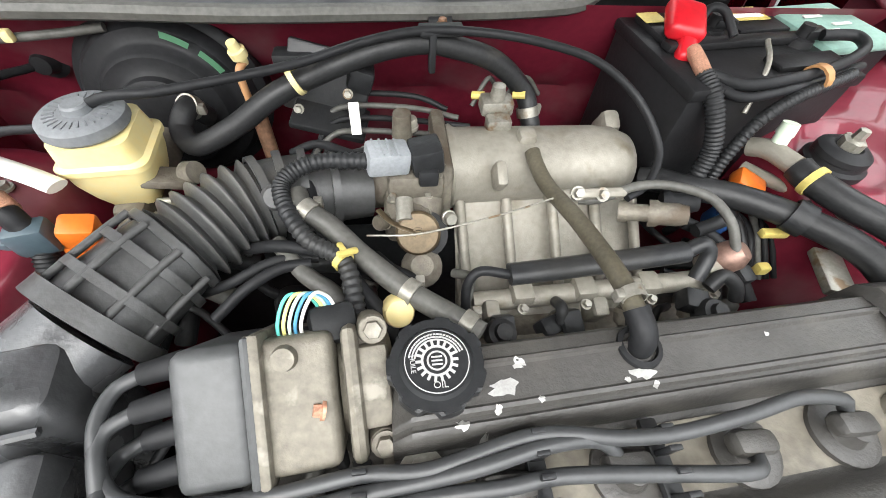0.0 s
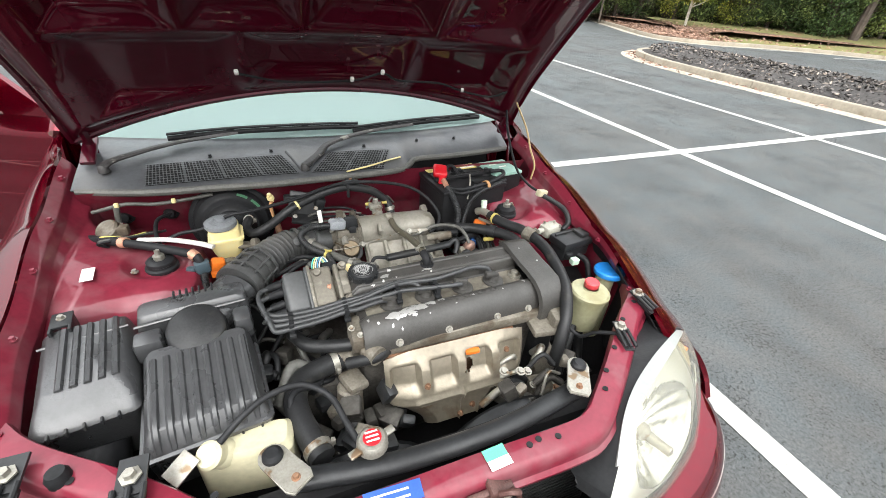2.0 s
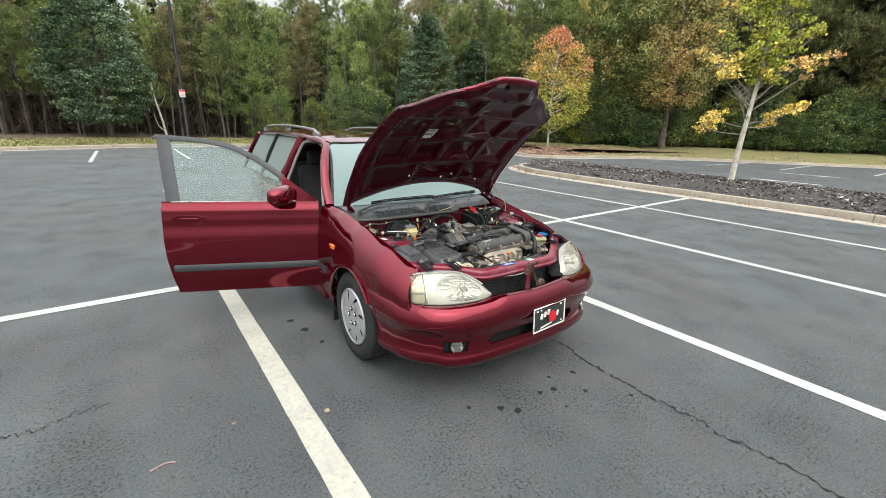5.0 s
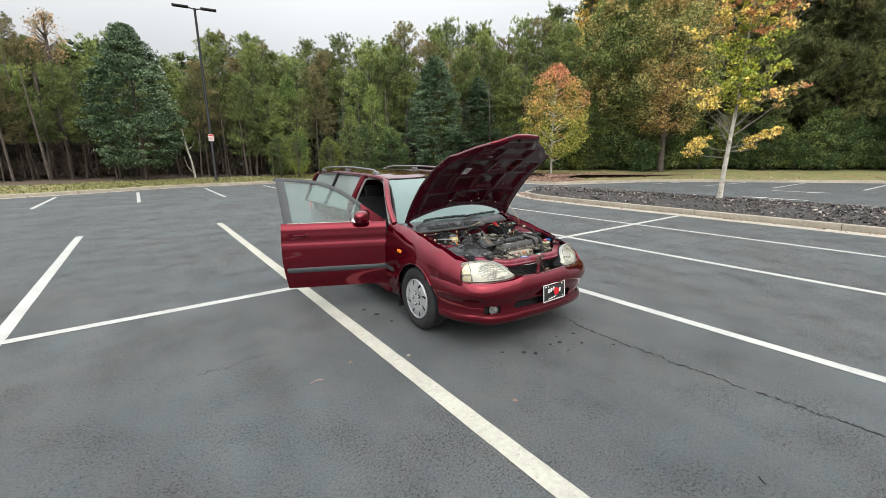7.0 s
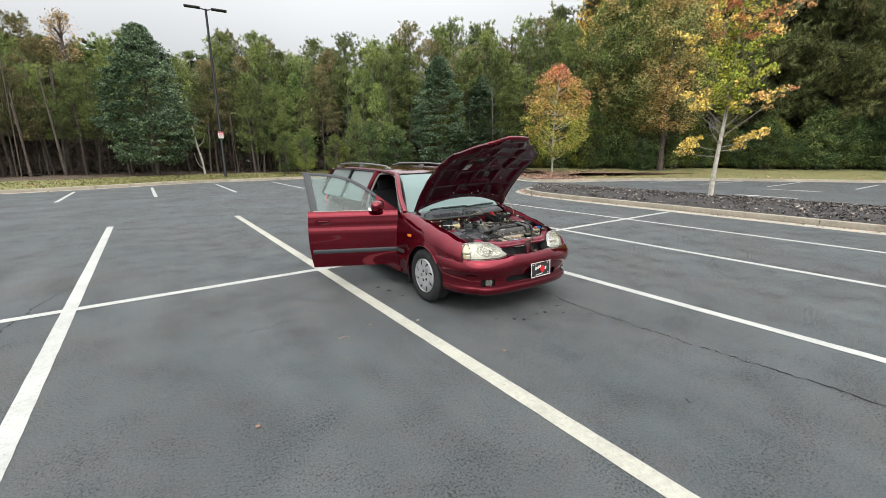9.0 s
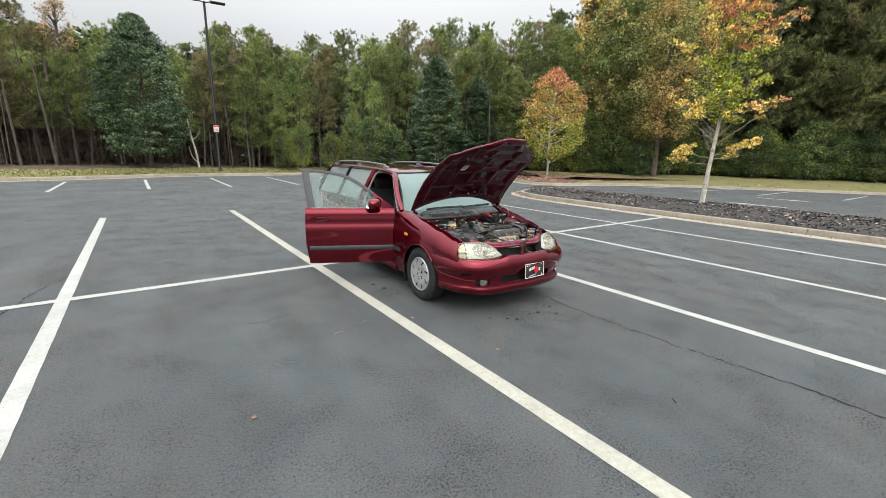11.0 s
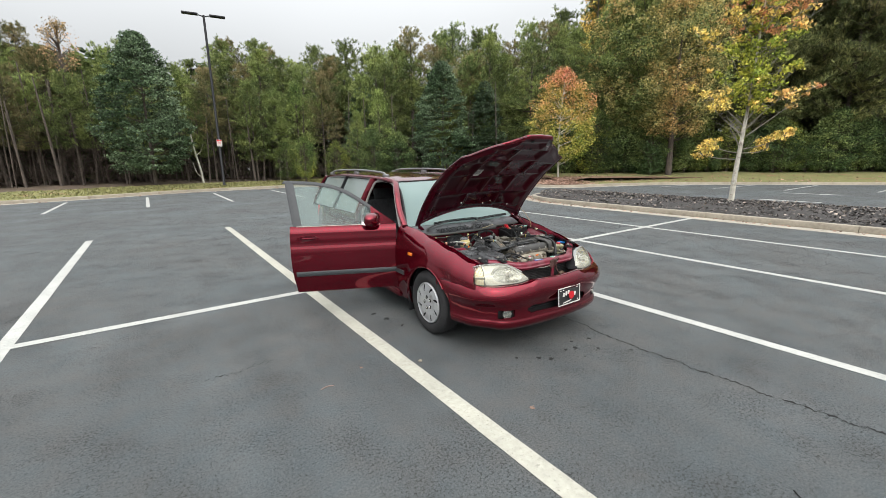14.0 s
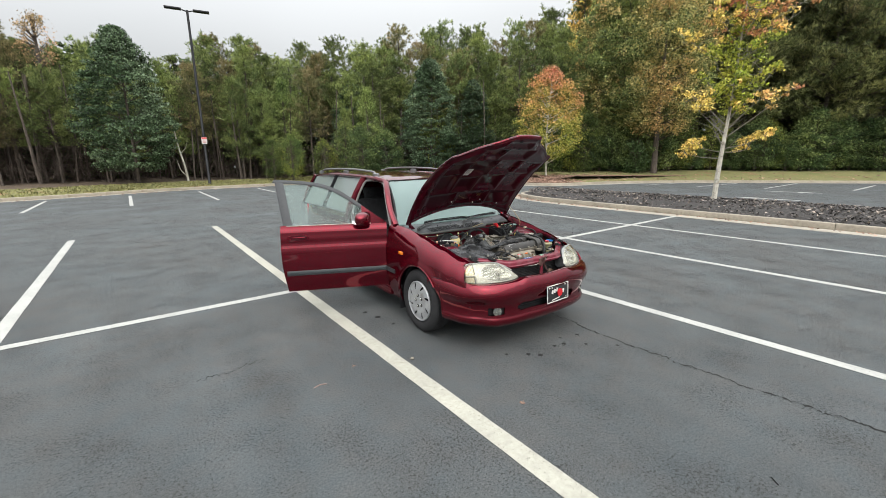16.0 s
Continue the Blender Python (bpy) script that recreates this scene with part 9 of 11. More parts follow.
bm = BM()
boxloft(bm, [(-0.062, 0.06, -0.09, 0.09, 0.60), (-0.072, 0.072, -0.105, 0.105, 0.715), (-0.078, 0.078, -0.115, 0.110, 0.735), (-0.074, 0.074, -0.110, 0.108, 0.745), (-0.066, 0.068, -0.085, 0.100, lambda x, y: rz_(x, y) - 0.010), (-0.054, 0.058, -0.060, 0.092, rz_)], RSM)
res = part("air_resonator", bm, AIRBOX, car, "black ribbed intake resonator box", 40)
for k in range(5):
    x = -0.030 + 0.020 * k
    a, b = RSM @ Vector((x, 0.088, rz_(x, 0.088) + 0.001)), RSM @ Vector((x, -0.055, rz_(x, -0.055) + 0.001))
    lid_rib(*a, *b, 0.006, res)
for k in range(5):
    x = -0.05 + 0.024 * k
    block("skirt_rib", RSM @ Vector((x, -0.106, 0.738)), (0.004, 0.03, 0.012), PLASTIC, res, 0.001, 0, 0, 10)
lid_rib(*(RSM @ Vector((-0.07, 0.06, 0.785))), *(RSM @ Vector((0.07, 0.06, 0.789))), 0.003, res)
bm = BM()
box(bm, RSM @ Vector((-0.035, 0.115, 0.800)), (0.034, 0.045, 0.006), 0.002, 0, 0, 10)
box(bm, RSM @ Vector((-0.050, 0.105, 0.785)), (0.005, 0.05, 0.035), 0.001, 0, 0, 10)
box(bm, RSM @ Vector((-0.020, 0.105, 0.785)), (0.005, 0.05, 0.035), 0.001, 0, 0, 10)
tab = part("fixing_tab", bm, PLASTIC, res)
bolt(RSM @ Vector((-0.035, 0.118, 0.803)), 0.008, (0, 0, 1), STEEL, res)
tubepart("cold_air_duct", [(-0.55, -0.36, 0.66), (-0.55, -0.39, 0.63), (-0.55, -0.43, 0.56), (-0.56, -0.46, 0.46)], 0.05, RUBBER, res, "", 18)

# -- distributor, leads --
DM = pose(-0.176, -0.166, 0.760, 33, 0, 4)
bm = BM()
box(bm, (0, 0, 0), (0.052, 0.098, 0.105), 0.010, 0, 0, 0, 3)
box(bm, (0.0, 0.0, 0.003), (0.058, 0.080, 0.085), 0.012)
box(bm, (0.026, 0, 0), (0.008, 0.106, 0.112), 0.004)
bmesh.ops.transform(bm, matrix=DM, verts=bm.verts)
dist = part("distributor", bm, mat("dusty_grey_black_cap", (0.06, 0.062, 0.063), 0.42, noise_scale=12, var=0.2, bump=0.04, bump_scale=250), car, "grey-black distributor cap on a cast body")
bm = BM()
box(bm, (0.056, 0, -0.002), (0.052, 0.096, 0.102), 0.007, 0, 0, 0, 3)
bmesh.ops.transform(bm, matrix=DM, verts=bm.verts)
part("distributor_body", bm, DISTCAST, dist, "stained cast aluminium housing")
bm = BM()
cyl(bm, (0.08, 0.0, -0.004), (0.122, 0.0, -0.008), 0.043, 0.039, 22, bevel=0.004)
bmesh.ops.transform(bm, matrix=DM, verts=bm.verts)
part("distributor_neck", bm, DISTCAST, dist)
bm = BM()
cyl(bm, (0.05, 0.034, 0.046), (0.05, 0.034, 0.056), 0.010, 0.008, 14)
bmesh.ops.transform(bm, matrix=DM, verts=bm.verts)
part("cast_boss", bm, DISTCAST, dist)
for name, at, size, bev in (("cap_flange", (0.032, 0, 0), (0.008, 0.108, 0.114), 0.003), ("mounting_flange", (0.094, 0.0, 0.0), (0.012, 0.10, 0.096), 0.006),
                            ("mounting_lug", (0.098, 0.030, 0.012), (0.022, 0.026, 0.034), 0.008), ("mounting_lug", (0.098, -0.034, 0.010), (0.022, 0.030, 0.032), 0.008),
                            ("wire_bracket", (0.108, 0.002, 0.034), (0.026, 0.062, 0.012), 0.005)):
    bm = BM()
    box(bm, at, size, bev)
    bmesh.ops.transform(bm, matrix=DM, verts=bm.verts)
    part(name, bm, DISTCAST, dist)
for y in (0.044, -0.040):
    bm = BM()
    cyl(bm, (0.108, y, 0.008), (0.112, y, 0.040), 0.013, 0.011, 16, bevel=0.002)
    bmesh.ops.transform(bm, matrix=DM, verts=bm.verts)
    part("mounting_post", bm, DISTCAST, dist)
for c in ((0.112, 0.044, 0.040), (0.112, -0.040, 0.040)):
    bolt(DM @ Vector(c), 0.010, DM.to_3x3() @ Vector((0, 0, 1)), DISTCAST, dist)
bolt(DM @ Vector((0.072, -0.006, 0.048)), 0.007, (-1, 0, 0.4), COPPER, dist)
for c in ((0.031, 0.049, 0.05), (0.031, -0.049, 0.05), (0.031, 0.049, -0.05)):
    bolt(DM @ Vector(c), 0.005, (-1, 0, 0.2), STEEL, dist)
LEAD = mat("grey_black_ignition_lead", (0.040, 0.0415, 0.043), 0.42, noise_scale=22, var=0.2)
plugs = (0.02, 0.108, 0.208, 0.298)
LEADS = ([(-0.03, -0.236, 0.789), (0.045, -0.224, 0.799), (0.104, -0.232, 0.799), (0.150, -0.233, 0.798), (0.205, -0.227, 0.802), (0.250, -0.220, 0.803), (0.290, -0.223, 0.796), (0.300, -0.228, 0.785)],
         [(-0.03, -0.242, 0.788), (0.005, -0.239, 0.797), (0.048, -0.232, 0.800), (0.085, -0.231, 0.797), (0.101, -0.239, 0.788), (0.108, -0.246, 0.776)],
         [(-0.03, -0.252, 0.786), (0.019, -0.252, 0.792), (0.059, -0.250, 0.794), (0.137, -0.257, 0.792), (0.192, -0.262, 0.792), (0.208, -0.254, 0.784), (0.210, -0.247, 0.774)],
         [(-0.055, -0.268, 0.780), (-0.02, -0.262, 0.782), (0.008, -0.256, 0.780), (0.022, -0.252, 0.770)])
for k in range(4):
    z0 = DM @ Vector((-0.03, 0.036 - 0.024 * k, 0.012 + 0.012 * (k % 2)))
    bm = BM()
    cyl(bm, z0, z0 + Vector((-0.030, -0.006, -0.002)), 0.0105, 0.0085, 12)
    part("lead_boot", bm, RUBBER, dist)
    q = z0 + Vector((-0.030, -0.006, -0.002))
    px = plugs[k]
    sk = SKEW * (px - 0.19)
    pts = [q, q + Vector((-0.016, -0.012, 0.0)), (-0.256 + 0.006 * k, -0.190 - 0.020 * k, 0.786 - 0.003 * k), (-0.240 + 0.004 * k, -0.226 - 0.016 * k, 0.776 - 0.003 * k), (-0.196 + 0.002 * k, -0.238 - 0.0148 * k, 0.775), (-0.135, -0.238 - 0.0130 * k, 0.776), (-0.078, -0.233 - 0.0120 * k, 0.781)]
    pts += LEADS[k]
    tubepart("ignition_lead", pts, 0.0056, LEAD, dist, "grey-black ignition lead", 10, 8)
for k, x in enumerate(plugs):
    bm = BM()
    lathe(bm, [(0.028, -0.003), (0.027, 0.004), (0.022, 0.006), (0.015, 0.006), (0.012, 0.012), (0.011, 0.018), (0, 0.020)], Matrix.Translation((x + 0.008, -0.246 + SKEW * (x - 0.19), 0.763)), 22)
    box(bm, (x + 0.002, -0.244 + SKEW * (x - 0.19), 0.783), (0.040, 0.018, 0.016), 0.006, 0, 12, 0)
    part("plug_boot", bm, VCOVER, vc)
for x, y, z in ((-0.078, -0.250, 0.778), (-0.195, -0.260, 0.772), (0.045, -0.240, 0.792), (0.140, -0.246, 0.788)):
    bm = BM()
    for k in range(4):
        box(bm, (x, y - 0.024 + 0.014 * k, z), (0.010, 0.004, 0.026), 0.001)
    box(bm, (x, y - 0.002, z - 0.014), (0.014, 0.062, 0.008), 0.002)
    part("lead_comb", bm, PLASTIC, dist)

# -- brake servo and master cylinder --
bm = BM()
lathe(bm, [(0, 0.075), (0.045, 0.075), (0.050, 0.072), (0.052, 0.064), (0.058, 0.060), (0.072, 0.060), (0.076, 0.056), (0.080, 0.046), (0.086, 0.042), (0.098, 0.041), (0.103, 0.036), (0.106, 0.022), (0.114, 0.020), (0.118, 0.016), (0.118, 0.006), (0.110, 0.002), (0.108, -0.06), (0, -0.07)], Matrix.Translation((-0.325, 0.27, 0.755)) @ rot_to((0.0, -1, 0.10)), 52)
servo = part("brake_servo", bm, RUBBER, car, "round black brake servo on the bulkhead")
bm = BM()
for k, a in enumerate((30, 55)):
    sheet(bm, 8, 1, lambda u, v: Vector((-0.325, 0.236, 0.760)) + Vector(((0.088 + 0.008 * v) * math.cos(radians(a + 18 * u)), -0.012, (0.096 + 0.008 * v) * math.sin(radians(a + 18 * u)))))
part("servo_label", bm, mat("dull_green_mark", (0.06, 0.16, 0.09), 0.5), servo)
bm = BM()
cyl(bm, (-0.336, 0.215, 0.735), (-0.332, 0.02, 0.722), 0.021, 0.018, 18)
box(bm, (-0.334, 0.10, 0.735), (0.035, 0.10, 0.03), 0.008)
box(bm, (-0.338, 0.205, 0.738), (0.10, 0.012, 0.034), 0.005)
mc = part("master_cylinder", bm, ALUDIRTY, car, "aluminium brake master cylinder")
bm = BM()
boxloft(bm, [(-0.026, 0.026, -0.022, 0.028, 0.745), (-0.032, 0.034, -0.028, 0.036, 0.762), (-0.036, 0.040, -0.034, 0.040, 0.785), (-0.037, 0.042, -0.035, 0.042, 0.800), (-0.040, 0.045, -0.038, 0.045, 0.802), (-0.040, 0.045, -0.038, 0.045, 0.808), (-0.036, 0.040, -0.034, 0.040, 0.811), (-0.034, 0.036, -0.033, 0.038, 0.832)], pose(-0.332, 0.088, 0, 0, 0, 4))
rs_ = part("brake_fluid_reservoir", bm, CREAM, mc, "yellowed translucent brake fluid reservoir")
bm = BM()
lathe(bm, [(0.030, 0.0), (0.037, 0.001), (0.039, 0.004), (0.038, 0.013), (0.034, 0.016), (0.013, 0.017), (0.012, 0.023), (0.010, 0.025), (0, 0.025)], Matrix.Translation((-0.336, 0.092, 0.832)), 36)
rcap = part("reservoir_cap", bm, CAPGREY, mc, "grey ribbed reservoir cap")
for k in range(26):
    a = radians(360 / 26 * k)
    bm = BM()
    box(bm, (-0.336 + 0.024 * math.cos(a), 0.092 + 0.024 * math.sin(a), 0.8486), (0.010, 0.0014, 0.0012), 0, 0, 0, math.degrees(a))
    part("cap_rib", bm, CAPGREY, rcap)
for k, (x, y) in enumerate(((-0.36, 0.03), (-0.312, 0.06))):
    tubepart("brake_pipe", [(x, y, 0.735), (x - 0.02 + 0.07 * k, y - 0.03, 0.755 - 0.01 * k), (x - 0.04 + 0.11 * k, y - 0.01, 0.74), (x - 0.05 + 0.12 * k, y + 0.06, 0.70)], 0.0035, STEEL, mc, "", 6)
bm = BM()
box(bm, (-0.285, 0.075, 0.775), (0.05, 0.028, 0.012), 0.004, 0, 20, 15)
lathe(bm, [(0, 0.008), (0.012, 0.007), (0.014, -0.006)], Matrix.Translation((-0.262, 0.082, 0.775)) @ rot_to((0.8, -0.3, 0.4)), 16)
part("clutch_bracket", bm, ALUDIRTY, mc)
tubepart("clutch_rod", [(-0.30, 0.06, 0.755), (-0.22, 0.05, 0.765), (-0.15, 0.045, 0.77)], 0.004, STEEL, mc, "", 6)

# -- battery --
BT = pose(0.395, 0.185, 0, 0, 0, 7)
BATCASE = mat("black_battery_case", (0.014, 0.014, 0.015), 0.45, noise_scale=12, var=0.3, bump=0.05, bump_scale=200, spec=0.2)


def bt(x, y, z):
    return BT @ Vector((x, y, z))


bm = BM()
box(bm, (0, 0, 0.765), (0.236, 0.172, 0.19), 0.006)
box(bm, (0, 0, 0.858), (0.242, 0.178, 0.016), 0.004)
bmesh.ops.transform(bm, matrix=BT, verts=bm.verts)
bat = part("battery", bm, BATCASE, car, "black car battery with a red terminal cover")
bm = BM()
box(bm, (0.01, -0.005, 0.872), (0.24, 0.018, 0.010), 0.003)
box(bm, (-0.07, 0.04, 0.870), (0.07, 0.07, 0.010), 0.004)
box(bm, (0.055, -0.055, 0.869), (0.10, 0.03, 0.008), 0.003)
box(bm, (0.06, 0.045, 0.868), (0.08, 0.05, 0.006), 0.002)
bmesh.ops.transform(bm, matrix=BT, verts=bm.verts)
part("battery_clamp", bm, BATCASE, bat)
flat_label("yellow_label", bt(0.045, 0.060, 0.872), 0.075, 0.036, 7, YELLOW, "yellow and white battery sticker", parent=bat)
flat_label("yellow_label", bt(-0.095, 0.055, 0.876), 0.030, 0.026, 7, YELLOW, "", parent=bat)
flat_label("print_bar", bt(0.045, 0.052, 0.872), 0.06, 0.009, 7, LABELWHITE, dz=0.003, parent=bat)
bm = BM()
box(bm, (0.555, 0.225, 0.868), (0.12, 0.12, 0.012), 0.005, 0, 0, 9)
tp = part("relay_box_lid", bm, TEAL, car, "pale teal box lid beside the battery")
for k in range(4):
    flat_label("print_bar", (0.535 + 0.03 * (k % 2), 0.20 + 0.02 * k, 0.8745), 0.03, 0.006, 9, LABELWHITE, parent=tp)
block("relay_box", (0.555, 0.225, 0.82), (0.115, 0.115, 0.085), BATCASE, tp, 0.006, 0, 0, 9)
bm = BM()
box(bm, (0, 0, 0.010), (0.046, 0.052, 0.022), 0.008, 0, 0, 0, 3)
box(bm, (0.006, -0.034, 0.003), (0.022, 0.034, 0.018), 0.007, 10, 0, 0, 3)
bmesh.ops.transform(bm, matrix=pose(0.312, 0.192, 0.882, 20, 8, -14), verts=bm.verts)
part("terminal_cover", bm, RED, bat, "bright red vinyl terminal cover")
tubepart("copper_lug", [(0.311, 0.150, 0.876), (0.310, 0.130, 0.873), (0.309, 0.108, 0.868)], 0.0085, COPPER, bat)
conduit("battery_cable", [(0.309, 0.112, 0.869), (0.314, 0.088, 0.858), (0.322, 0.070, 0.835), (0.330, 0.058, 0.805), (0.325, 0.048, 0.775), (0.318, 0.035, 0.73)], 0.0105, PLASTIC, car, "corrugated battery cable sleeve")
conduit("battery_cable", [(0.500, 0.110, 0.868), (0.455, 0.092, 0.866), (0.410, 0.078, 0.858), (0.372, 0.066, 0.835), (0.350, 0.052, 0.79), (0.342, 0.04, 0.74)], 0.0075, PLASTIC, car, "corrugated black cable sleeve")
tubepart("negative_cable", [(0.315, 0.108, 0.870), (0.350, 0.090, 0.868), (0.410, 0.096, 0.872), (0.470, 0.112, 0.876), (0.520, 0.135, 0.884), (0.525, 0.160, 0.888), (0.49, 0.170, 0.884)], 0.0065, RUBBER, bat)
tubepart("earth_cable", [(0.315, 0.104, 0.864), (0.345, 0.082, 0.858), (0.395, 0.086, 0.862), (0.450, 0.100, 0.866), (0.53, 0.13, 0.866)], 0.0055, RUBBER, bat)
tubepart("hold_down_rod", [(0.405, 0.155, 0.885), (0.392, 0.120, 0.872), (0.375, 0.092, 0.83)], 0.003, STEEL, bat)
bm = BM()
lathe(bm, [(0.013, -0.005), (0.016, -0.005), (0.016, 0.005), (0.013, 0.005)], Matrix.Translation((0.440, 0.098, 0.870)) @ rot_to((1, 0.3, 0.1)), 14)
part("cable_tie", bm, mat("tan_tie", (0.42, 0.22, 0.09), 0.5), bat)
for x, y in ((0.085, -0.01), (-0.02, 0.03)):
    bm = BM()
    c = bt(x, y, 0.872)
    lathe(bm, [(0, 0.018), (0.008, 0.018), (0.009, 0.004), (0.016, 0.002), (0.018, -0.006)], Matrix.Translation(c), 14)
    box(bm, c + Vector((0.012, 0, 0.008)), (0.03, 0.022, 0.012), 0.004)
    part("battery_post", bm, BATCASE, bat)
tubepart("vent_hose", [(0.330, 0.185, 0.885), (0.345, 0.200, 0.900), (0.362, 0.195, 0.900), (0.372, 0.170, 0.882)], 0.005, RUBBER, bat)

# -- hoses and looms over the engine --
tubepart("heater_hose", [(-0.268, 0.185, 0.775), (-0.274, 0.163, 0.802), (-0.282, 0.140, 0.788), (-0.262, 0.120, 0.782), (-0.215, 0.127, 0.802), (-0.158, 0.143, 0.835), (-0.07, 0.165, 0.862), (-0.007, 0.173, 0.872), (0.033, 0.172, 0.868), (0.085, 0.173, 0.850), (0.127, 0.171, 0.812), (0.136, 0.151, 0.786), (0.138, 0.14, 0.775)], 0.0125, HOSE, car, "black rubber servo vacuum hose")
clip("hose_clamp", (0.133, 0.156, 0.793), (0.2, -0.5, -0.9), 0.013)
clip("hose_clamp", (-0.274, 0.166, 0.801), (-0.2, -0.6, 0.6), 0.013)
tubepart("throttle_cable", [(-0.475, 0.10, 0.800), (-0.435, 0.108, 0.814), (-0.375, 0.100, 0.826), (-0.313, 0.096, 0.858), (-0.255, 0.098, 0.864), (-0.142, 0.135, 0.868), (-0.069, 0.160, 0.879), (-0.005, 0.163, 0.890), (0.060, 0.160, 0.890), (0.128, 0.150, 0.884), (0.196, 0.139, 0.867), (0.243, 0.106, 0.840), (0.266, 0.063, 0.805), (0.250, 0.031, 0.783), (0.22, 0.015, 0.775)], 0.0048, RUBBER, car, "long black throttle cable looping over the engine")
bm = BM()
box(bm, (0.018, 0.170, 0.888), (0.05, 0.022, 0.008), 0.003, 0, 0, 4)
box(bm, (0.022, 0.205, 0.876), (0.028, 0.06, 0.004), 0.001, 16, 0, 0)
box(bm, (0.008, 0.163, 0.866), (0.008, 0.01, 0.045), 0.002)
cb = part("cable_bracket", bm, PLASTIC, car, "hose bracket on the bulkhead")
bolt((0.022, 0.195, 0.882), 0.007, (0, 0, 1), RUSTY, cb)
clip("hose_clip", (-0.142, 0.142, 0.849), (0.9, 0.2, 0.4), 0.0165, 0.006, CREAM)
# solenoid bracket and vacuum pipes on the bulkhead
bm = BM()
box(bm, (-0.115, 0.190, 0.815), (0.10, 0.010, 0.080), 0.004, -25, 12, -8)
box(bm, (-0.150, 0.205, 0.838), (0.05, 0.025, 0.02), 0.005)
box(bm, (-0.115, 0.160, 0.785), (0.09, 0.05, 0.010), 0.003, 10, 12, -8)
box(bm, (-0.075, 0.185, 0.825), (0.03, 0.03, 0.03), 0.006, 0, 20, 0)
sb = part("solenoid_bracket", bm, PLASTIC, car, "black solenoid bracket on the bulkhead")
for c in ((-0.090, 0.158, 0.820), (-0.14, 0.175, 0.83), (-0.15, 0.16, 0.80)):
    bolt(c, 0.006, (0, -1, 0.4), STEEL, sb)
bm = BM()
lathe(bm, [(0, 0.030), (0.006, 0.029), (0.007, 0.020), (0.010, 0.019), (0.010, 0.010), (0.006, 0.008), (0.005, 0)], Matrix.Translation((-0.207, 0.199, 0.835)) @ rot_to((-0.2, -0.2, 1)), 16)
part("sensor", bm, CREAM, sb, "pale yellow plug")
tubepart("vacuum_pipe", [(-0.207, 0.198, 0.838), (-0.213, 0.188, 0.83), (-0.21, 0.18, 0.80), (-0.205, 0.17, 0.775)], 0.0045, mat("dull_orange_hose", (0.42, 0.22, 0.10), 0.5), sb)
tubepart("brown_pipe", [(-0.205, 0.18, 0.775), (-0.20, 0.165, 0.745), (-0.195, 0.15, 0.70)], 0.0095, RUSTY, sb)
for k in range(4):
    y = 0.175 - 0.018 * k
    tubepart("vacuum_pipe", [(-0.125 - 0.008 * k, y - 0.02, 0.765 - 0.004 * k), (-0.115, y + 0.01, 0.792 - 0.004 * k), (-0.08, y + 0.012, 0.802 - 0.005 * k), (-0.01, y + 0.004, 0.802 - 0.005 * k), (0.03 + 0.012 * k, y - 0.01, 0.792)], 0.0036, (RUBBER, GREYHOSE)[k % 2], car, "", 6)
bm = BM()
box(bm, (-0.083, 0.130, 0.806), (0.012, 0.006, 0.036), 0.001, -30, 0, 4)
part("white_tag", bm, LABELWHITE, sb, "small white paper tag")
for p0, p1 in (((0.06, 0.16, 0.80), (0.10, 0.19, 0.80)), ((0.10, 0.17, 0.80), (0.16, 0.20, 0.79))):
    tubepart("thin_pipe", [p0, (Vector(p0) + Vector(p1)) / 2 + Vector((0, 0, 0.028)), p1], 0.003, GREYHOSE, car, "", 6)
bm = BM()
box(bm, (0.085, 0.140, 0.815), (0.040, 0.026, 0.020), 0.005)
lathe(bm, [(0, 0.02), (0.008, 0.018), (0.010, 0)], Matrix.Translation((0.085, 0.14, 0.822)), 12)
box(bm, (0.085, 0.118, 0.803), (0.03, 0.02, 0.02), 0.004)
part("map_sensor", bm, STEEL, plen)
for c in ((0.06, 0.165, 0.812), (0.112, 0.165, 0.812)):
    bm = BM()
    cyl(bm, c, Vector(c) + Vector((0.014, -0.006, 0.003)), 0.005, 0.005, 8)
    part("yellow_joint", bm, YELLOW, plen)
# coolant bypass hose from throttle to the cover, and looms in front of it
tubepart("bypass_hose", [(-0.135, 0.005, 0.812), (-0.128, -0.013, 0.812), (-0.104, -0.029, 0.803), (-0.077, -0.056, 0.793), (-0.037, -0.093, 0.786), (0.0, -0.122, 0.786), (0.022, -0.140, 0.786)], 0.0105, GREYHOSE, car, "dusty grey bypass hose")
clip("hose_clamp", (-0.124, -0.016, 0.810), (0.7, -0.6, -0.2), 0.0115)
clip("hose_clamp", (-0.034, -0.096, 0.786), (0.7, -0.6, 0), 0.0118)
clip("hose_clamp", (0.012, -0.131, 0.786), (0.7, -0.6, 0), 0.0118)
conduit("engine_loom", [(-0.035, 0.030, 0.828), (-0.073, 0.027, 0.832), (-0.115, 0.026, 0.833), (-0.143, 0.010, 0.828), (-0.143, -0.013, 0.820), (-0.121, -0.050, 0.812), (-0.090, -0.071, 0.804), (-0.080, -0.115, 0.790), (-0.077, -0.140, 0.765)], 0.0085, PLASTIC, car, "black corrugated engine loom")
bm = BM()
lathe(bm, [(0.008, -0.003), (0.0098, -0.003), (0.0098, 0.003), (0.008, 0.003)], Matrix.Translation((-0.091, -0.070, 0.805)) @ rot_to((0.6, -0.7, -0.1)), 14)
part("yellow_tape", bm, YELLOW, bpy.data.objects["engine_loom"], "yellow tape band")
bm = BM()
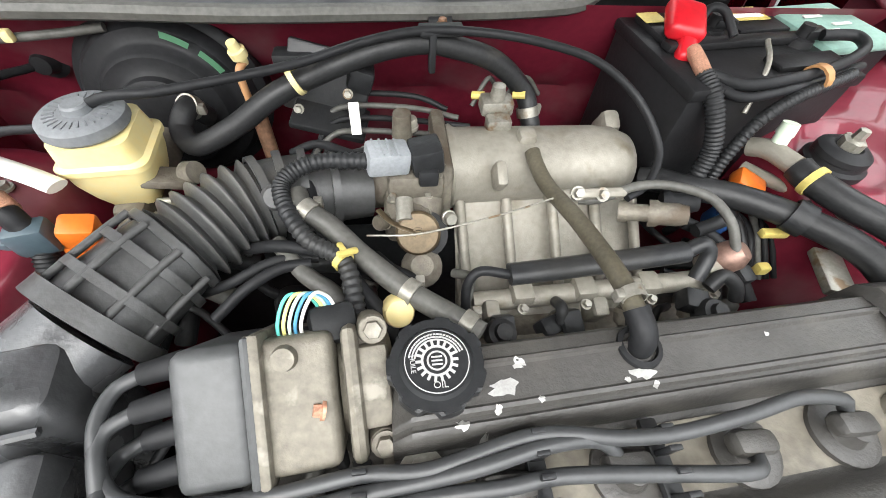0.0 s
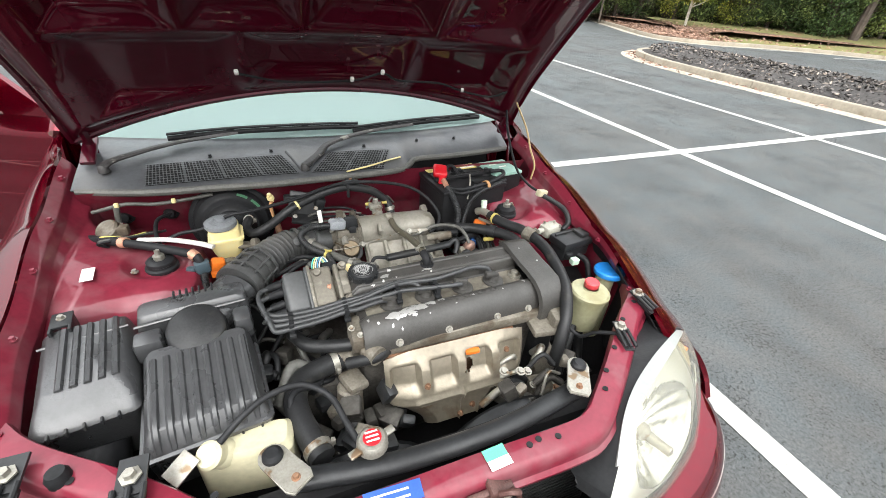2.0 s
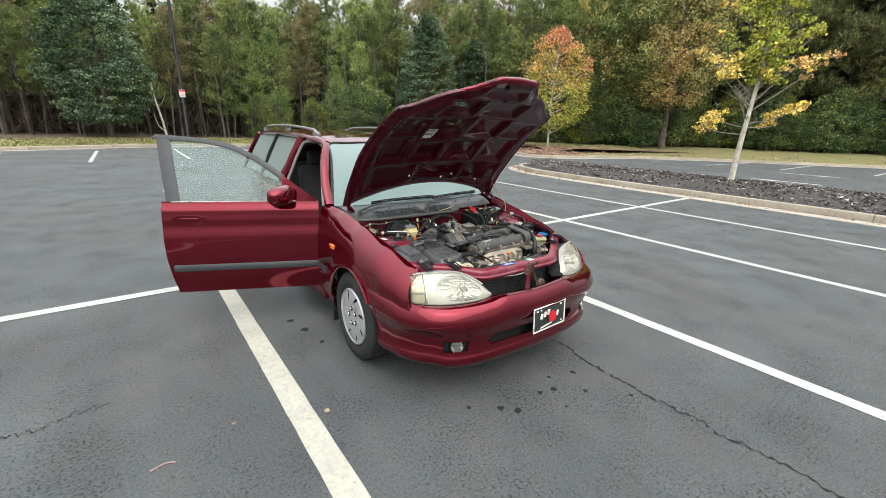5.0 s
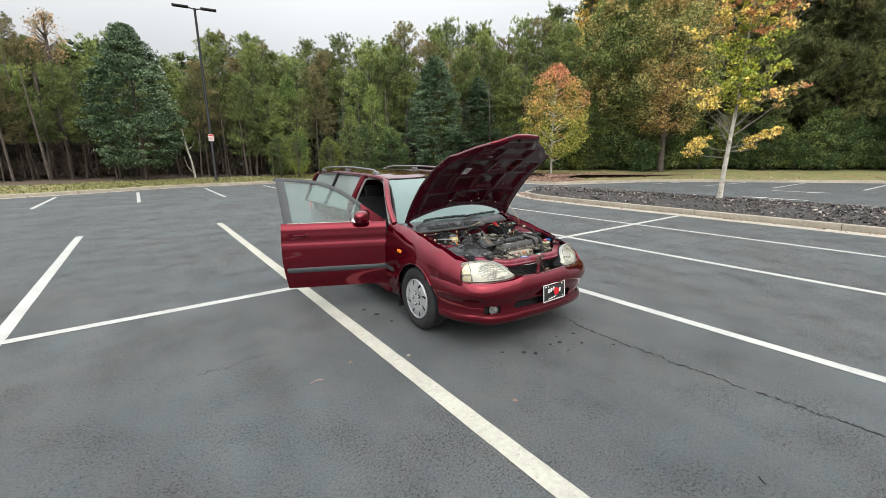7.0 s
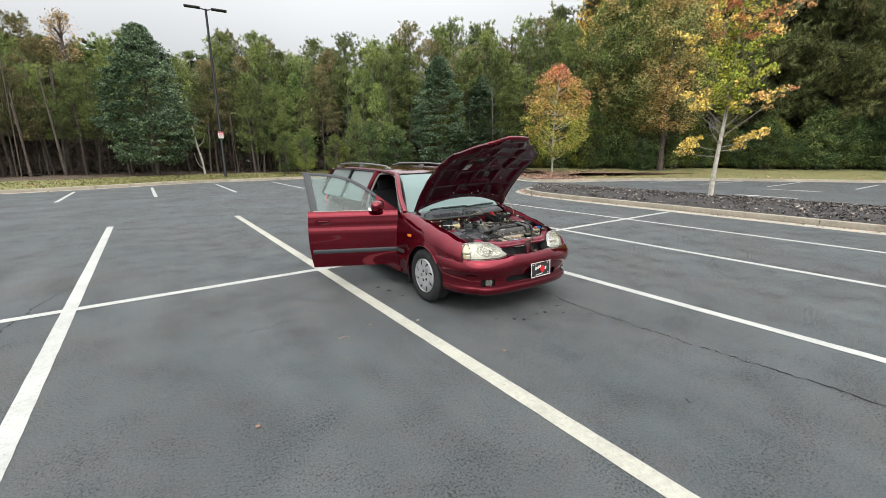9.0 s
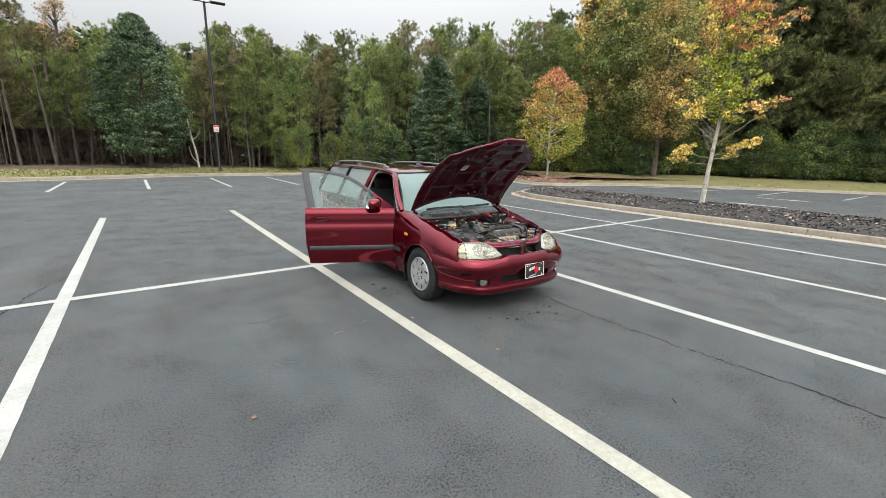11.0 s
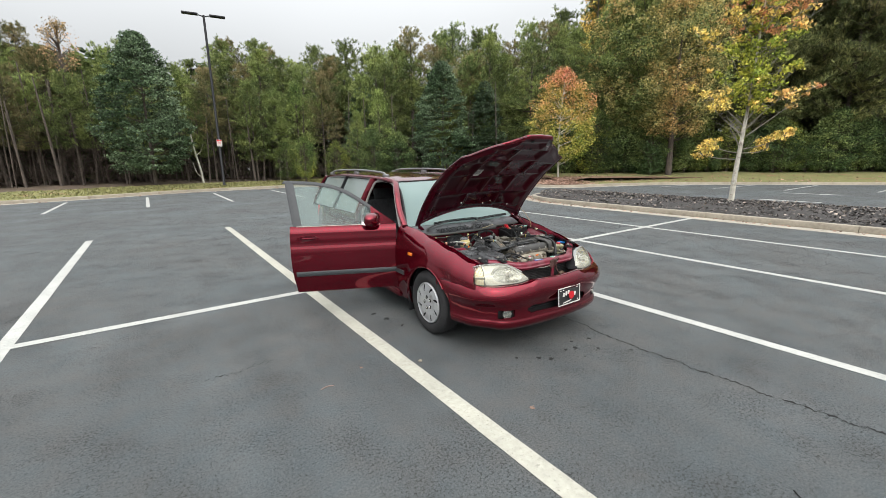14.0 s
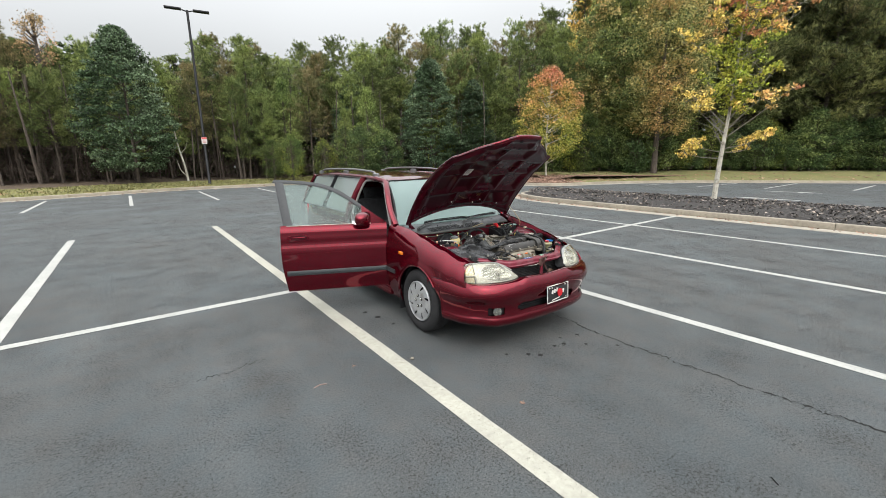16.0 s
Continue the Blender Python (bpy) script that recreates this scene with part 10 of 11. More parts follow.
box(bm, (-0.086, -0.068, 0.814), (0.020, 0.006, 0.005), 0.002, 0, 20, 30)
box(bm, (-0.090, -0.064, 0.813), (0.005, 0.016, 0.004), 0.001, 0, 20, 30)
part("yellow_tape_end", bm, YELLOW, bpy.data.objects["engine_loom"])
tubepart("vacuum_hose", [(-0.13, 0.03, 0.80), (-0.115, -0.02, 0.795), (-0.085, -0.075, 0.785), (-0.055, -0.115, 0.765), (-0.055, -0.14, 0.74)], 0.007, RUBBER)
tubepart("vacuum_hose", [(-0.19, -0.02, 0.765), (-0.15, -0.035, 0.785), (-0.10, -0.04, 0.775)], 0.006, RUBBER)
tubepart("earth_wire", [(-0.24, -0.055, 0.74), (-0.20, -0.06, 0.765), (-0.16, -0.045, 0.775), (-0.12, -0.04, 0.77)], 0.005, RUBBER)
bm = BM()
lathe(bm, [(0, 0.012), (0.012, 0.012), (0.014, 0.008), (0.014, -0.008), (0.010, -0.012)], Matrix.Translation((-0.046, -0.106, 0.775)) @ rot_to((0.1, -0.6, 0.6)), 18)
part("yellow_cap", bm, CREAM, car, "round yellowed plastic cap")
# distributor plug with bare coloured wires
bm = BM()
box(bm, (-0.098, -0.128, 0.800), (0.036, 0.030, 0.030), 0.006, 20, 10, 15)
box(bm, (-0.120, -0.140, 0.790), (0.03, 0.03, 0.022), 0.005, 20, 10, 15)
plug = part("distributor_plug", bm, PLASTIC, car, "black plug with coloured wires")
for k, (nm, col) in enumerate((("green_wire", (0.10, 0.48, 0.42)), ("yellow_wire", (0.75, 0.70, 0.25)), ("pale_wire", (0.45, 0.62, 0.55)), ("blue_wire", (0.06, 0.24, 0.38)), ("white_wire", (0.72, 0.72, 0.68)))):
    o = 0.0042 * k
    tubepart("wire", [(-0.132 + o, -0.150, 0.798), (-0.134 + o, -0.135, 0.820), (-0.126 + o * 1.1, -0.118, 0.832), (-0.112 + o * 0.8, -0.115, 0.822), (-0.105 + o * 0.7, -0.122, 0.808)], 0.0014, mat(nm, col, 0.45), plug, "", 6)

# -- driver's side looms --
tubepart("wing_loom", [(-0.645, 0.16, 0.80), (-0.60, 0.12, 0.812), (-0.53, 0.075, 0.818), (-0.46, 0.04, 0.815), (-0.40, 0.012, 0.805), (-0.385, 0.002, 0.785)], 0.0105, RUBBER, car, "black wing loom with white sleeve")
lo = bpy.data.objects["wing_loom"]
tubepart("white_sleeve", [(-0.52, 0.085, 0.822), (-0.45, 0.068, 0.822), (-0.385, 0.044, 0.815), (-0.355, 0.032, 0.808)], 0.011, WHITE, lo, "white paper sleeve", 8, 6, None, 0.5)
tubepart("copper_tape", [(-0.405, 0.018, 0.808), (-0.393, 0.008, 0.80)], 0.013, COPPER, lo)
tubepart("copper_tape", [(-0.56, 0.094, 0.816), (-0.545, 0.086, 0.818)], 0.013, COPPER, lo)
bm = BM()
box(bm, (-0.384, 0.000, 0.775), (0.034, 0.024, 0.032), 0.005, 0, 0, 12)
box(bm, (-0.410, -0.002, 0.772), (0.020, 0.018, 0.012), 0.003)
part("slate_plug", bm, BLUEGREY, lo)
conduit("plug_sleeve", [(-0.384, -0.002, 0.76), (-0.386, -0.02, 0.735), (-0.385, -0.04, 0.70)], 0.011, PLASTIC, lo)
bm = BM()
box(bm, (-0.353, 0.012, 0.765), (0.032, 0.026, 0.036), 0.006, 10, 14, 10)
box(bm, (-0.362, 0.004, 0.746), (0.018, 0.014, 0.02), 0.003)
part("orange_plug", bm, ORANGE, lo, "bright orange plug")
bm = BM()
lathe(bm, [(0, 0.012), (0.024, 0.012), (0.028, 0.008), (0.028, -0.012), (0.032, -0.014), (0.032, -0.02), (0, -0.02)], Matrix.Translation((-0.600, 0.165, 0.815)) @ rot_to((-0.3, -0.4, 0.8)), 18)
box(bm, (-0.57, 0.16, 0.815), (0.03, 0.025, 0.025), 0.005)
part("wing_valve", bm, ALUDIRTY, car, "small cast valve on the inner wing")
for k in range(4):
    tubepart("wing_wire", [(-0.62 + 0.01 * k, 0.14 - 0.012 * k, 0.80), (-0.60, 0.12 - 0.01 * k, 0.822), (-0.55 + 0.012 * k, 0.12, 0.815), (-0.52 + 0.015 * k, 0.15, 0.805)], 0.003, (YELLOW, RUBBER, GREYHOSE, RUBBER)[k], car, "", 6)
tubepart("bulkhead_pipe", [(-0.645, 0.235, 0.835), (-0.58, 0.232, 0.850), (-0.55, 0.23, 0.852), (-0.50, 0.232, 0.845), (-0.42, 0.235, 0.850), (-0.36, 0.24, 0.856)], 0.005, GREYHOSE, car)
for x in (-0.585, -0.455):
    block("pipe_clip", (x, 0.226, 0.853), (0.011, 0.010, 0.014), CREAM, car, 0.003)
tubepart("bulkhead_pipe", [(-0.585, 0.22, 0.85), (-0.59, 0.215, 0.81), (-0.585, 0.20, 0.77)], 0.007, GREYHOSE, car)
tubepart("bonnet_cable", [(-0.48, 0.255, 0.80), (-0.50, 0.20, 0.812), (-0.49, 0.12, 0.815), (-0.475, 0.07, 0.81)], 0.005, RUBBER, car)

# -- passenger side: pipes, boxes, tanks --
bm = BM()
cyl(bm, (0.424, 0.064, 0.795), (0.426, 0.070, 0.815), 0.009, 0.009, 12)
cyl(bm, (0.426, 0.070, 0.815), (0.427, 0.073, 0.829), 0.0105, 0.0095, 12)
part("service_cap", bm, mat("pale_mint_cap", (0.62, 0.72, 0.58), 0.45), car, "pale mint service cap")
tubepart("aircon_pipe", [(0.412, 0.085, 0.785), (0.420, 0.066, 0.795), (0.430, 0.032, 0.798)], 0.012, ALU, car, "aluminium air conditioning pipe")
tubepart("aircon_hose", [(0.430, 0.030, 0.798), (0.434, 0.010, 0.797), (0.455, -0.030, 0.796), (0.483, -0.075, 0.797), (0.497, -0.125, 0.797), (0.497, -0.185, 0.798), (0.486, -0.243, 0.797), (0.466, -0.330, 0.782), (0.436, -0.392, 0.745), (0.410, -0.425, 0.69), (0.405, -0.43, 0.62)], 0.0155, HOSE, car, "thick black air conditioning hose")
clip("hose_clamp", (0.435, 0.008, 0.797), (0.3, -0.9, 0), 0.0165, 0.008, YELLOW)
clip("hose_ferrule", (0.493, -0.108, 0.797), (0.3, -0.9, 0), 0.019, 0.03, ALUDIRTY)
tubepart("aircon_pipe", [(0.49, -0.06, 0.785), (0.465, -0.02, 0.775), (0.44, 0.03, 0.765), (0.42, 0.08, 0.755)], 0.008, ALU, car, "")
tubepart("coolant_hose", [(0.275, 0.075, 0.745), (0.294, 0.060, 0.755), (0.310, 0.042, 0.762), (0.363, 0.017, 0.767), (0.409, -0.022, 0.772), (0.443, -0.065, 0.776), (0.460, -0.105, 0.772), (0.478, -0.17, 0.745), (0.485, -0.23, 0.69)], 0.0155, HOSE, car, "black ribbed coolant hose")
clip("hose_clip", (0.413, -0.026, 0.773), (0.6, -0.7, 0), 0.018, 0.02, PLASTIC)
bm = BM()
box(bm, (0.428, -0.088, 0.752), (0.03, 0.06, 0.012), 0.003, 0, 0, -20)
part("hose_bracket", bm, STEEL, car)
bm = BM()
box(bm, (0.404, 0.045, 0.756), (0.040, 0.030, 0.022), 0.005, 10, 18, -30)
part("orange_plug", bm, ORANGE, car, "bright orange plug")
bm = BM()
box(bm, (0.379, 0.025, 0.712), (0.026, 0.030, 0.032), 0.005, 10, 8, -25)
part("blue_plug", bm, BLUEDARK, car, "blue plug")
bm = BM()
box(bm, (0.405, -0.025, 0.745), (0.034, 0.010, 0.010), 0.002, 0, 0, -4)
part("yellow_tape", bm, YELLOW, car, "yellow tape")
bm = BM()
box(bm, (0.392, -0.055, 0.715), (0.016, 0.012, 0.014), 0.003)
part("yellow_tape", bm, YELLOW, car, "yellow tape")
for k in range(6):
    tubepart("loom_wire", [(0.36 + 0.012 * k, 0.09, 0.72), (0.375 + 0.012 * k, 0.04, 0.735 - 0.008 * (k % 3)), (0.385 + 0.010 * k, 0.0, 0.72), (0.38 + 0.012 * k, -0.05, 0.68)], 0.006 - 0.0005 * k, (RUBBER, PLASTIC, RUBBER, GREYHOSE, RUBBER, RUBBER)[k], car, "", 7)
tubepart("starter_cable", [(0.30, -0.02, 0.752), (0.335, -0.012, 0.758), (0.37, 0.012, 0.742), (0.40, 0.03, 0.72)], 0.008, RUBBER)
bm = BM()
box(bm, (0.588, -0.080, 0.785), (0.062, 0.042, 0.036), 0.007, 0, 0, 12)
cyl(bm, (0.555, -0.085, 0.79), (0.535, -0.09, 0.79), 0.009, 0.009, 12)
pb = part("purge_valve", bm, mat("pale_dusty_plastic", (0.34, 0.33, 0.28), 0.55, noise_scale=14, var=0.2), car, "pale dusty purge valve")
for c in ((0.57, -0.07, 0.804), (0.605, -0.072, 0.804), (0.61, -0.095, 0.80)):
    bolt(c, 0.005, (0, 0, 1), STEEL, pb)
bm = BM()
box(bm, (0.622, -0.145, 0.784), (0.118, 0.072, 0.026), 0.006, 0, 0, 8)
box(bm, (0.622, -0.145, 0.758), (0.105, 0.062, 0.05), 0.006, 0, 0, 8)
box(bm, (0.610, -0.128, 0.799), (0.085, 0.006, 0.006), 0.001, 0, 0, 8)
box(bm, (0.656, -0.142, 0.799), (0.034, 0.044, 0.014), 0.004, 0, 0, 8)
fb = part("fuse_box", bm, PLASTIC, car, "black under-bonnet fuse box")
tubepart("fuse_loom", [(0.64, -0.17, 0.74), (0.655, -0.20, 0.73), (0.65, -0.235, 0.69)], 0.009, RUBBER, fb)
for y in (-0.185, -0.215):
    bm = BM()
    box(bm, (0.59, y, 0.755), (0.024, 0.02, 0.02), 0.004)
    part("relay_plug", bm, (PLASTIC, mat("mint_plug", (0.45, 0.60, 0.48), 0.5))[y < -0.2], fb)
conduit("wing_conduit", [(0.618, 0.040, 0.845), (0.640, 0.0, 0.838), (0.655, -0.045, 0.828), (0.648, -0.085, 0.808), (0.62, -0.10, 0.79)], 0.009, PLASTIC, car, "corrugated loom down the inner wing")
tubepart("hood_wire", [(0.622, 0.039, 0.850), (0.60, 0.09, 0.858), (0.585, 0.15, 0.885), (0.592, 0.22, 0.93), (0.61, 0.30, 0.985), (0.63, 0.36, 1.04)], 0.0042, RUBBER, car, "thin black wire up to the bonnet")
bm = BM()
box(bm, (0.620, 0.040, 0.850), (0.045, 0.022, 0.022), 0.005, 0, 15, 20)
part("white_plug", bm, IVORY, car, "ivory plug on the wing")
tubepart("tan_wire", [(0.645, 0.15, 0.85), (0.652, 0.155, 0.90), (0.640, 0.18, 0.95), (0.655, 0.25, 1.0), (0.66, 0.33, 1.05), (0.65, 0.36, 1.085)], 0.0032, mat("tan_wire", (0.42, 0.30, 0.15), 0.5), car, "tan wire hanging from the bonnet")
# power steering and washer tanks
bm = BM()
lathe(bm, [(0, -0.02), (0.040, -0.02), (0.045, -0.005), (0.046, 0.03), (0.046, 0.085), (0.054, 0.090), (0.054, 0.098), (0.049, 0.103), (0.022, 0.107), (0.020, 0.111)], Matrix.Translation((0.570, -0.322, 0.634)), 28)
ps = part("power_steering_tank", bm, FLUIDTANK, car, "ivory power steering tank with a red cap")
bm = BM()
lathe(bm, [(0.018, 0.0), (0.020, 0.003), (0.020, 0.016), (0.017, 0.019), (0, 0.020)], Matrix.Translation((0.574, -0.316, 0.742)), 20)
part("red_cap", bm, mat("faded_red_cap", (0.62, 0.06, 0.07), 0.4, noise_scale=20, var=0.15), ps)
tubepart("steering_hose", [(0.57, -0.325, 0.60), (0.575, -0.345, 0.53), (0.55, -0.39, 0.47), (0.48, -0.42, 0.45)], 0.013, HOSE, ps)
tubepart("steering_hose", [(0.53, -0.34, 0.63), (0.50, -0.37, 0.60), (0.47, -0.40, 0.52)], 0.011, HOSE, ps)
bm = BM()
lathe(bm, [(0, -0.15), (0.036, -0.15), (0.036, -0.03), (0.028, -0.02), (0.026, 0.06), (0.030, 0.064), (0.030, 0.07), (0, 0.07)], Matrix.Translation((0.664, -0.276, 0.668)), 20)
wt = part("washer_tank", bm, FLUIDTANK, car, "ivory washer filler neck with a blue cap")
bm = BM()
lathe(bm, [(0.034, -0.008), (0.042, -0.006), (0.044, 0.0), (0.043, 0.006), (0.038, 0.009), (0.030, 0.007), (0, 0.008)], pose(0.672, -0.276, 0.744, -4, 0, 0), 30)
box(bm, (0.697, -0.294, 0.742), (0.022, 0.016, 0.006), 0.003, 0, 0, -30)
part("blue_cap", bm, BLUE, wt, "bright blue washer cap")
tubepart("bracket_wire", [(0.455, -0.32, 0.775), (0.445, -0.38, 0.72), (0.46, -0.43, 0.70), (0.475, -0.46, 0.735), (0.50, -0.495, 0.758)], 0.0045, RUBBER, car, "thin black wire to the cross member")
bm = BM()
box(bm, (0.435, -0.36, 0.715), (0.05, 0.09, 0.05), 0.012, 0, 0, -12)
box(bm, (0.40, -0.375, 0.700), (0.09, 0.06, 0.02), 0.006, 0, 0, -8)
part("engine_mount_bracket", bm, ALUDIRTY, eng)
bm = BM()
cyl(bm, (0.47, -0.32, 0.52), (0.40, -0.32, 0.52), 0.06, 0.06, 24)
cyl(bm, (0.47, -0.42, 0.46), (0.37, -0.42, 0.46), 0.05, 0.055, 24)
box(bm, (0.36, -0.45, 0.57), (0.06, 0.05, 0.05), 0.012)
part("alternator", bm, ALUDIRTY, eng, "grimy alternator low in the bay")
for k in range(5):
    bolt((0.33 + 0.03 * k, -0.46 + 0.01 * (k % 2), 0.60 - 0.02 * k), 0.009, (0, -0.3, 1), (STEEL, RUSTY)[k % 2], eng)

# -- exhaust shield in front --
def shield_pt(u, v):
    w0, w1 = (-0.020, 0.335), (0.070, 0.235)
    k = max(0.0, (v - 0.45) / 0.55)
    k = k * k * (3 - 2 * k)
    x = (w0[0] + (w0[1] - w0[0]) * u) * (1 - k) + (w1[0] + (w1[1] - w1[0]) * u) * k
    cell = abs((u * 4) % 1 - 0.5) * 2
    lobes = max(0.0, min(1.0, (0.78 - cell) / 0.22)) * max(0.0, min(1.0, (v - 0.10) / 0.06)) * max(0.0, min(1.0, (0.46 - v) / 0.10))
    side = min(1.0, 6 * min(u, 1 - u))
    y = -0.362 - 0.045 * math.sin(min(1.0, v * 1.6) * math.pi / 2) * (0.45 + 0.55 * side ** 0.5) - 0.05 * max(0, v - 0.55) - 0.018 * min(1, v * 6) * (v < 0.62) * (0.4 + 0.6 * side) + 0.020 * lobes
    z = 0.712 - 0.20 * v - 0.012 * (1 - side)
    rib = (math.exp(-((u - 0.50) / 0.014) ** 2) * (v > 0.46) + 0.7 * math.exp(-((u - 0.80) / 0.014) ** 2) * (v > 0.46)) * 0.008 + math.exp(-((v - 0.54) / 0.025) ** 2) * 0.007
    return Vector((x, y - rib, z))


bm = BM()
sheet(bm, 72, 44, shield_pt, lambda u, v: (u - 0.56) ** 2 / 0.0016 + (v - 0.30) ** 2 / 0.006 > 1)
sh = part("exhaust_heat_shield", thick(bm, 0.003), SHIELD, car, "tan pressed steel exhaust heat shield", 50)
for u, v in ((0.25, 0.34), (0.86, 0.24), (0.50, 0.9), (0.68, 0.86)):
    p = shield_pt(u, v)
    bolt(p + Vector((0, -0.002, 0)), 0.0075, (0, -1, 0.3), RUSTY, sh)
bm = BM()
p = shield_pt(0.575, 0.14)
box(bm, p + Vector((0.004, -0.008, 0.006)), (0.034, 0.014, 0.012), 0.004, 0, -8, -10)
part("orange_clip", bm, ORANGE, sh)
bm = BM()
box(bm, (0.155, -0.345, 0.60), (0.33, 0.03, 0.20), 0.01)
part("exhaust_manifold", bm, RUSTY, sh)

# -- thermostat, radiator hoses, expansion tank --
bm = BM()
cyl(bm, (-0.055, -0.29, 0.668), (-0.118, -0.297, 0.660), 0.026, 0.023, 20)
box(bm, (-0.055, -0.285, 0.70), (0.05, 0.07, 0.11), 0.015)
cyl(bm, (-0.04, -0.345, 0.72), (-0.03, -0.365, 0.72), 0.024, 0.022, 18)
box(bm, (-0.065, -0.32, 0.735), (0.03, 0.04, 0.04), 0.008)
cyl(bm, (-0.10, -0.36, 0.50), (-0.095, -0.355, 0.64), 0.032, 0.028, 20, bevel=0.006)
box(bm, (-0.085, -0.35, 0.645), (0.05, 0.06, 0.02), 0.008, 0, 10, 20)
th = part("thermostat_housing", bm, ALUDIRTY, eng, "stained thermostat housing")
for c in ((-0.06, -0.325, 0.757), (-0.075, -0.30, 0.757), (-0.04, -0.33, 0.748)):
    bolt(c, 0.007, (0, -0.5, 1), STEEL, th)
tubepart("top_radiator_hose", [(-0.100, -0.296, 0.661), (-0.145, -0.308, 0.664), (-0.190, -0.335, 0.672), (-0.208, -0.385, 0.680), (-0.202, -0.44, 0.684), (-0.185, -0.495, 0.684), (-0.172, -0.53, 0.682)], 0.0235, HOSE, car, "thick black top radiator hose", 16)
clip("hose_clamp", (-0.118, -0.299, 0.662), (-1, -0.2, 0), 0.0245, 0.014)
clip("hose_clamp", (-0.178, -0.512, 0.683), (0.3, -0.9, 0), 0.0245, 0.014)
tubepart("bypass_hose", [(-0.06, -0.30, 0.705), (-0.12, -0.285, 0.700), (-0.17, -0.27, 0.705), (-0.20, -0.22, 0.70)], 0.015, HOSE, car, "black bypass hose")
bm = BM()
boxloft(bm, [(-0.078, 0.075, -0.030, 0.028, 0.58), (-0.082, 0.078, -0.034, 0.032, 0.60), (-0.080, 0.076, -0.034, 0.032, 0.695), (-0.070, 0.066, -0.026, 0.024, 0.708)], pose(-0.292, -0.462, 0, 0, 0, -6))
lathe(bm, [(0.026, -0.006), (0.024, 0.008), (0.021, 0.012), (0.021, 0.020), (0, 0.022)], Matrix.Translation((-0.335, -0.474, 0.700)) @ rot_to((-0.35, -0.45, 0.8)), 20)
ct = part("expansion_tank", bm, IVORY, car, "pale ivory coolant expansion tank")
bm = BM()
lathe(bm, [(0.022, 0.0), (0.023, 0.014), (0.018, 0.020), (0, 0.021)], Matrix.Translation((-0.342, -0.484, 0.716)) @ rot_to((-0.35, -0.45, 0.8)), 18)
part("tank_cap", bm, IVORY, ct)
tubepart("overflow_hose", [(-0.330, -0.478, 0.735), (-0.29, -0.452, 0.755), (-0.245, -0.430, 0.765), (-0.19, -0.425, 0.765), (-0.145, -0.455, 0.752), (-0.125, -0.505, 0.735), (-0.110, -0.545, 0.722)], 0.006, RUBBER, car, "thin black overflow hose")
bm = BM()
box(bm, (-0.385, -0.500, 0.728), (0.045, 0.035, 0.004), 0.001, 8, -18, 40)
part("tank_bracket", bm, STEEL, car)
bm = BM()
lathe(bm, [(0, 0.014), (0.012, 0.013), (0.016, 0.004), (0.016, -0.01)], Matrix.Translation((-0.535, -0.480, 0.762)), 14)
part("rubber_buffer", bm, RUBBER, xm, "black rubber bonnet buffer")
# dark jumble deeper down: pipes and looms between engine and wings
rj = random.Random(8)
for k in range(34):
    x0, y0 = rj.uniform(-0.34, -0.06), rj.uniform(-0.36, 0.10)
    a = rj.uniform(0, 6.28)
    l = rj.uniform(0.06, 0.16)
    z0 = rj.uniform(0.58, 0.70)
    tubepart("deep_hose", [(x0, y0, z0), (x0 + 0.5 * l * math.cos(a), y0 + 0.5 * l * math.sin(a), z0 + rj.uniform(-0.01, 0.04)), (x0 + l * math.cos(a + 0.6), y0 + l * math.sin(a + 0.6), z0 - rj.uniform(0.0, 0.08))], rj.choice((0.005, 0.007, 0.010, 0.013)), rj.choice((RUBBER, HOSE, RUBBER, HOSE, GREYHOSE)), eng, "", 7, 5)
for k in range(18):
    x0, y0 = rj.uniform(0.26, 0.52), rj.uniform(-0.12, 0.12)
    a = rj.uniform(0, 6.28)
    l = rj.uniform(0.06, 0.14)
    z0 = rj.uniform(0.56, 0.68)
    tubepart("deep_hose", [(x0, y0, z0), (x0 + 0.5 * l * math.cos(a), y0 + 0.5 * l * math.sin(a), z0 + rj.uniform(-0.01, 0.04)), (x0 + l * math.cos(a + 0.6), y0 + l * math.sin(a + 0.6), z0 - rj.uniform(0.0, 0.08))], rj.choice((0.005, 0.007, 0.010)), rj.choice((RUBBER, HOSE, HOSE, RUBBER, GREYHOSE)), eng, "", 7, 5)
for k in range(22):
    c = (rj.uniform(-0.30, 0.0), rj.uniform(-0.42, -0.22), rj.uniform(0.52, 0.66))
    block("deep_fitting", c, (rj.uniform(0.02, 0.05), rj.uniform(0.02, 0.05), rj.uniform(0.02, 0.05)), rj.choice((OILY, PLASTIC, OILY, PLASTIC)), eng, 0.006, rj.uniform(-20, 20), rj.uniform(-20, 20), rj.uniform(0, 90))

# -- more of the throttle side: cam, linkage, sensors, small pipes --
BROWNPLATE = mat("brown_zinc_plate", (0.10, 0.075, 0.045), 0.4, 0.6, noise_scale=25, var=0.3)
bm = BM()
lathe(bm, [(0, 0.004), (0.020, 0.004), (0.0225, 0.002), (0.0225, -0.003), (0.019, -0.004), (0, -0.004)], Matrix.Translation((-0.022, -0.026, 0.783)) @ rot_to((-0.05, -0.75, 0.65)), 26)
cam_ = part("throttle_cam", bm, BROWNPLATE, tb, "brown plated throttle cam")
bolt((-0.022, -0.029, 0.786), 0.006, (-0.05, -0.75, 0.65), BROWNPLATE, cam_)
tubepart("return_spring", [(-0.034, -0.018, 0.792), (-0.034, 0.004, 0.800)], 0.009, STEEL, cam_, "", 14, 6)
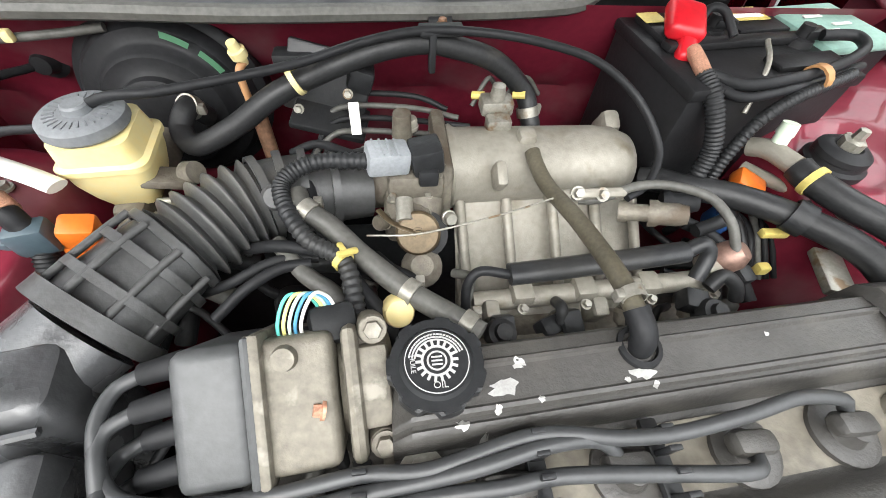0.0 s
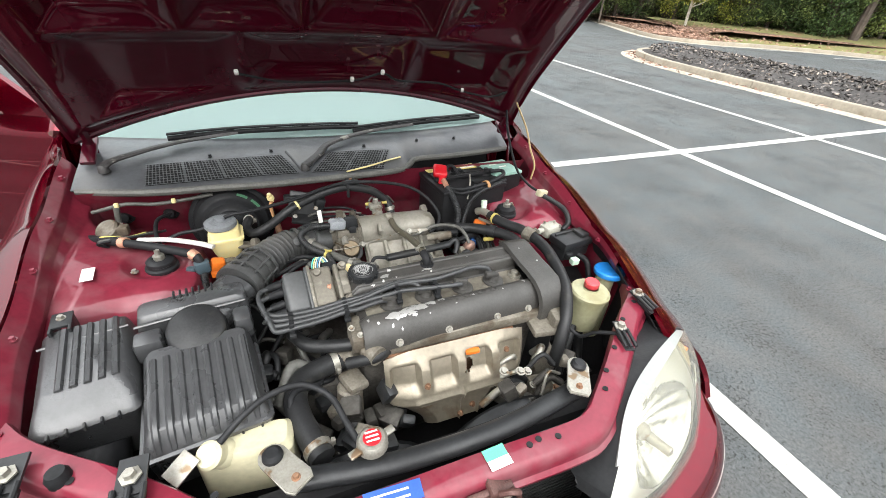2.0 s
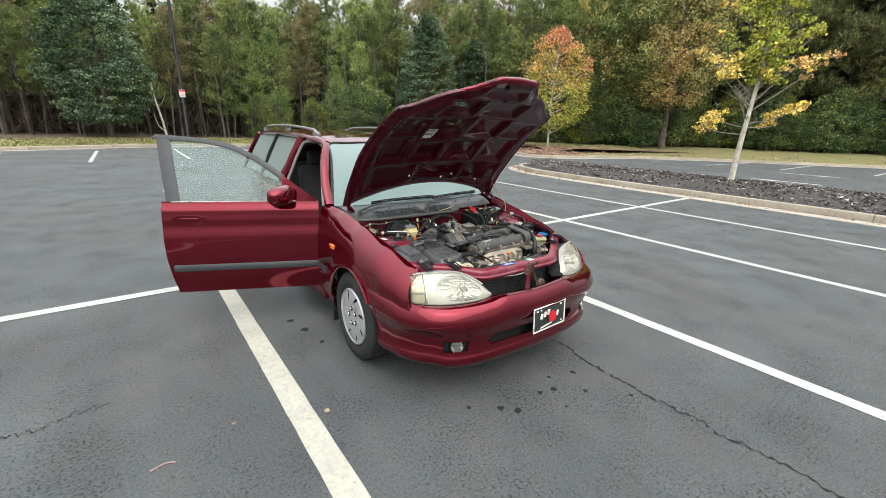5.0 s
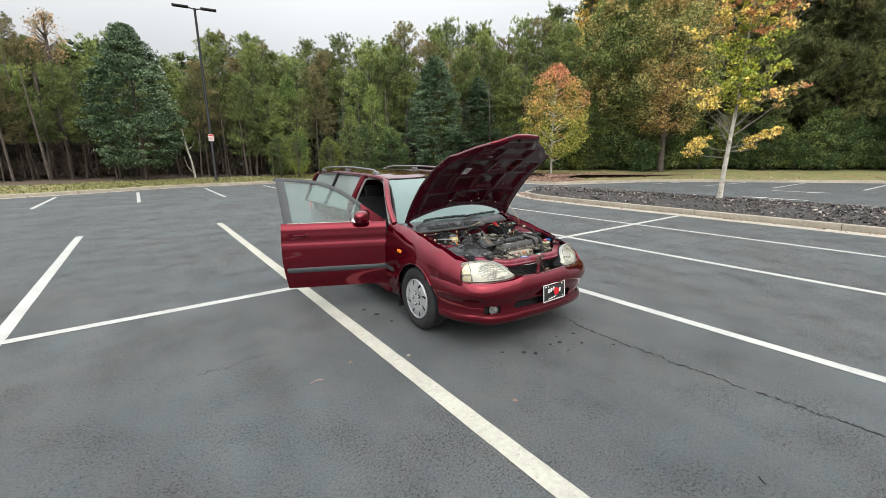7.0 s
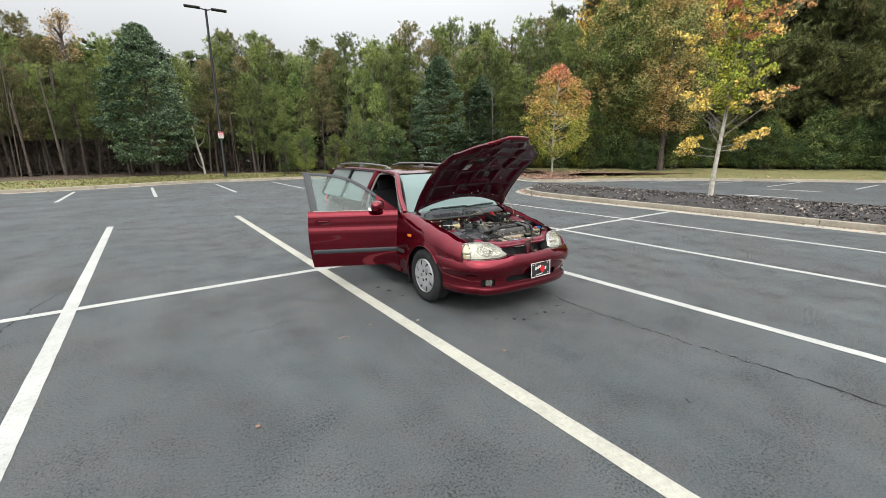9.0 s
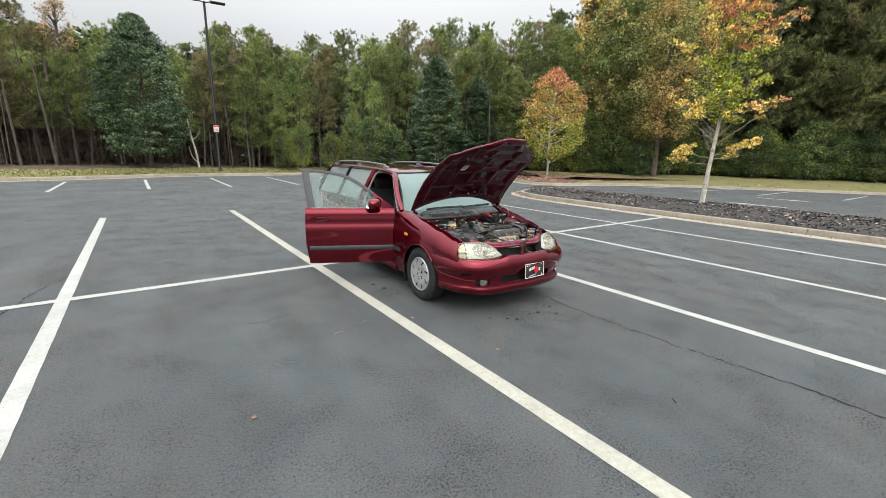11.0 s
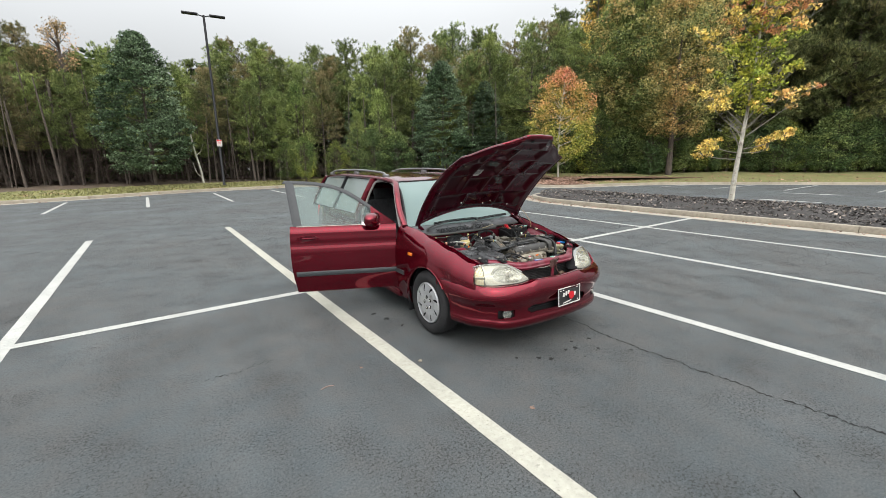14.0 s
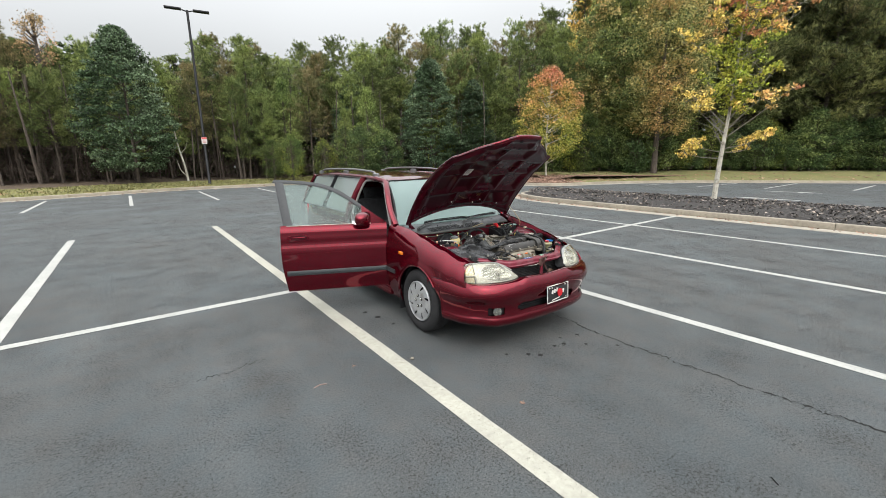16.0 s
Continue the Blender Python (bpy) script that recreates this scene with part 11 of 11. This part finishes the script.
tubepart("cam_lever", [(-0.022, -0.028, 0.786), (-0.045, -0.020, 0.792), (-0.060, -0.004, 0.795)], 0.004, BROWNPLATE, cam_, "", 10, 6, None, 0.4)
tubepart("speed_wire", [(-0.072, -0.030, 0.788), (-0.02, -0.035, 0.793), (0.06, -0.020, 0.797), (0.13, 0.0, 0.800)], 0.0011, STEEL, tb, "", 10, 8)
for c, d, r, h, mm in (((-0.045, 0.062, 0.806), (0, 0, 1), 0.010, 0.012, ALUDIRTY), ((-0.062, 0.048, 0.802), (0, -0.5, 1), 0.007, 0.014, STEEL), ((0.002, 0.058, 0.812), (0, 0, 1), 0.008, 0.010, ALUDIRTY), ((-0.020, 0.110, 0.806), (0, 0, 1), 0.009, 0.014, ALU), ((0.012, 0.0, 0.775), (0.2, -0.8, 0.5), 0.008, 0.012, STEEL), ((-0.052, 0.004, 0.770), (-0.6, -0.6, 0.4), 0.010, 0.016, ALUDIRTY)):
    bm = BM()
    lathe(bm, [(0, h), (r * 0.7, h), (r * 0.85, h * 0.8), (r * 0.85, h * 0.35), (r, h * 0.3), (r, 0)], Matrix.Translation(c) @ rot_to(d), 16)
    part("throttle_fitting", bm, mm, tb)
for k in range(4):
    block("plug_rib", (-0.060 + 0.007 * k, 0.0295, 0.8455), (0.0022, 0.024, 0.003), bpy.data.materials["pale_grey_plug"], tb, 0.0005, 0, 8, 12)
for pts, r, mm in (([(-0.060, 0.030, 0.832), (-0.085, 0.050, 0.822), (-0.120, 0.075, 0.815), (-0.150, 0.080, 0.800)], 0.0045, RUBBER),
                   ([(-0.10, 0.045, 0.814), (-0.07, 0.052, 0.818), (-0.045, 0.050, 0.816)], 0.008, HOSE),
                   ([(-0.065, -0.035, 0.760), (-0.050, -0.060, 0.772), (-0.030, -0.070, 0.765), (-0.020, -0.085, 0.74)], 0.006, RUBBER),
                   ([(0.015, -0.045, 0.735), (0.030, -0.060, 0.745), (0.020, -0.090, 0.735)], 0.005, GREYHOSE),
                   ([(-0.16, -0.02, 0.772), (-0.13, -0.06, 0.772), (-0.10, -0.085, 0.765), (-0.09, -0.12, 0.74)], 0.0085, GREYHOSE),
                   ([(-0.21, -0.09, 0.755), (-0.18, -0.07, 0.772), (-0.15, -0.055, 0.778), (-0.125, -0.05, 0.775)], 0.0055, RUBBER),
                   ([(0.30, 0.0, 0.745), (0.335, -0.02, 0.735), (0.36, -0.05, 0.715), (0.365, -0.09, 0.70)], 0.008, RUBBER),
                   ([(0.285, -0.09, 0.742), (0.30, -0.082, 0.752), (0.315, -0.090, 0.745), (0.32, -0.10, 0.73)], 0.0075, HOSE),
                   ([(0.12, -0.085, 0.728), (0.118, -0.10, 0.742), (0.117, -0.112, 0.732)], 0.006, HOSE),
                   ([(0.20, -0.075, 0.735), (0.19, -0.055, 0.750), (0.18, -0.03, 0.745)], 0.0055, GREYHOSE)):
    tubepart("small_pipe", pts, r, mm, eng, "", 12, 8)
for c, s_, mm, rz in (((0.105, -0.112, 0.724), (0.022, 0.020, 0.022), PLASTIC, 20), ((0.265, -0.100, 0.735), (0.026, 0.022, 0.024), PLASTIC, -15), ((0.335, -0.075, 0.735), (0.020, 0.020, 0.026), PLASTIC, 10), ((0.225, -0.050, 0.742), (0.028, 0.016, 0.014), ALU, 8), ((0.30, -0.062, 0.742), (0.022, 0.026, 0.020), ALU, 0), ((0.05, -0.085, 0.715), (0.016, 0.02, 0.03), ALU, 0), ((0.17, -0.088, 0.708), (0.018, 0.022, 0.032), ALU, 0)):
    block("rail_fitting", c, s_, mm, fr, 0.004, 12, 6, rz)
bm = BM()
lathe(bm, [(0, 0.016), (0.008, 0.016), (0.009, 0.010), (0.014, 0.009), (0.016, 0.004), (0.016, -0.004)], Matrix.Translation((0.275, -0.118, 0.738)) @ rot_to((0.1, -0.3, 1)), 18)
part("coolant_sensor", bm, HOSE, fr)
bm = BM()
lathe(bm, [(0, 0.016), (0.008, 0.016), (0.009, 0.010), (0.014, 0.009), (0.016, 0.004), (0.016, -0.004)], Matrix.Translation((0.052, -0.118, 0.732)) @ rot_to((0.1, -0.3, 1)), 18)
part("coolant_sensor", bm, HOSE, fr)
# small castings and pipes between the shield and the radiator
rk = random.Random(14)
for k in range(26):
    c = (rk.uniform(0.23, 0.44), rk.uniform(-0.50, -0.40), rk.uniform(0.56, 0.655))
    if k % 2:
        block("low_fitting", c, (rk.uniform(0.015, 0.04), rk.uniform(0.015, 0.04), rk.uniform(0.015, 0.04)), rk.choice((OILY, ALUDIRTY, PLASTIC, OILY)), eng, 0.005, rk.uniform(-25, 25), rk.uniform(-25, 25), rk.uniform(0, 90))
    else:
        a = rk.uniform(0, 6.28)
        tubepart("low_pipe", [c, (c[0] + 0.04 * math.cos(a), c[1] + 0.03 * math.sin(a), c[2] + 0.02), (c[0] + 0.08 * math.cos(a + 0.5), c[1] + 0.05 * math.sin(a + 0.5), c[2] - 0.03)], rk.choice((0.004, 0.006, 0.009)), rk.choice((RUBBER, HOSE, STEEL, OILY)), eng, "", 10, 6)
for k in range(16):
    c = (rk.uniform(-0.14, 0.02), rk.uniform(-0.50, -0.38), rk.uniform(0.54, 0.63))
    block("low_fitting", c, (rk.uniform(0.02, 0.05), rk.uniform(0.02, 0.05), rk.uniform(0.02, 0.05)), rk.choice((OILY, ALUDIRTY, OILY, PLASTIC)), eng, 0.006, rk.uniform(-25, 25), rk.uniform(-25, 25), rk.uniform(0, 90))
for p in ((0.25, -0.44, 0.655), (0.285, -0.455, 0.66), (0.31, -0.45, 0.645)):
    bolt(p, 0.011, (0, -0.2, 1), STEEL, eng)
